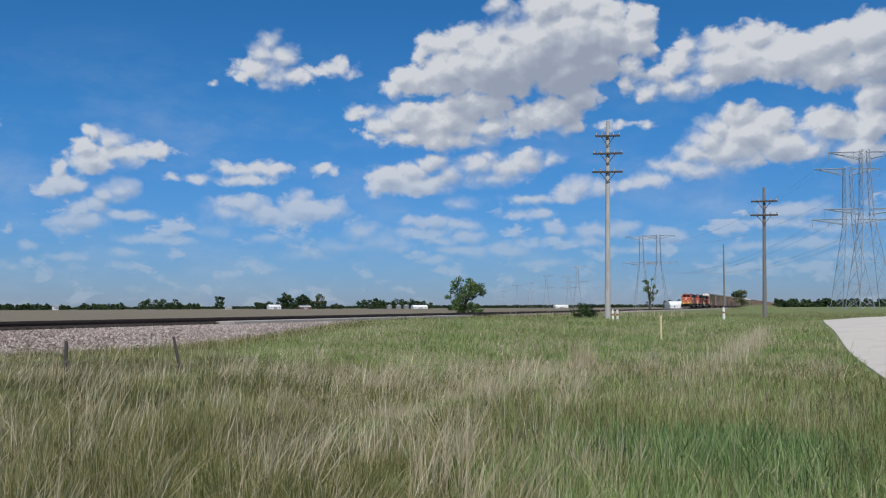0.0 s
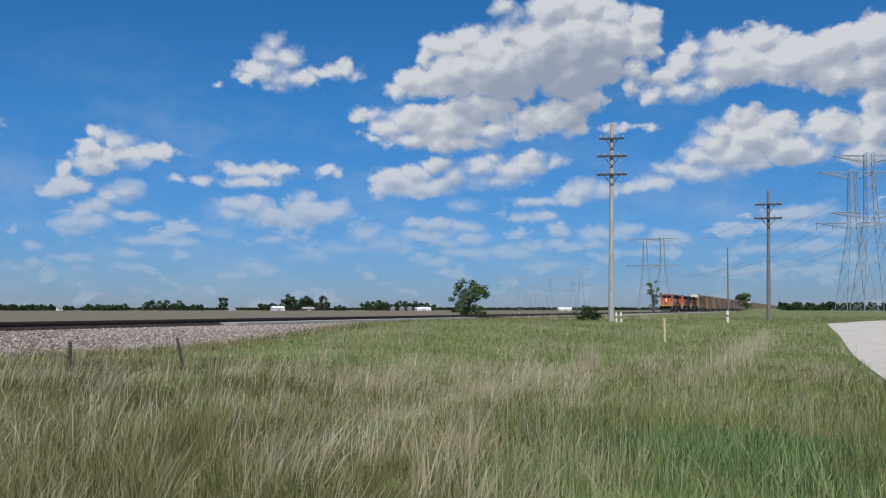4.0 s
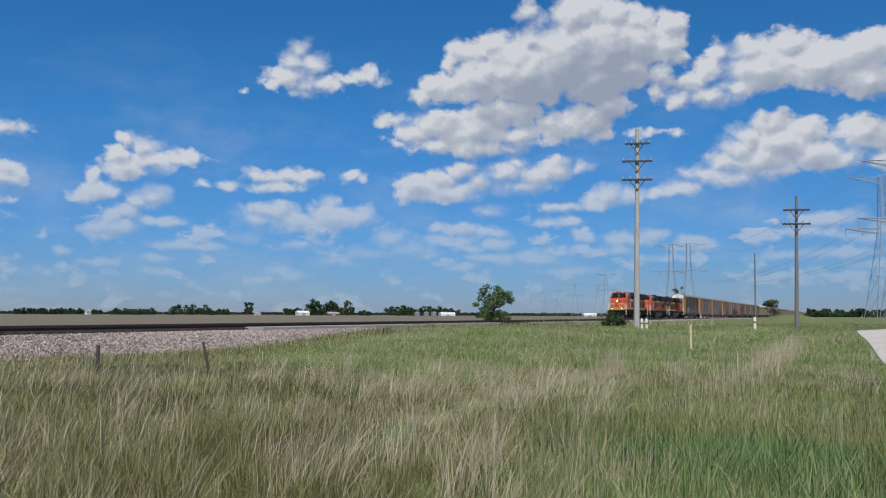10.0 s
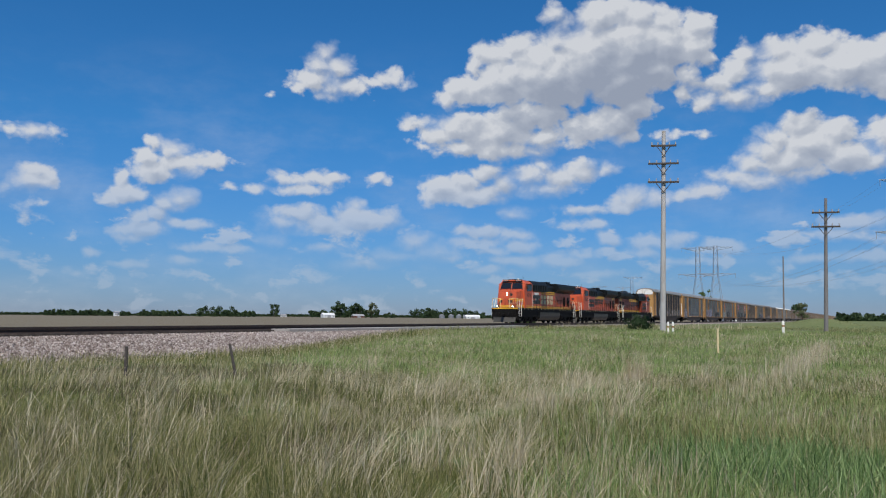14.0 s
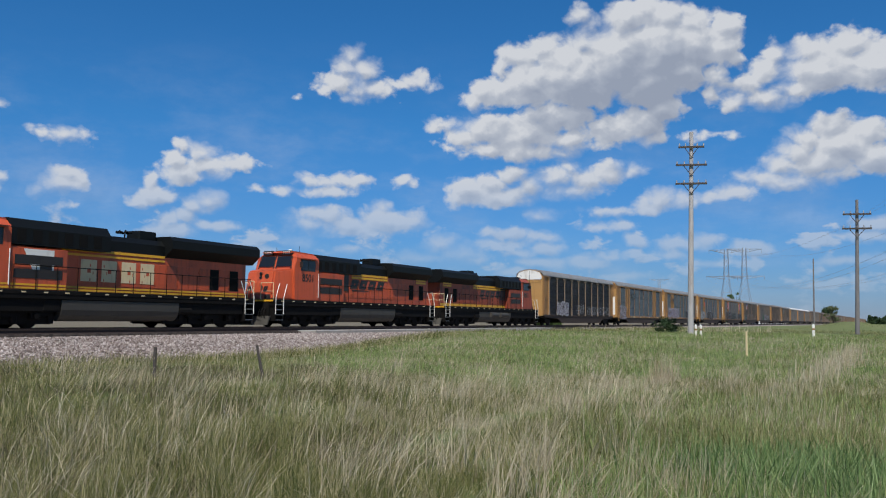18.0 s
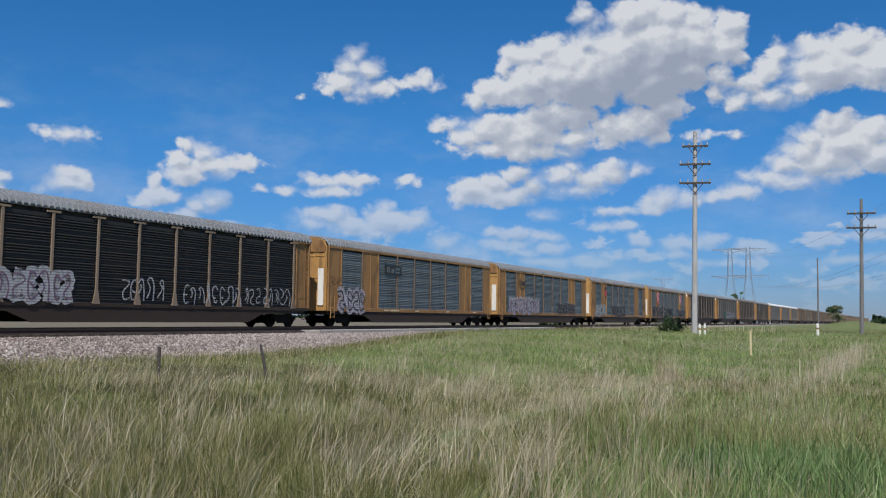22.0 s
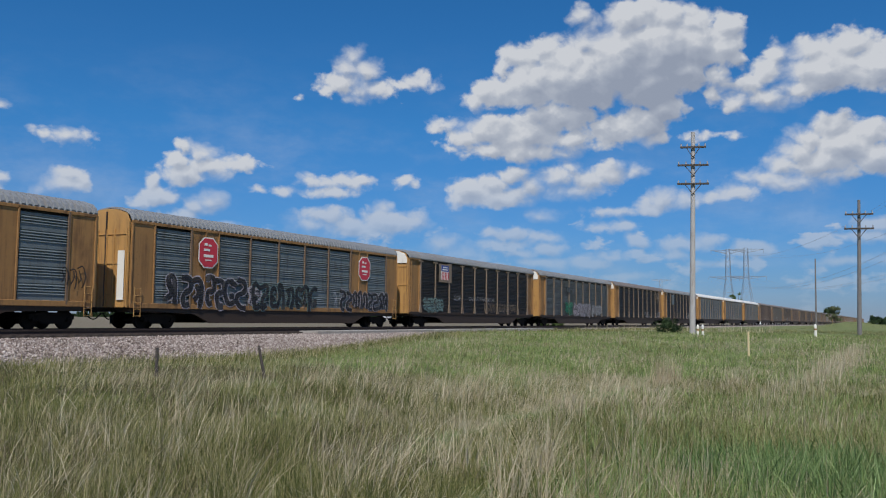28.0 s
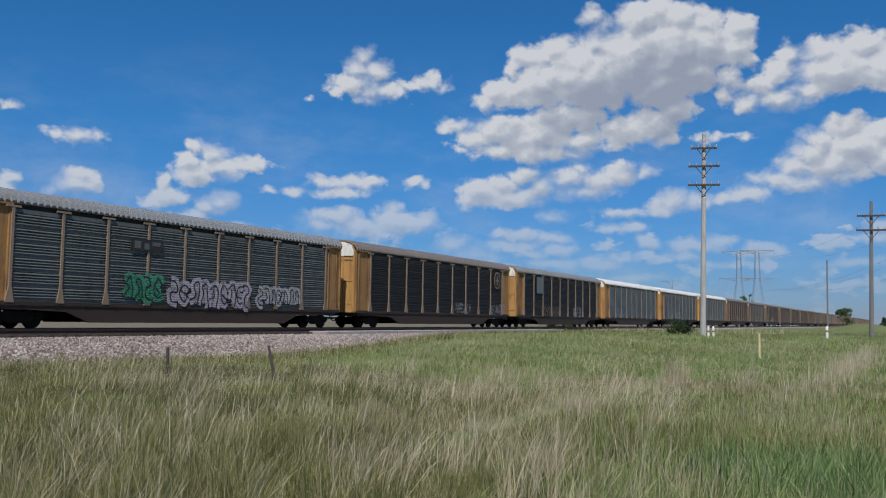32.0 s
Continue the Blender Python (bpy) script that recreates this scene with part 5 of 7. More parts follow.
            bm = ngon(bm_new(), [(-6.45, s * 1.446, 2.30), (-7.4, s * 1.446, 2.30), (-7.4, s * 1.452, 2.30), (-6.45, s * 1.452, 2.30),
                                 (-5.9, s * 1.446, 3.34), (-7.4, s * 1.446, 3.34), (-7.4, s * 1.452, 3.34), (-5.9, s * 1.452, 3.34)])
            P("white_panel", bm, WHITE_PAINT)
            flat("dark_hatch", -6.7, -7.3, 2.30, 3.02, BLACK_PAINT, 1.455)
            bm = letter_bars(bm_new(), 0, 0, 4.7, 1.0, 0.0, 0.30)
            mk, mm = (-9.2, 2.62), CREAM_PAINT
        else:
            sx = -9.8 if stripes == 2 else hx0 - box_back * 0.6
            for za, zb in ((3.24, 3.38), (3.44, 3.58)):
                flat("stripe", sx, rx0, za, zb, YELLOW, 0.990)
                flat("stripe", -L + 1.5, -L + 3.0, za, zb, YELLOW, 0.990)
            flat("dark_door", hx0 - box_back * 0.56, hx0 - box_back * 0.56 - 1.15, 2.35, 3.55, BLACK_PAINT, 0.990)
            if stripes == 3:
                flat("stripe", hx0 - 3, hx1, 1.66, 1.86, YELLOW, 0.972)
            bm = letter_bars(bm_new(), 0, 0, 4.5, 0.62, 0.45, 0.26)
            ngon(bm, [(-0.2, 0, -0.48), (-2.2, 0, -0.44), (-2.2, 0.006, -0.44), (-0.2, 0.006, -0.48), (0.0, 0, -0.36), (-2.4, 0, -0.40), (-2.4, 0.006, -0.40), (0.0, 0.006, -0.36)])
            mk, mm = (-9.75, 2.86), BLACK_PAINT
        ob = tagged(P("painted_mark", bm, mm, at=(mk[0], s * 0.975, mk[1])), kind="stuff")
        if s < 0:
            ob.rotation_euler.z = math.pi
            ob.location.x = mk[0] - 4.0
    # nose bands and mark
    def nose_x(z):
        return -1.15 - (z - 1.62) * 0.192 + 0.012
    if stripes == 1:
        for z in (1.66, 1.82, 2.30, 2.48):
            bm = ngon(bm_new(), [(nose_x(z), -0.86, z), (nose_x(z), 0.86, z), (nose_x(z) - 0.1, 0.86, z), (nose_x(z) - 0.1, -0.86, z),
                                 (nose_x(z + 0.09), -0.86, z + 0.09), (nose_x(z + 0.09), 0.86, z + 0.09), (nose_x(z) - 0.1, 0.86, z + 0.09), (nose_x(z) - 0.1, -0.86, z + 0.09)])
            P("nose_stripe", bm, YELLOW)
        for s in (1, -1):
            for za in (1.66, 1.82, 2.30, 2.48):
                bm = ngon(bm_new(), [(-1.33, s * 1.056, za), (-3.1, s * 1.45, za), (-3.1, s * 1.40, za), (-1.33, s * 0.98, za),
                                     (-1.36, s * 1.054, za + 0.1), (-3.1, s * 1.449, za + 0.1), (-3.1, s * 1.40, za + 0.1), (-1.36, s * 0.98, za + 0.1)])
                P("nose_stripe", bm, YELLOW)
    bm = letter_bars(bm_new(), 0.78, 2.27, 1.56, 0.28, 0.4, 0.3)
    bm.transform(Matrix.Translation((-1.245, 0, 0)) @ Matrix.Rotation(-math.pi / 2, 4, "Z"))
    tagged(P("painted_mark", bm, BLACK_PAINT), kind="stuff")
    # tank, trucks and gear under the deck
    prof = [(-1.46, 1.22), (1.46, 1.22), (1.44, 0.80), (1.36, 0.56), (1.20, 0.38), (1.0, 0.30), (-1.0, 0.30), (-1.20, 0.38), (-1.36, 0.56), (-1.44, 0.80)]
    P("fuel_tank", prism_x(bm_new(), prof, -14.9, -7.9), TANK)
    for s in (1, -1):
        if stripes == 3:
            for xa, xb in ((-8.9, -10.6), (-11.0, -12.7)):
                P("air_tank", rod(bm_new(), (xa, s * 1.5, 0.98), (xb, s * 1.5, 0.98), 0.22, seg=12), TANK)
        bm = box(bm_new(), -7.0, -7.8, s * 1.05, s * 1.42, 0.75, 1.25, 0.03)
        P("battery_box", bm, BLACK)
        bm = rod(bm_new(), (-14.95, s * 1.3, 0.85), (-15.8, s * 1.3, 0.85), 0.2, seg=10)
        P("air_reservoir", bm, BLACK)
    for cx in (-4.9, -L + 4.6):
        P("truck", LOCO_TRUCK, None, at=(cx, 0, 0))
        for dx in (-1.85, 0, 1.85):
            TURNING.append((P("wheelset", LOCO_WHEEL, None, at=(cx + dx, 0, 0.53)), -0.53 if flip else 0.53))
    if flip:
        m = Matrix.Translation((-L, 0, 0)) @ Matrix.Rotation(math.pi, 4, "Z")
        for ob in loco.children:
            ob.matrix_local = m @ ob.matrix_basis
    return loco


def hood_door_bm():
    bm = box(bm_new(), -0.36, 0.36, 0.0, 0.016, 1.95, 3.12, 0.006)
    for z in (2.2, 2.85):
        box(bm, -0.36, -0.31, 0.0, 0.035, z - 0.06, z + 0.06)
    box(bm, 0.26, 0.30, 0.0, 0.03, 2.45, 2.6)
    return bm


def vent_bm():
    bm = box(bm_new(), -0.34, 0.34, 0.0, 0.016, 2.0, 3.1, 0.006)
    for i in range(10):
        box(bm, -0.30, 0.30, 0.0, 0.03, 2.06 + i * 0.1, 2.1 + i * 0.1)
    return bm


LO = (21.6, 21.8, 22.5)
locomotive(-LO[0] - LO[1] - LO[2], LO[0], "orange diesel locomotive with yellow stripes, lit headlights and dark roof", "4314", "cream", 1, True, True, box_back=5.2, stack=0.5)
locomotive(-LO[1] - LO[2], LO[1], "orange diesel locomotive with black hood and thick yellow stripe", "8501", "black", 2, False, False, box_back=5.4)
locomotive(-LO[2], LO[2], "orange diesel locomotive running cab last, with twin yellow stripes", "", "black", 3, True, False, flip=True, box_back=5.2)


def graffiti(car, x, z, w, h, mat, seed, back=None, y=1.605, fat=False):
    """A sprayed patch on a car's near side: outlines, with a coloured fill if back is given."""
    if back:
        tagged(part("sprayed_fill", tag_mesh(seed, w, h, True, fat), back, car, at=(x, y - 0.008, z)), kind="stuff")
    tagged(part("graffiti", tag_mesh(seed, w, h, False, fat), mat, car, at=(x, y, z)), kind="stuff")


def board(car, x, z, w, h, mat, y=1.60, sides=4, name="sign"):
    bm = bm_new()
    if sides == 8:
        c = 0.27
        pts = [(-w / 2 + c * w, -h / 2), (w / 2 - c * w, -h / 2), (w / 2, -h / 2 + c * h * 0.8), (w / 2, h / 2 - c * h * 0.8), (w / 2 - c * w, h / 2), (-w / 2 + c * w, h / 2), (-w / 2, h / 2 - c * h * 0.8), (-w / 2, -h / 2 + c * h * 0.8)]
    elif sides > 8:
        pts = [(w / 2 * math.cos(2 * math.pi * i / sides), h / 2 * math.sin(2 * math.pi * i / sides)) for i in range(sides)]
    else:
        pts = [(-w / 2, -h / 2), (w / 2, -h / 2), (w / 2, h / 2), (-w / 2, h / 2)]
    prism(bm, pts, -0.01, 0.0)
    return part(name, bm, mat, car, at=(x, y, z))


def bars(parent, rows, mat, y=0.008):
    """Plain bars: rows of (x0, x1, z0, z1) in the parent's plane."""
    for a, b, c, d in rows:
        part("bar", box(bm_new(), a, b, y - 0.006, y, c, d), mat, parent)


A = lambda k, label, end, cap=None, screen=SCREEN_BLUE: rack_car_a("rack_car", k * CAR_L, label, screen, None, end, cap)
B = lambda k, label, screen, roof, end=CAR_YELLOW, cap=WHITE_PAINT: rack_car_b("rack_car", k * CAR_L, label, screen, roof, end, cap)

c1 = B(0, "dark brown rack car with thin tan posts and pale graffiti", SCREEN_DARK, ROOF_METAL)
graffiti(c1, -6.2, 1.8, 3.9, 1.15, SPRAY_PINK, 21, SPRAY_WHITE)
graffiti(c1, -12.2, 1.85, 2.8, 1.0, SPRAY_WHITE, 22)
graffiti(c1, -17.0, 1.7, 4.4, 1.0, SPRAY_WHITE, 23)
graffiti(c1, -21.5, 1.75, 4.2, 0.9, SPRAY_WHITE, 24)

c2 = A(1, "tan rack car with grey-blue screens and white graffiti", CAR_YELLOW, TAN)
graffiti(c2, -3.3, 1.7, 3.0, 1.25, SPRAY_BLACK, 31, SPRAY_LILAC)
graffiti(c2, -1.5, 2.95, 1.1, 0.55, SPRAY_BLACK, 32)
sg = board(c2, -8.7, 4.0, 2.3, 0.62, BLACK_PAINT)
bars(sg, [(0.9, 0.5, -0.2, 0.2), (0.3, -0.1, -0.22, 0.1), (-0.3, -0.9, 0.0, 0.2), (-0.3, -0.9, -0.22, -0.08)], SCREEN_BLUE)
bars(c2, [(-7.5, -8.1, 1.06, 1.16), (-8.3, -9.6, 1.06, 1.16), (-12, -12.5, 1.06, 1.16), (-17, -17.5, 1.06, 1.16), (-22, -22.5, 1.06, 1.16)], CREAM_PAINT, y=1.59)

c3 = A(2, "tan rack car with grey-blue screens and long mauve and white graffiti", CAR_YELLOW, TAN)
sg = board(c3, -6.2, 4.0, 1.5, 0.75, TAN)
bars(sg, [(0.72, 0.62, -0.36, 0.36), (-0.62, -0.72, -0.36, 0.36), (0.72, 0.5, 0.28, 0.36), (-0.5, -0.72, 0.28, 0.36), (0.72, 0.5, -0.36, -0.28), (-0.5, -0.72, -0.36, -0.28), (0.45, 0.15, -0.2, 0.2), (0.1, -0.18, -0.2, 0.2), (-0.22, -0.48, -0.2, 0.2)], BLACK_PAINT)
graffiti(c3, -6.4, 1.85, 7.8, 1.3, SPRAY_PINK, 41, SPRAY_LILAC)
graffiti(c3, -18.6, 1.75, 5.6, 1.15, SPRAY_BLACK, 43, SPRAY_LILAC, fat=True)

c4 = A(3, "tan rack car with grey-blue screens and black and teal graffiti", CAR_YELLOW)
sg = board(c4, -6.2, 4.1, 0.8, 1.2, RED_SIGN)
bars(sg, [(0.4, -0.4, 0.15, 0.6)], BLACK_PAINT)
graffiti(c4, -4.2, 1.7, 4.0, 1.1, SPRAY_TEAL, 51, SPRAY_WHITE)
graffiti(c4, -12.0, 1.75, 6.2, 1.3, SPRAY_BLACK, 53, SPRAY_LILAC, fat=True)
graffiti(c4, -24.2, 2.3, 1.5, 0.9, SPRAY_BLACK, 55)

c5 = A(4, "tan rack car with two red octagonal signs and bold black graffiti", CAR_YELLOW)
for x in (-5.9, -21.1):
    sg = board(c5, x, 3.95, 1.45, 1.62, WHITE_PAINT, sides=8)
    inner = board(sg, 0, 0, 1.32, 1.49, RED_SIGN, y=0.01, sides=8, name="sign_face")
    bars(inner, [(0.32, 0.1, 0.36, 0.50), (0.02, -0.2, 0.34, 0.44), (0.36, -0.1, 0.08, 0.20), (0.36, -0.36, -0.24, -0.10), (0.24, -0.24, -0.42, -0.36)], WHITE_PAINT)
graffiti(c5, -5.9, 1.9, 6.0, 1.55, SPRAY_BLACK, 61, SPRAY_LILAC, fat=True)
graffiti(c5, -9.6, 1.75, 1.2, 1.0, SPRAY_BLACK, 63, SPRAY_LILAC)
graffiti(c5, -12.6, 1.82, 6.2, 1.4, SPRAY_BLACK, 64, SPRAY_TEAL, fat=True)
graffiti(c5, -17.8, 1.75, 1.3, 0.9, SPRAY_WHITE, 65)
graffiti(c5, -21.2, 1.75, 6.0, 1.2, SPRAY_BLACK, 66, SPRAY_LILAC, fat=True)

c6 = B(5, "dark brown rack car with a striped shield sign", SCREEN_DARK, ROOF_METAL)
panel = board(c6, -6.3, 4.25, 2.2, 1.45, POST_TAN, y=1.59)
sh = board(panel, 0.1, 0.05, 1.3, 1.15, WHITE_PAINT, y=0.012, name="sign_face")
bars(sh, [(0.65, -0.65, 0.1, 0.58)], BLUE_SIGN)
bars(sh, [(0.55 - i * 0.27, 0.43 - i * 0.27, -0.56, 0.06) for i in range(5)], RED_SIGN)
bars(sh, [(0.4, -0.4, 0.38, 0.46), (0.45, -0.45, 0.2, 0.28)], WHITE_PAINT, y=0.014)
graffiti(c6, -8.4, 2.35, 1.2, 0.45, SPRAY_WHITE, 71)
graffiti(c6, -13.2, 2.35, 5.4, 0.34, SPRAY_WHITE, 72)
graffiti(c6, -4.2, 1.65, 3.2, 0.9, SPRAY_BLACK, 73, SPRAY_TEAL)
graffiti(c6, -17.5, 1.65, 8.0, 0.8, POST_TAN, 74)

c7 = B(6, "grey rack car with a black mark, a green patch and graffiti", SCREEN_GREY, ROOF_METAL)
sg = board(c7, -9.4, 3.95, 2.0, 0.55, BLACK_PAINT)
bars(sg, [(0.8, 0.4, -0.18, 0.18), (0.2, -0.1, -0.2, 0.1), (-0.3, -0.8, 0.0, 0.18)], SCREEN_GREY)
graffiti(c7, -9.3, 1.9, 2.2, 1.1, SPRAY_BLACK, 81, SPRAY_GREEN)
graffiti(c7, -13.8, 1.75, 6.0, 1.15, SPRAY_BLACK, 82, SPRAY_LILAC)
graffiti(c7, -19.2, 1.8, 4.0, 0.95, SPRAY_BLACK, 85, SPRAY_WHITE)

c8 = B(7, "dark brown rack car with a round grey emblem", SCREEN_DARK, ROOF_RUST)
sg = board(c8, -22.8, 4.1, 1.35, 1.5, POST_TAN, sides=18)
board(sg, 0, 0, 1.1, 1.25, SCREEN_DARK, y=0.008, sides=18, name="sign_face")
bars(sg, [(0.35, -0.35, -0.08, 0.08), (0.08, -0.08, -0.4, 0.4)], POST_TAN, y=0.016)
graffiti(c8, -16.0, 1.55, 3.0, 0.8, SPRAY_WHITE, 91)
graffiti(c8, -23.0, 1.55, 3.0, 0.8, SPRAY_WHITE, 92)

c9 = B(8, "dark brown rack car with a pale sign board", SCREEN_DARK, ROOF_METAL)
sg = board(c9, -6.2, 4.1, 1.8, 1.6, SCREEN_BLUE)
bars(sg, [(0.7, -0.7, 0.2, 0.3), (0.7, -0.7, -0.1, 0.0)], POST_TAN)
graffiti(c9, -9.0, 1.6, 5.0, 0.9, POST_TAN, 95)
graffiti(c9, -17.0, 1.6, 3.0, 1.0, SPRAY_WHITE, 96)

c10 = B(9, "pale grey rack car with bright yellow ends and white roof", SCREEN_BLUE, ROOF_WHITE)
_r = random.Random(11)
for _k in range(10, 43):
    scr = _r.choice((SCREEN_DARK, SCREEN_GREY, SCREEN_GREY, SCREEN_BLUE, SCREEN_BROWN))
    if _r.random() < 0.94:
        c = B(_k, "dark rack car far back in the train", scr, ROOF_WHITE if _k < 12 else _r.choice((ROOF_METAL, ROOF_RUST, ROOF_RUST)), CAR_YELLOW if _k < 12 else POST_BROWN)
    else:
        c = A(_k, "tan rack car far back in the train", CAR_YELLOW, WHITE_PAINT, _r.choice((SCREEN_BLUE, SCREEN_GREY)))
    if _k < 15:
        graffiti(c, -_r.uniform(6, 12), 1.7, _r.uniform(3, 6), 1.0, SPRAY_WHITE, 200 + _k)

# ---------------------------------------------------------------- poles


def polar(az, d, z=None):
    x, y = d * math.sin(radians(az)), d * math.cos(radians(az))
    return Vector((x, y, float(ground_height(x, y)) if z is None else z))


def utility_pole(az, d, top, arms, wood, r, lean, label):
    """A wooden pole with crossarms: arms is a list of (height, half length)."""
    base = polar(az, d)
    h = top - base.z
    ob = tagged(empty("utility_pole", Matrix.Translation(base) @ Matrix.Rotation(radians(-az), 4, "Z") @ Matrix.Rotation(radians(lean), 4, "Y")), label, "utility pole", "poles beside the line")
    part("pole", rod(bm_new(), (0, 0, -0.8), (0, 0, h), r, r * 0.62, 12), wood, ob)
    for z, half in arms:
        z -= base.z
        bm = box(bm_new(), -half, half, -0.3, -0.18, z - 0.07, z + 0.07, 0.01)
        arm = part("crossarm", bm, WOOD_DARK, ob)
        bm = rod(bm_new(), (-half * 0.5, -0.24, z - 0.06), (0, -0.22, z - 0.75), 0.03, seg=5)
        rod(bm, (half * 0.5, -0.24, z - 0.06), (0, -0.22, z - 0.75), 0.03, seg=5)
        part("brace", bm, WOOD_DARK, ob)
        for i in (-0.92, -0.45, 0.45, 0.92):
            part("insulator", rod(bm_new(), (i * half, -0.24, z + 0.07), (i * half, -0.24, z + 0.27), 0.06, 0.04, 8), PORCELAIN, arm)
    return ob


def el_z(d, el):
    return EYE[2] + d * math.tan(radians(el))


utility_pole(16.1, 66, el_z(66, 11.93), [(el_z(66, 10.97), 0.92), (el_z(66, 9.85), 1.10), (el_z(66, 8.68), 1.12)], WOOD_GREY, 0.22, 0.9, "tall weathered grey utility pole with three dark crossarms")
utility_pole(25.65, 78, el_z(78, 7.32), [(el_z(78, 6.45), 1.05), (el_z(78, 5.60), 1.10)], WOOD_MID, 0.18, 1.2, "grey-brown wooden utility pole with two crossarms")
utility_pole(23.3, 110, el_z(110, 3.87), [], WOOD_MID, 0.11, 0.5, "slim bare pole beside the line")


def pylon(az, d, h, name="pylon"):
    """Lattice transmission tower with three crossarms."""
    base = polar(az, d, 0.3)
    ob = tagged(empty("pylon", Matrix.Translation(base) @ Matrix.Rotation(radians(-8.3), 4, "Z")), "grey galvanised lattice transmission tower", "pylon", "transmission towers")
    def half(z):
        u = z / h
        return h * (0.076 * (1 - u / 0.60) + 0.032) if u < 0.60 else h * (0.032 - 0.010 * (u - 0.60) / 0.40)
    t = 0.095
    levels = [0, 0.16, 0.30, 0.42, 0.52, 0.60] + [0.60 + 0.40 * i / 6 for i in range(1, 7)]
    for sx in (-1, 1):
        for sy in (-1, 1):
            part("leg", tube(bm_new(), [(sx * half(u * h), sy * half(u * h), u * h) for u in levels], t, 4), HAZED_STEEL, ob)
    bm = bm_new()
    for a, b in zip(levels, levels[1:]):
        za, zb = a * h, b * h
        pa, pb = half(za), half(zb)
        for q in range(4):
            c0, c1 = ((-1, -1), (1, -1), (1, 1), (-1, 1))[q], ((1, -1), (1, 1), (-1, 1), (-1, -1))[q]
            rod(bm, (c0[0] * pa, c0[1] * pa, za), (c1[0] * pb, c1[1] * pb, zb), t * 0.6, seg=3)
            rod(bm, (c1[0] * pa, c1[1] * pa, za), (c0[0] * pb, c0[1] * pb, zb), t * 0.55, seg=3)
            rod(bm, (c0[0] * pb, c0[1] * pb, zb), (c1[0] * pb, c1[1] * pb, zb), t * 0.5, seg=3)
    part("bracing", bm, HAZED_STEEL, ob)
    for u, w, deep in ((0.63, 0.26, 0.035), (0.985, 0.225, 0.045)):
        z = u * h
        for s in (-1, 1):
            bm = bm_new()
            tip = (s * w * h, 0, z)
            q = half(z)
            for sy in (-1, 1):
                rod(bm, (s * q, sy * q, z), tip, t, seg=4)
                rod(bm, (s * q, sy * q, z - deep * h), tip, t, seg=4)
                last = (s * q, sy * q, z - deep * h)
                for f in (0.25, 0.5, 0.75):
                    px = s * (q + (w * h - q) * f)
                    up, low = (px, sy * q * (1 - f), z), (px, sy * q * (1 - f), z - deep * h * (1 - f))
                    rod(bm, last, up, t * 0.6, seg=3)
                    rod(bm, up, low, t * 0.6, seg=3)
                    last = low
            arm = part("crossarm", bm, HAZED_STEEL, ob)
            for f in ((0.55, 0.97) if u < 0.9 else (0.97,)):
                part("insulator_string", rod(bm_new(), (s * w * h * f, 0, z), (s * w * h * f, 0, z - 0.05 * h), t * 0.8, seg=5), PORCELAIN, arm)
    return ob


for _az, _top in ((31.5, 9.23), (30.55, 8.3), (19.37, 4.61), (18.3, 4.56), (14.2, 2.70), (13.65, 2.04), (12.2, 2.09), (11.13, 1.62), (10.28, 1.44), (9.35, 1.07)):
    _d = (44.0 - 1.3) / math.tan(radians(_top))
    pylon(_az, _d, 44.0)


# ---------------------------------------------------------------- grass


def blades(name, count, place, height, width, lean, mat, seed, label, bend=0.5):
    """Grass as one mesh: each blade is a bent, tapering strip. place(rng, n) gives x, y and a size factor."""
    rng = np.random.default_rng(seed)
    x, y, size = place(rng, count)
    n = len(x)
    z = ground_height(x, y)
    h = height[0] + (height[1] - height[0]) * rng.random(n) ** 1.3
    h = h * size
    w = width * (0.6 + 0.8 * rng.random(n)) * np.maximum(1.0, np.hypot(x, y) / 9.0) ** 0.68
    a = rng.random(n) * 2 * np.pi
    la = lean[0] + rng.normal(0, lean[1], n)
    ld = lean[2] + rng.normal(0, lean[3], n)
    dx, dy = np.cos(ld) * la, np.sin(ld) * la
    wx, wy = np.cos(a) * w / 2, np.sin(a) * w / 2
    rows = []
    for f, k in ((0.0, 1.0), (0.5, 0.8), (1.0, 0.0)):
        c = f ** (1 + bend)
        px, py, pz = x + dx * h * c, y + dy * h * c, z - 0.03 + h * f * (1 - 0.25 * la ** 2 * f)
        if k:
            rows += [np.stack([px - wx * k, py - wy * k, pz], 1), np.stack([px + wx * k, py + wy * k, pz], 1)]
        else:
            rows.append(np.stack([px, py, pz], 1))
    verts = np.stack(rows, 1).reshape(-1, 3)
    b = np.arange(n)[:, None] * 5
    faces = np.concatenate([b + [0, 1, 3], b + [0, 3, 2], b + [2, 3, 4]], 1).reshape(-1, 3)
    ob = from_arrays(name, verts, faces, mat)
    return tagged(ob, label, "grass", kind="stuff")


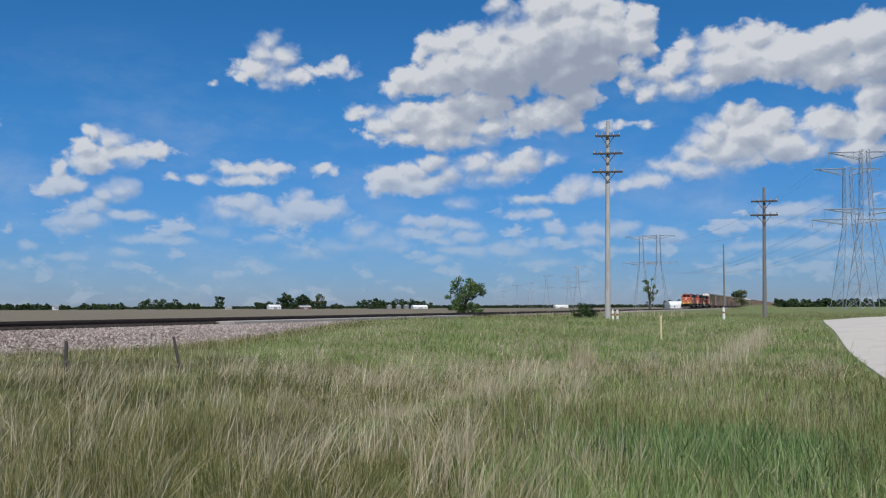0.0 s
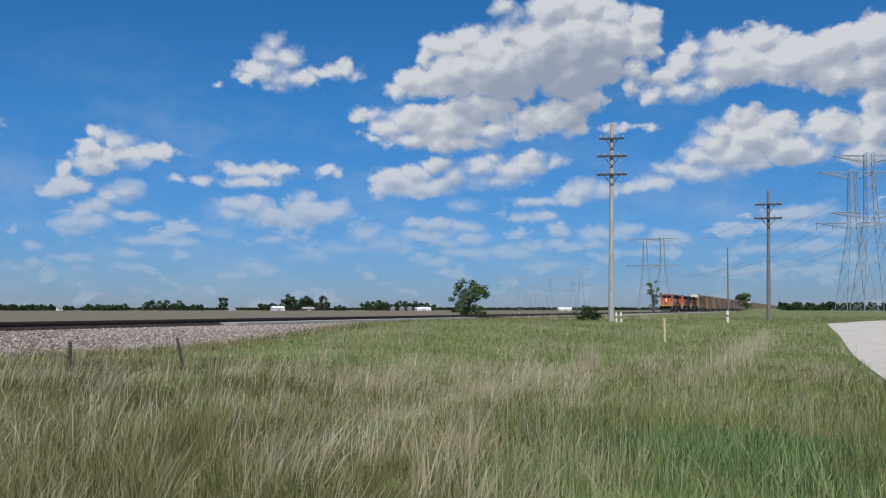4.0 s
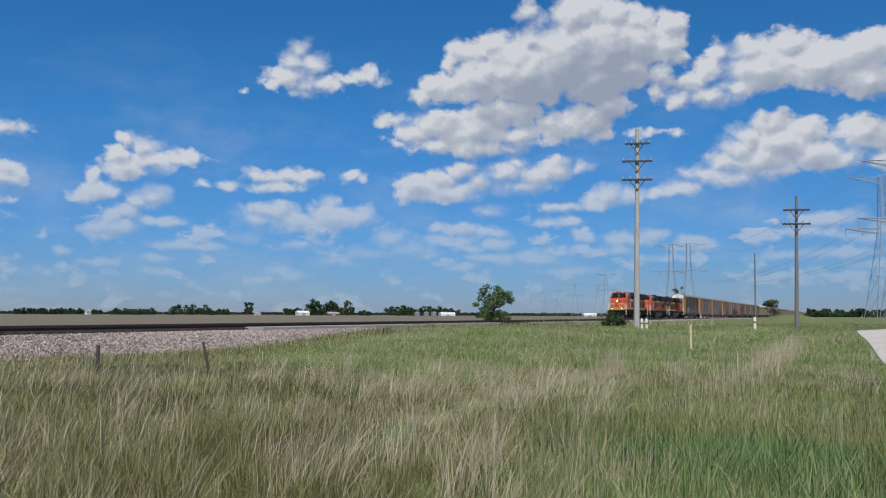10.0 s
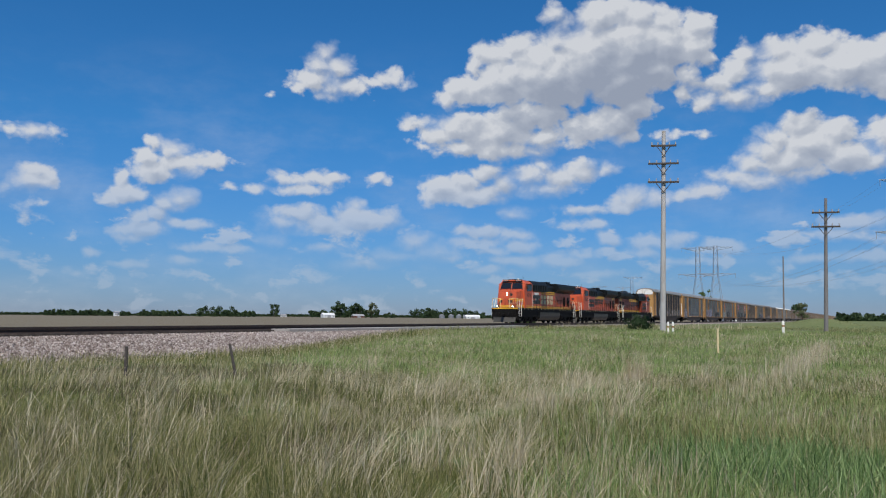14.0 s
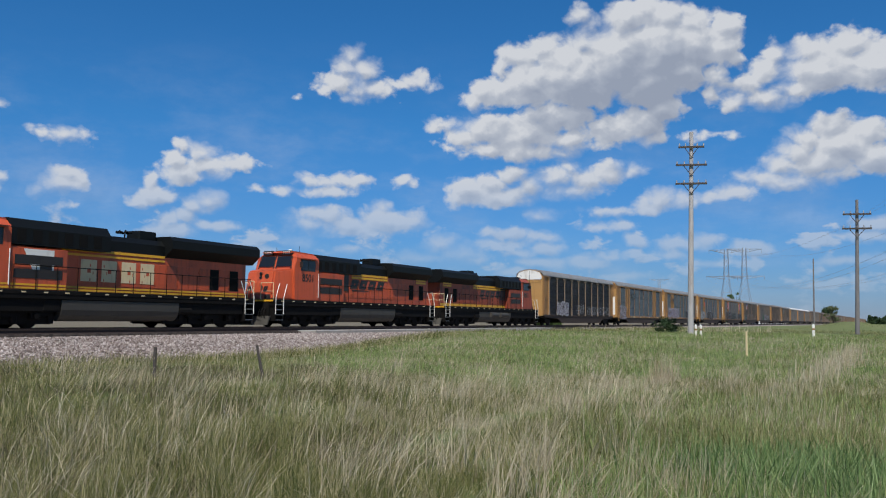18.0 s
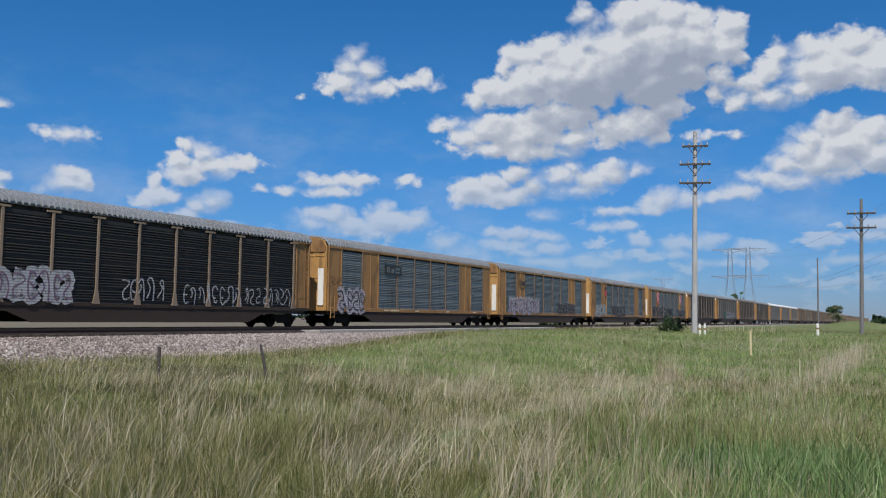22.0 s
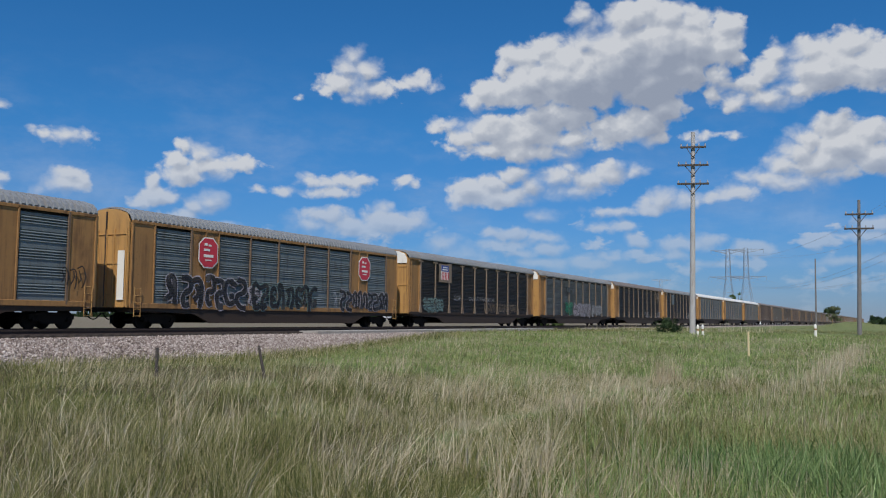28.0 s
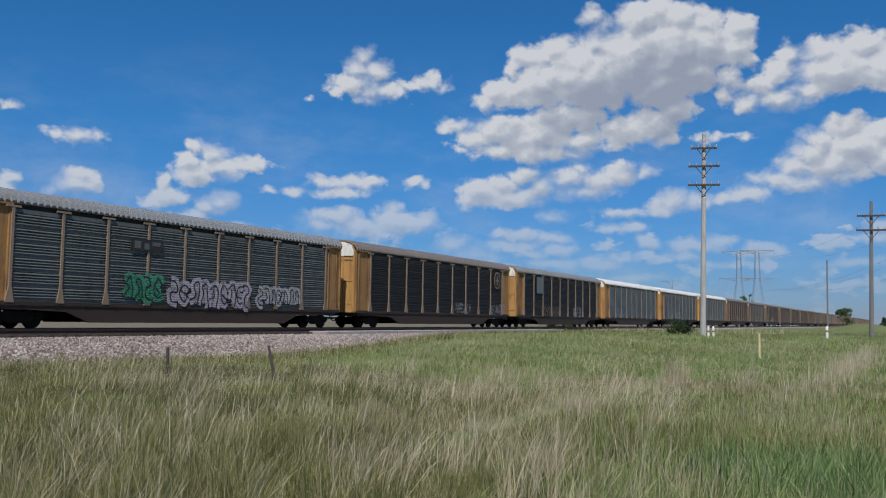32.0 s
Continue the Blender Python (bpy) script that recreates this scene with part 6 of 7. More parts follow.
def leaf_material(name, stops, patch=0.25, gloss=0.55, through=0.35):
    m, n, b = material(name, gloss)
    n.feed(b, {"Specular IOR Level": 0.15})
    geo = n.add("ShaderNodeNewGeometry")
    v = n.math("ADD", n.math("MULTIPLY", geo.outputs["Random Per Island"], 0.42), n.math("ADD", n.math("MULTIPLY", n.noise(geo.outputs["Position"], patch, 3.0, 0.6), 0.26), n.math("MULTIPLY", n.noise(geo.outputs["Position"], 2.6, 3.0, 0.6), 0.32)))
    col = n.ramp(v, stops)
    n.feed(b, {"Base Color": col})
    tr = n.add("ShaderNodeBsdfTranslucent", {0: col})
    mix = n.add("ShaderNodeMixShader", {0: through, 1: b.outputs[0], 2: tr.outputs[0]})
    out = n.tree.nodes["Material Output"]
    n.feed(out, {0: mix.outputs[0]})
    return m


GRASS_GREEN = leaf_material("green_blades", ((0.27, (0.040, 0.056, 0.014)), (0.42, (0.125, 0.142, 0.043)), (0.58, (0.25, 0.243, 0.093)), (0.73, (0.54, 0.47, 0.28))), 0.30)
GRASS_LUSH = leaf_material("lush_blades", ((0.27, (0.075, 0.135, 0.036)), (0.48, (0.225, 0.31, 0.100)), (0.73, (0.45, 0.50, 0.22))), 0.3)
GRASS_DRY = leaf_material("dry_stalks", ((0.2, (0.30, 0.24, 0.15)), (0.5, (0.52, 0.44, 0.30)), (0.8, (0.78, 0.70, 0.54))))
WEED_DARK = leaf_material("dark_weed_leaves", ((0.27, (0.045, 0.095, 0.026)), (0.48, (0.155, 0.245, 0.085)), (0.73, (0.36, 0.46, 0.21))), 0.6)


def patchiness(x, y, scale, seed):
    """Smooth random pattern between 0 and 1 from a few waves."""
    r = np.random.default_rng(seed)
    v = np.zeros_like(x)
    for _ in range(7):
        a, f, p = r.uniform(0, 6.28), r.uniform(0.5, 1.6) / scale, r.uniform(0, 6.28)
        v += np.sin((x * np.cos(a) + y * np.sin(a)) * f * 6.28 + p)
    return np.clip(0.5 + v / 7.0, 0, 1)


def in_fan(rng, n, r0, r1, a0=-31.0, a1=36.0):
    """Random places in a fan before the camera, thinning out with distance, off the road and the ballast."""
    r = r0 * (r1 / r0) ** rng.random(n)
    a = np.radians(a0 + (a1 - a0) * rng.random(n))
    x, y = r * np.sin(a), r * np.cos(a)
    off = x * ACROSS.x + y * ACROSS.y - TRACK_D
    road = np.interp(y, [0, 12, 15.4, 18.2, 21.4, 26.6, 36.1, 46.4, 55, 62, 70, 76, 84], [9.0, 9.2, 10.0, 11.2, 12.8, 15.4, 20.2, 25.4, 29.9, 35.6, 45.6, 59, 88])
    keep = (off < -8.5 + 0.5 * np.sin(x * 2.1)) & (x < road + 0.15 * np.sin(y * 3))
    return x[keep], y[keep]


RUT_Y, RUT_X = (8.0, 12.4, 14.3, 18.9, 24.0, 31.2, 40.8, 69.5), (-1.6, 0.2, 1.0, 3.1, 5.5, 9.1, 15.3, 31.5)      # an old wheel track through the grass


def lay_turf(rng, n):
    x, y = in_fan(rng, n, 5.0, 120.0, -30.5, 34.5)
    rut = np.exp(-((x - np.interp(y, RUT_Y, RUT_X)) / (0.32 + 0.014 * y)) ** 2) * smooth(8.5, 11, y)
    size = (1 - 0.45 * smooth(12, 30, np.hypot(x, y))) * (0.55 + 0.6 * patchiness(x, y, 5.0, 3)) * (0.35 + 1.35 * patchiness(x, y, 0.9, 29)) * (1 - 0.75 * rut)
    return x, y, size


def lay_lush(rng, n):
    x, y = in_fan(rng, n, 5.0, 90.0, -9, 34.5)
    az, far = np.degrees(np.arctan2(x, y)), np.hypot(x, y)
    strip = smooth(24, 30, far) * (1 - smooth(55, 75, far)) * smooth(-9, -4, az)
    verge = smooth(4, 16, az) * (1 - smooth(10, 26, far)) * 0.38
    keep = rng.random(len(x)) < np.maximum(strip * 2.6, verge) * (0.35 + patchiness(x, y, 8.0, 5)) * 1.2
    return x[keep], y[keep], (0.4 + 1.1 * patchiness(x[keep], y[keep], 0.8, 31)) * (1 - 0.35 * smooth(14, 30, far[keep]))


def tufts(rng, n, centres, spread):
    """Places gathered round tuft centres."""
    c = rng.integers(0, len(centres), n)
    return centres[c, 0] + rng.normal(0, 1, n) * spread * centres[c, 2], centres[c, 1] + rng.normal(0, 1, n) * spread * centres[c, 2]


def lay_dry(rng, n):
    """Dry stalks: loosely everywhere, and gathered in drifts."""
    cx, cy = in_fan(rng, 700, 4.0, 46.0)
    keep = patchiness(cx, cy, 7.0, 9) > 0.42
    cx, cy = cx[keep], cy[keep]
    c = np.stack([cx, cy, rng.uniform(0.5, 1.4, len(cx)) * np.maximum(0.4, np.hypot(cx, cy) / 18)], 1)
    x, y = tufts(rng, n, c, 0.6)
    x2, y2 = in_fan(rng, n // 2, 5.0, 60.0)
    x, y = np.concatenate([x, x2]), np.concatenate([y, y2])
    off = x * ACROSS.x + y * ACROSS.y - TRACK_D
    k = (off < -8.8) & (x < 10 + np.maximum(0, y - 14) * 0.5)
    return x[k], y[k], np.full(k.sum(), 1.0)


def drift(x0, y0, x1, y1, wide):
    """Placer of stalks in a band between two points."""
    def place(rng, n):
        f = rng.random(n)
        s = rng.normal(0, wide, n)
        dx, dy = x1 - x0, y1 - y0
        k = math.hypot(dx, dy) or 1.0
        return x0 + dx * f - dy / k * s, y0 + dy * f + dx / k * s + rng.normal(0, wide * 0.4, n), 0.75 + 0.4 * rng.random(n)
    return place


blades("green_grass", 640000, lay_turf, (0.06, 0.34), 0.0058, (0.42, 0.38, 0.1, 2.2), GRASS_GREEN, 1, "green and straw-coloured meadow grass", 0.6)
blades("lush_grass", 260000, lay_lush, (0.12, 0.38), 0.0070, (0.28, 0.3, 0.1, 1.9), GRASS_LUSH, 7, "fresh bright green grass along the bank", 0.6)
blades("dry_grass", 7000, lay_dry, (0.20, 0.60), 0.0046, (0.50, 0.40, 0.15, 1.5), GRASS_DRY, 2, "pale dry grass stalks leaning in the wind", 0.25)
blades("dry_grass", 170, drift(-1.3, 9.9, -0.3, 8.4, 0.5), (0.35, 0.85), 0.0055, (0.6, 0.35, 0.2, 0.6), GRASS_DRY, 31, "clump of pale dry stalks leaning over", 0.3)
blades("dry_grass", 80, drift(0.5, 7.3, 0.85, 7.6, 0.14), (0.5, 0.95), 0.0075, (0.22, 0.25, 0.4, 1.4), GRASS_DRY, 32, "upright tuft of tall dry stalks", 0.4)
blades("dry_grass", 420, drift(-0.8, 19.6, 1.2, 16.5, 0.75), (0.4, 0.85), 0.005, (0.45, 0.3, 0.2, 0.6), GRASS_DRY, 33, "drift of pale dry grass stalks", 0.3)
blades("dry_grass", 600, drift(4.8, 14.2, 9.5, 22.5, 0.40), (0.25, 0.6), 0.0045, (0.2, 0.2, 0.2, 1.2), GRASS_DRY, 39, "thin band of pale dry grass", 0.3)
blades("dry_grass", 1050, drift(9.2, 21.8, 17.5, 36.7, 0.34), (0.35, 0.75), 0.005, (0.15, 0.2, 0.2, 1.2), GRASS_DRY, 34, "long band of pale upright dry grass", 0.3)
blades("dry_grass", 330, drift(5.7, 23.3, 6.3, 23.5, 0.22), (0.4, 0.95), 0.005, (0.15, 0.15, 0.2, 0.9), GRASS_DRY, 35, "small clump of pale dry grass", 0.3)
blades("dry_grass", 120, drift(2.0, 8.2, 2.4, 8.6, 0.3), (0.3, 0.7), 0.005, (0.2, 0.15, 0.2, 0.9), GRASS_DRY, 36, "thin clump of pale dry grass", 0.3)
blades("dry_grass", 300, drift(-8.0, 21, -4.5, 17, 0.9), (0.4, 0.85), 0.005, (0.5, 0.3, 0.1, 0.6), GRASS_DRY, 37, "drift of pale dry grass stalks", 0.3)
blades("dry_grass", 300, drift(30, 78, 14, 84, 1.4), (0.3, 0.9), 0.006, (0.15, 0.15, 0.2, 0.9), GRASS_DRY, 38, "dry weeds along the railway bank", 0.3)
blades("leafy_weeds", 5200, drift(2.9, 8.2, 4.6, 9.3, 0.65), (0.16, 0.46), 0.015, (0.40, 0.3, 0.1, 2.2), WEED_DARK, 40, "dark green leafy weeds in a dense clump", 0.9)
blades("leafy_weeds", 6500, drift(2.6, 5.2, 5.6, 9.5, 1.1), (0.14, 0.42), 0.011, (0.3, 0.3, 0.1, 2.0), WEED_DARK, 41, "broad green blades among the grass", 0.9)
_a, _b = on_track(-14, -10.0), on_track(46, -10.0)
blades("bank_grass", 15000, drift(_a.x, _a.y, _b.x, _b.y, 0.75), (0.22, 0.52), 0.006, (0.35, 0.3, 0.1, 1.2), GRASS_GREEN, 51, "rough brownish grass along the foot of the bank", 0.4)
blades("bank_grass", 2500, drift(_a.x, _a.y, _b.x, _b.y, 0.8), (0.25, 0.65), 0.004, (0.35, 0.3, 0.1, 0.9), GRASS_DRY, 52, "dry stalks along the foot of the bank", 0.4)
_a, _b = on_track(30, -9.0), on_track(120, -8.3)
blades("bank_grass", 5000, drift(_a.x, _a.y, _b.x, _b.y, 0.5), (0.15, 0.45), 0.006, (0.3, 0.3, 0.1, 1.2), GRASS_GREEN, 53, "rough grass beside the railway line", 0.4)


# brownish seed heads in broad patches, darker than the turf
SEED_BROWN = leaf_material("brown_seed_heads", ((0.2, (0.060, 0.055, 0.030)), (0.5, (0.115, 0.092, 0.056)), (0.8, (0.20, 0.155, 0.11))), 0.4)


def lay_seed(rng, n):
    x, y = in_fan(rng, n, 3.4, 30.0, -31, 3)
    keep = rng.random(len(x)) < smooth(0.25, 0.55, patchiness(x, y, 5.0, 17)) * smooth(3, -9, np.degrees(np.arctan2(x, y)))
    return x[keep], y[keep], np.full(keep.sum(), 1.0)


def lay_tufts(rng, n):
    """Leaning tufts of tall stalks, gathered at scattered centres."""
    cx, cy = in_fan(rng, 110, 5.0, 30.0, -26, 14)
    c = np.stack([cx, cy, rng.uniform(0.6, 1.5, len(cx)) * np.maximum(0.5, np.hypot(cx, cy) / 14)], 1)
    c = np.concatenate([c, [[2.5, 17.9, 1.2], [1.05, 9.3, 0.8], [3.2, 13.4, 1.0], [4.1, 16.5, 1.0], [7.3, 21.7, 1.0]] * 4])
    x, y = tufts(rng, n, c, 0.15)
    return x, y, np.full(n, 1.0)


PALE_SEED = leaf_material("pale_seed_heads", ((0.25, (0.26, 0.225, 0.13)), (0.5, (0.45, 0.39, 0.26)), (0.75, (0.66, 0.57, 0.44))), 0.4)


def lay_pale(rng, n):
    x, y = in_fan(rng, n, 13.0, 60.0, -6, 30)
    keep = rng.random(len(x)) < smooth(0.35, 0.70, patchiness(x, y, 7.0, 23))
    return x[keep], y[keep], np.full(keep.sum(), 1.0)


blades("seed_grass", 120000, lay_pale, (0.08, 0.26), 0.0045, (0.3, 0.3, 0.1, 1.5), PALE_SEED, 63, "pale pinkish grass gone to seed", 0.4)
blades("seed_grass", 110000, lay_seed, (0.08, 0.26), 0.0048, (0.35, 0.35, 0.1, 1.5), SEED_BROWN, 61, "brownish grass gone to seed", 0.4)
blades("dry_grass", 3800, lay_tufts, (0.35, 0.90), 0.0054, (0.55, 0.35, 0.25, 1.1), GRASS_DRY, 62, "leaning tufts of tall pale dry stalks", 0.45)

# ---------------------------------------------------------------- stones of the ballast slope


def scatter_stones():
    m, n, b = material("ballast_stone", 0.9)
    geo = n.add("ShaderNodeNewGeometry")
    col = n.ramp(geo.outputs["Random Per Island"], ((0.0, (0.085, 0.06, 0.052)), (0.35, (0.20, 0.155, 0.138)), (0.7, (0.31, 0.26, 0.235)), (1.0, (0.50, 0.45, 0.42))))
    n.feed(b, {"Base Color": col})
    rng = np.random.default_rng(5)
    k = 60000
    s = rng.uniform(-12, 62, k)
    f = rng.random(k)
    off = -9.1 + 3.3 * f
    z = np.interp(off, [-9.6, -8.9, -7.6, -6.4, -3.0], [-0.3, 0.08, 0.50, 0.80, 0.84])
    r = rng.uniform(0.02, 0.06, k) * (0.8 + 0.5 * (1 - f))
    base = np.array([[1, 0, 0], [-1, 0, 0], [0, 1, 0], [0, -1, 0], [0, 0, 1], [0, 0, -1]], float)
    shape = base[None] * rng.uniform(0.55, 1.25, (k, 6, 1)) + rng.normal(0, 0.18, (k, 6, 3))
    a = rng.random(k) * 6.28
    ca, sa = np.cos(a)[:, None], np.sin(a)[:, None]
    sx, sy = shape[..., 0] * ca - shape[..., 1] * sa, shape[..., 0] * sa + shape[..., 1] * ca
    p = np.array(FOOT)[None] + s[:, None] * np.array(ALONG)[None] + off[:, None] * np.array(ACROSS)[None]
    verts = np.stack([p[:, 0:1] + sx * r[:, None], p[:, 1:2] + sy * r[:, None], z[:, None] + 0.01 + shape[..., 2] * r[:, None] * 0.8], -1).reshape(-1, 3)
    tri = np.array([[0, 2, 4], [2, 1, 4], [1, 3, 4], [3, 0, 4], [2, 0, 5], [1, 2, 5], [3, 1, 5], [0, 3, 5]])
    faces = (np.arange(k)[:, None, None] * 6 + tri[None]).reshape(-1, 3)
    tagged(from_arrays("ballast_stones", verts, faces, m), "loose pinkish grey ballast stones on the bank", "stones", kind="stuff")


scatter_stones()


def crossing_slabs():
    """Grey concrete panels beside the nearer track, with pale grit before them."""
    turn = math.atan2(ALONG.y, ALONG.x)
    me = mesh_of("slab", box(bm_new(), 0.02, 2.36, -0.6, 0.6, -0.22, 0.0, 0.02), CONCRETE)
    base = tagged(empty("crossing", Matrix.Translation(on_track(38, SIDING_OFF - 1.55, SIDING_Z - 0.12)) @ Matrix.Rotation(turn, 4, "Z")), "grey concrete slabs laid beside the nearer track", "track slab", kind="structure")
    for i in range(15):
        part("slab", me, None, base, at=(i * 2.4, 0, 0))


crossing_slabs()

# ---------------------------------------------------------------- posts and markers


def fence_post(az, d, top, r, lean, label):
    p = polar(az, d)
    ob = new("fence_post", mesh_of("fence_post", rod(bm_new(), (0, 0, -0.4), (0, 0, top - p.z), r * 1.1, r * 0.9, 10), WOOD_DARK))
    ob.matrix_world = Matrix.Translation(p) @ Matrix.Rotation(radians(lean), 4, "Y")
    return tagged(ob, label, "fence post", "old fence posts")


fence_post(-17.9, 23.5, 0.86, 0.045, 0.0, "short dark weathered wooden fence post in tall grass")
fence_post(-11.3, 24.5, 0.90, 0.04, -12.0, "leaning dark wooden fence post in tall grass")


def marker_post(az, d, low, top, r, label, cap=True):
    p = polar(az, d)
    ob = tagged(empty("marker_post", Matrix.Translation(p)), label, "marker post", "markers near the line")
    part("post", rod(bm_new(), (0, 0, -0.3), (0, 0, top - p.z), r, seg=8), WHITE_PAINT if cap else CREAM_PAINT, ob)
    if cap:
        part("cap", rod(bm_new(), (0, 0, top - p.z), (0, 0, top - p.z + 0.12), r * 1.15, r * 0.5, 8), WHITE_PAINT, ob)
        part("band", rod(bm_new(), (0, 0, top - p.z - 0.28), (0, 0, top - p.z - 0.16), r * 1.06, seg=8), TAN, ob)


marker_post(19.42, 38, 0.3, 1.27, 0.045, "slim pale yellow marker post in the grass", False)
marker_post(16.42, 60, 0.7, 1.34, 0.075, "short white marker post with a dark band")
marker_post(16.72, 60, 0.7, 1.34, 0.075, "short white marker post with a dark band")
marker_post(23.25, 62, 0.7, 1.45, 0.09, "white marker post with a pointed cap")

# ---------------------------------------------------------------- trees
LEAF_DARK = leaf_material("tree_leaves", ((0.2, (0.05, 0.085, 0.03)), (0.5, (0.095, 0.15, 0.052)), (0.8, (0.16, 0.22, 0.085))), 0.8, 0.5, 0.25)
LEAF_FAR = leaf_material("far_leaves", ((0.2, (0.020, 0.040, 0.018)), (0.5, (0.036, 0.062, 0.026)), (0.8, (0.060, 0.090, 0.040))), 0.05, 0.7, 0.15)
LEAF_PALE = leaf_material("pale_leaves", ((0.2, (0.07, 0.09, 0.04)), (0.5, (0.11, 0.13, 0.065)), (0.8, (0.16, 0.17, 0.10))), 0.1, 0.7, 0.2)


def leaf_cloud(rng, centres, radii, per, size):
    """Leaf quads in clumps: verts and faces."""
    n = len(centres) * per
    c = np.repeat(centres, per, 0)
    rr = np.repeat(radii, per, 0)
    d = rng.normal(0, 1, (n, 3))
    d /= np.linalg.norm(d, axis=1, keepdims=True)
    p = c + d * (rng.random((n, 1)) ** 0.45) * rr[:, None] * np.array([1, 1, 0.8])
    u = rng.normal(0, 1, (n, 3))
    u /= np.linalg.norm(u, axis=1, keepdims=True)
    w = np.cross(u, rng.normal(0, 1, (n, 3)))
    w /= np.linalg.norm(w, axis=1, keepdims=True)
    sz = size * rng.uniform(0.6, 1.3, (n, 1))
    verts = np.stack([p - u * sz, p + w * sz * 0.45, p + u * sz, p - w * sz * 0.45], 1).reshape(-1, 3)
    return verts, np.arange(n * 4).reshape(-1, 4)


def tree(az, d, h, w, seed, label, leaf=LEAF_DARK, clumps=26, per=110, size=0.16, trunk=0.25, base=None, sparse=1.0, low=0.3):
    """Tapered trunk with limbs and a crown of many leaves."""
    rng = np.random.default_rng(seed)
    p = polar(az, d, base)
    ob = tagged(empty("tree", Matrix.Translation(p)), label, "tree", "trees round the fields")
    tips = []
    t = bm_new()
    rod(t, (0, 0, -0.3), (0.05 * h * rng.normal(0, 0.3), 0, h * 0.55), 0.035 * h, 0.018 * h, 8)
    part("trunk", t, BARK, ob)
    cs, rs = [], []
    for i in range(clumps):
        a = rng.random() * 6.28
        v = low + (1 - low) * rng.random()
        prof = math.sin(math.pi * min(0.95, 0.12 + 0.75 * (v - low) / (1 - low))) ** 0.7
        q = w / 2 * prof * math.sqrt(rng.random()) * 0.92
        cs.append((q * math.cos(a), q * math.sin(a), h * v * 0.94))
        rs.append(w * rng.uniform(0.10, 0.2) * sparse)
    for c in cs[::2]:
        z0 = h * (0.2 + 0.3 * rng.random())
        part("limb", rod(bm_new(), (0, 0, min(z0, c[2] * 0.8)), c, 0.012 * h, 0.003 * h, 5), BARK, ob)
    verts, faces = leaf_cloud(rng, np.array(cs), np.array(rs), per, size)
    crown = from_arrays("crown", verts, faces, leaf)
    crown.parent = ob
    tagged(crown, kind="stuff")
    return ob


tree(6.9, 112, 5.6, 5.7, 1, "small leafy green tree beside the ploughed field", clumps=46, per=90, size=0.16, low=0.10, sparse=0.72)
tree(18.75, 236, 9.6, 5.3, 2, "sparse ragged tree with thin foliage", clumps=26, per=26, size=0.25, sparse=0.6, low=0.3)
tree(24.1, 620, 12.0, 12.5, 3, "dark round bushy tree beyond the train", LEAF_FAR, clumps=20, per=110, size=0.7, low=0.15, base=0.2)
tree(24.35, 260, 6.0, 4.5, 4, "pale thinly leaved tree beyond the train", LEAF_PALE, clumps=16, per=40, size=0.3, base=0.2)
tree(14.6, 72, 1.15, 2.2, 5, "low dark juniper bush beside the line", LEAF_FAR, clumps=26, per=90, size=0.07, low=0.05)
tree(-8.95, 1250, 19, 16, 6, "tall dark tree on the far horizon", LEAF_FAR, clumps=18, per=60, size=1.2, base=0.0)
tree(-4.75, 1250, 22, 24, 7, "broad dark farmyard tree on the horizon", LEAF_FAR, clumps=18, per=70, size=1.4, base=0.0)
tree(-3.7, 1250, 20, 24, 8, "broad dark farmyard tree on the horizon", LEAF_FAR, clumps=18, per=70, size=1.4, base=0.0)
tree(-2.7, 1280, 21, 20, 9, "pale spring-leaved tree on the horizon", LEAF_PALE, clumps=14, per=50, size=1.2, base=0.0)
tree(0.9, 1280, 16, 16, 10, "dark tree at the end of a far grove", LEAF_FAR, clumps=14, per=60, size=1.2, base=0.0)


def far_woods(name, spans, leaf, seed, label):
    """Woods along the horizon: spans of (az0, az1, distance, height)."""
    rng = np.random.default_rng(seed)
    cs, rs = [], []
    for a0, a1, d, h in spans:
        k = max(3, int((a1 - a0) * d * 0.0175 / (h * 0.30)))
        for i in range(k):
            a = radians(a0 + (a1 - a0) * (i + rng.random()) / k)
            hh = h * rng.uniform(0.55, 1.05)
            dd = d * rng.uniform(0.97, 1.05)
            for v in (0.25, 0.55, 0.82):
                cs.append((dd * math.sin(a) + rng.normal(0, h * 0.15), dd * math.cos(a), hh * v))
                rs.append(h * (0.42 - 0.2 * v) * rng.uniform(0.8, 1.3))
    verts, faces = leaf_cloud(rng, np.array(cs), np.array(rs), 60, 1.5)
    tagged(from_arrays(name, verts, faces, leaf), label, "woods", kind="stuff")


far_woods("far_woods", ((-22.5, -19.0, 1400, 9.5), (-19.0, -17.9, 1400, 7), (-17.2, -14.6, 1400, 10), (-13.8, -11.3, 1350, 15), (-11.4, -10.2, 1350, 9.5),
                        (-6.8, -5.6, 1300, 11), (-5.4, -2.2, 1300, 13), (-1.9, -1.2, 1300, 8), (0.0, 4.7, 1350, 14.5), (1.0, 3.5, 1400, 12), (19.6, 20.8, 900, 8.0)),
          LEAF_FAR, 20, "dark groves on the horizon beyond the field")
far_woods("far_woods", ((-34, 4.0, 2200, 6.5), (4.0, 20.0, 1900, 6.5), (26.3, 38.0, 900, 8.5), (-60, -34, 1700, 12), (38, 70, 1200, 10)), LEAF_FAR, 21, "long low line of distant woods on the horizon")


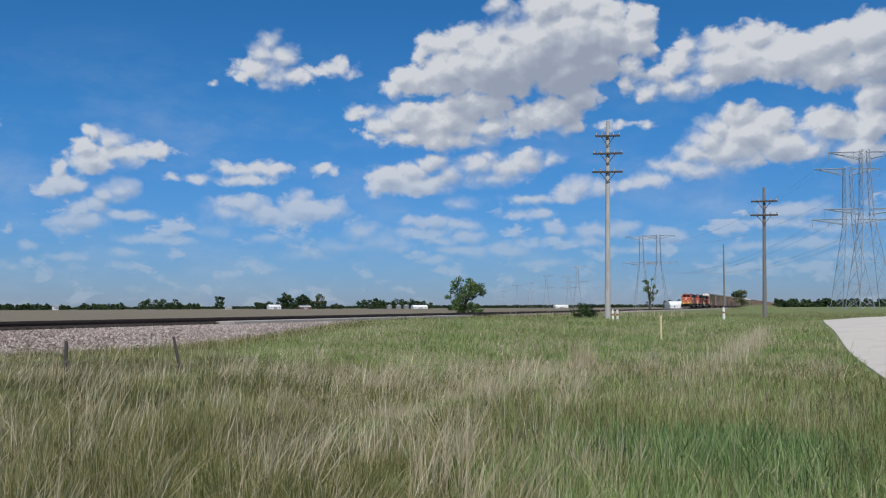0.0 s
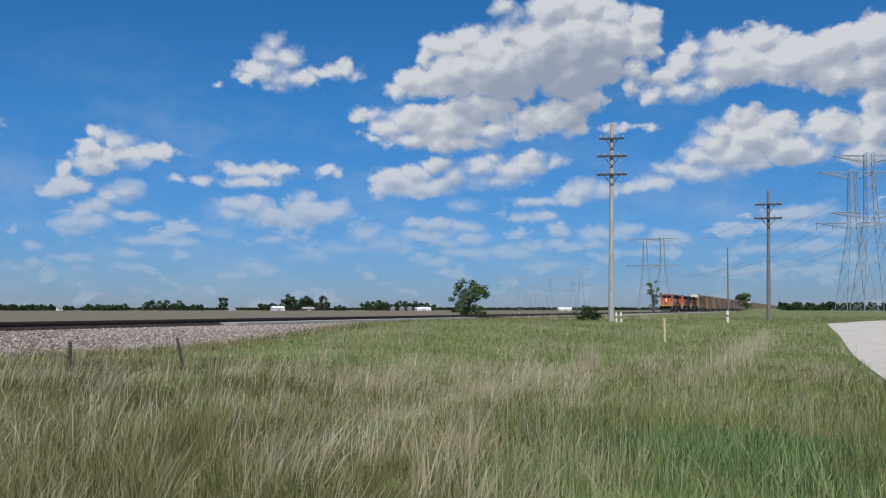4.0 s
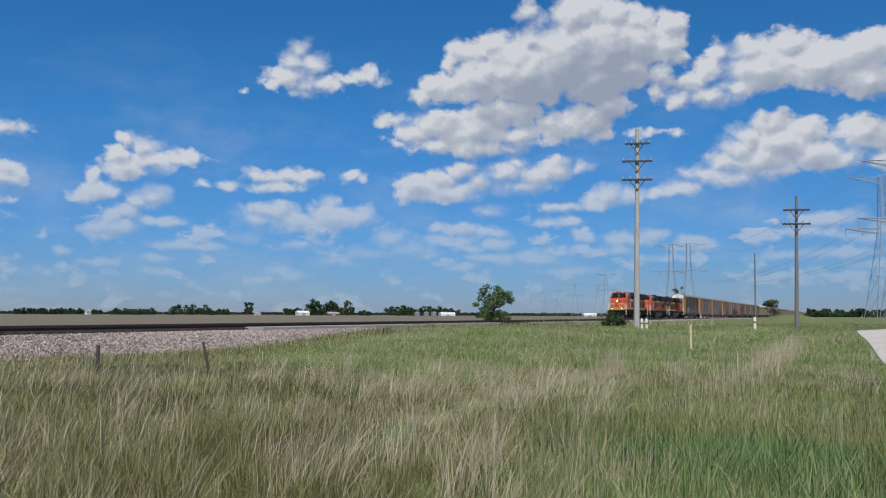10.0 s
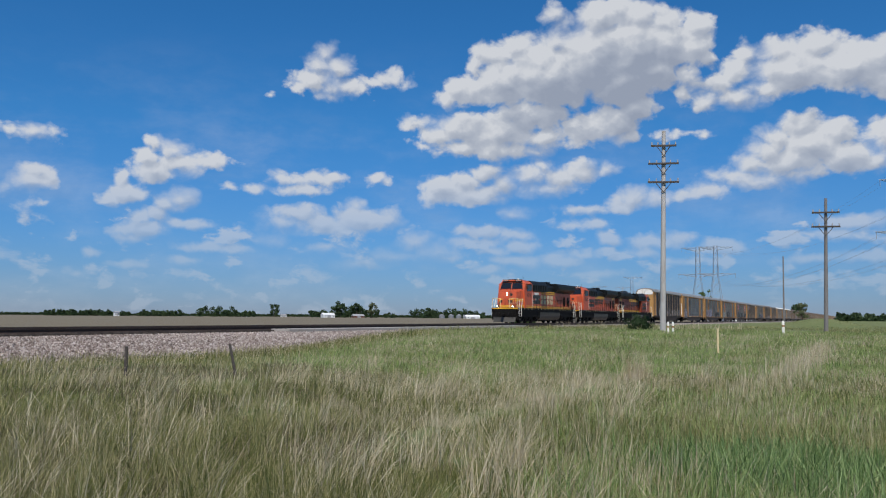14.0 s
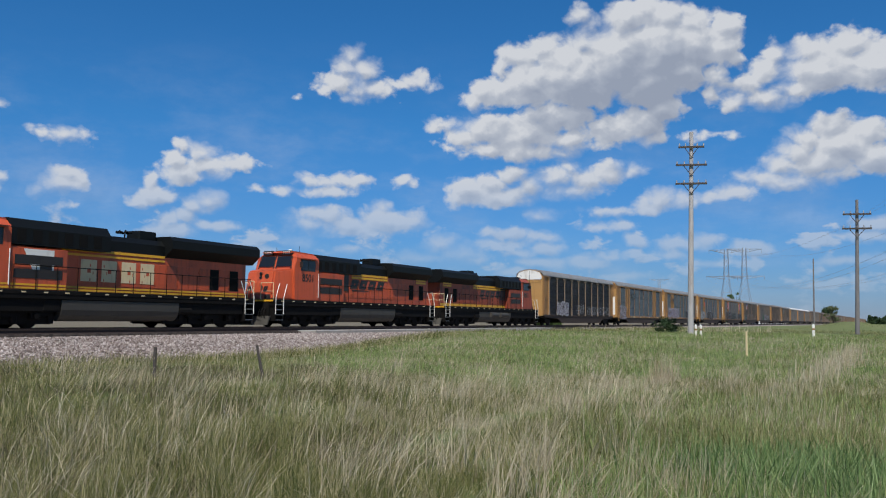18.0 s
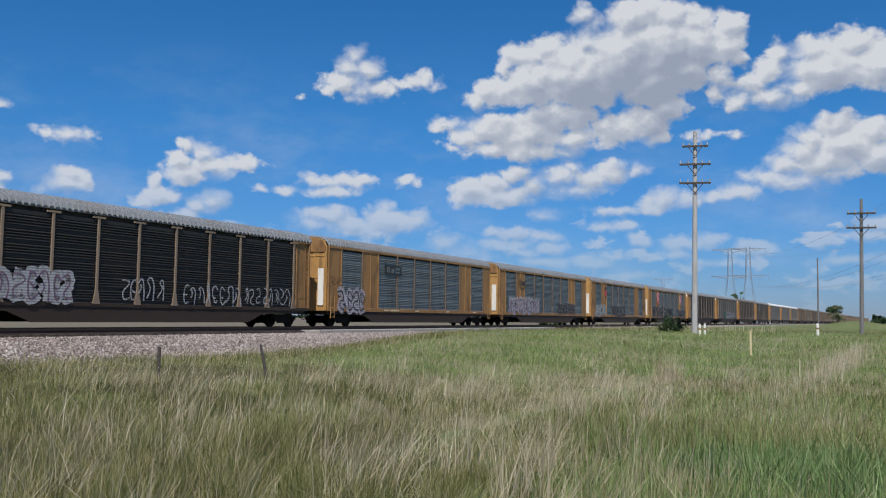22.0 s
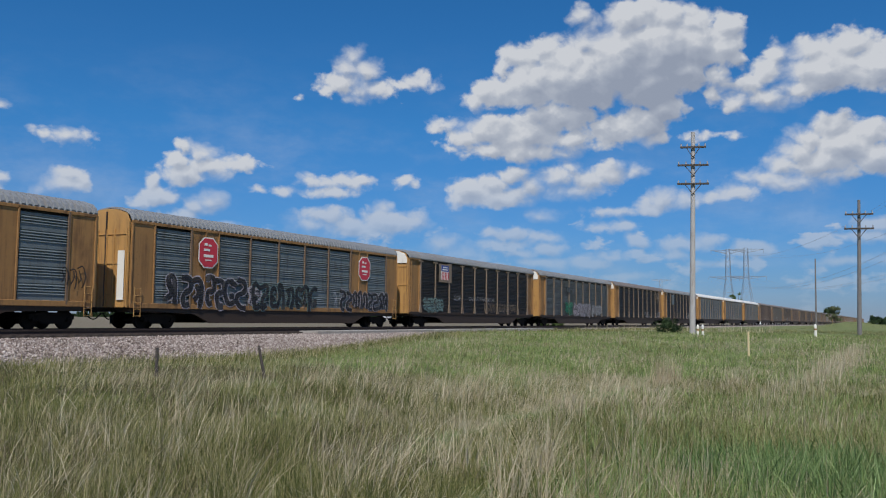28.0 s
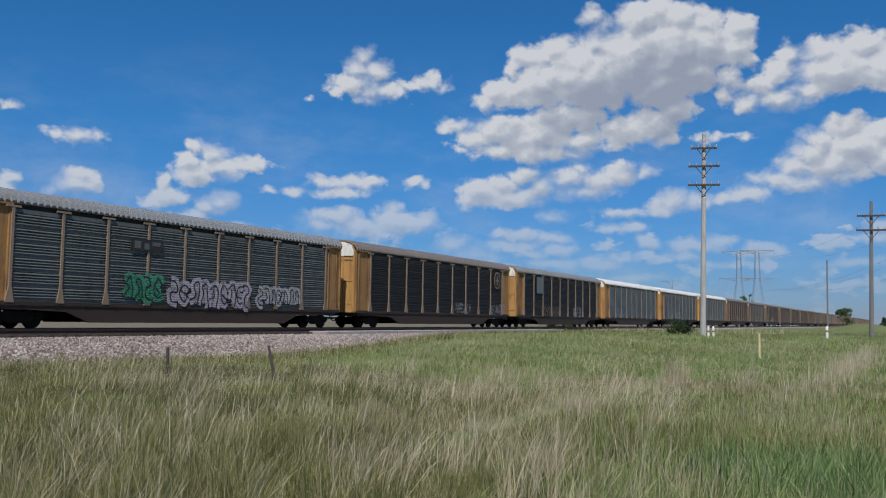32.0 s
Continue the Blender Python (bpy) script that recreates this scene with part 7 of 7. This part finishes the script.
def barn(az, d, w, deep, h, label, wall=BARN_WHITE, roof=BARN_ROOF, arch=False):
    p = polar(az, d, 0.0)
    ob = tagged(empty("farm_building", Matrix.Translation(p) @ Matrix.Rotation(radians(-az + 25), 4, "Z")), label, "farm building", "far farm buildings")
    part("wall", box(bm_new(), -w / 2, w / 2, -deep / 2, deep / 2, -0.5, h), wall, ob)
    top = [(-deep / 2 - 0.4, h), (deep / 2 + 0.4, h), (0, h + deep * 0.3)] if not arch else [(deep / 2 * math.cos(math.pi * i / 8), h + deep * 0.28 * math.sin(math.pi * i / 8)) for i in range(9)]
    part("roof", prism_x(bm_new(), top, -w / 2 - 0.4, w / 2 + 0.4), roof, ob)
    part("door", box(bm_new(), -w * 0.15, w * 0.15, -deep / 2 - 0.06, -deep / 2, -0.2, h * 0.8), BARN_ROOF, ob)
    for x in (-0.35, 0.35):
        part("window", box(bm_new(), x * w - 0.6, x * w + 0.6, -deep / 2 - 0.06, -deep / 2, h * 0.4, h * 0.7), GLASS, ob)


barn(-5.55, 1200, 17, 9, 3.6, "pale gabled barn among far trees", roof=BARN_WHITE)
barn(-3.6, 1200, 16, 8, 2.6, "low brown and white farmhouse on the horizon", BARN_RED)
barn(3.85, 1250, 22, 10, 2.4, "white arched farm shed on the horizon", roof=BARN_WHITE, arch=True)
barn(13.1, 1300, 20, 9, 2.4, "white arched farm shed on the horizon", roof=BARN_WHITE, arch=True)
barn(20.7, 800, 26, 12, 3.0, "large white farm shed beyond the line", roof=BARN_WHITE, arch=True)
barn(-18.55, 1300, 6, 6, 5.0, "small white farmhouse on the horizon")
barn(-15.4, 1400, 14, 6, 2.0, "low white shed on the horizon")
barn(-10.9, 1400, 9, 6, 2.6, "small white farmhouse on the horizon")
barn(-8.4, 1400, 9, 6, 2.6, "small white farmhouse on the horizon", BARN_WHITE)


def grain_bin(az, d, r, h):
    p = polar(az, d, 0.0)
    ob = tagged(empty("grain_bin", Matrix.Translation(p)), "round galvanised grain bin on a far farm", "grain bin", "far farm buildings")
    part("wall", rod(bm_new(), (0, 0, -0.4), (0, 0, h), r, seg=18), ROOF_METAL, ob)
    part("roof", rod(bm_new(), (0, 0, h), (0, 0, h + r * 0.55), r * 1.03, 0.3, 18), ROOF_METAL, ob)


for _a in (1.9, 2.5, 3.0):
    grain_bin(_a, 1250, 4.0, 4.2)


# ---------------------------------------------------------------- overhead lines


def power_line(a, b, label):
    """Six wires between two towers given by (azimuth, distance), sagging."""
    pa, pb = polar(*a, 0.3), polar(*b, 0.3)
    ob = tagged(empty("power_line", Matrix.Translation(pa)), label, "power line", "transmission wires")
    side = Vector((math.cos(radians(8.3)), -math.sin(radians(8.3)), 0))
    for u, w in ((0.63, 0.252), (0.63, 0.143), (0.985, 0.218)):
        for s in (-1, 1):
            off = side * (s * w * 44) + Vector((0, 0, u * 44 - 2.2))
            pts = []
            for i in range(15):
                f = i / 14
                q = (pb - pa) * f + off
                q.z -= 9.0 * 4 * f * (1 - f)
                pts.append(q)
            part("wire", tube(bm_new(), pts, 0.026, 3), WIRE_METAL, ob)


def tower_d(top):
    return (44.0 - 1.3) / math.tan(radians(top))


power_line((31.5, tower_d(9.23)), (19.37, tower_d(4.61)), "sagging transmission wires between lattice towers")
power_line((30.55, tower_d(8.3)), (18.3, tower_d(4.56)), "sagging transmission wires between lattice towers")
power_line((19.37, tower_d(4.61)), (14.2, tower_d(2.70)), "distant transmission wires between lattice towers")


def motions():
    """Everything that moves: the vehicles of the train roll along the main track."""
    times = [0, 1.5, 3, 4.5, 6, 7.5, 9, 10.5, 12, 13.5, 15, 16.5, 18, 19.5, 21, 22.5, 24, 25.5, 27, 28.5, 30, 31, 32]
    for ob, lead in MOVERS:
        walk(ob, [(t, train_pose(train_s(t) + lead)) for t in times])
    step = 1.0 / FPS
    for ob, r in TURNING:
        at = ob.location.copy()
        walk(ob, [(k * step, Matrix.Translation(at) @ Matrix.Rotation((train_s(0) - train_s(k * step)) / r, 4, "Y")) for k in range(int(32 * FPS) + 1)])


motions()
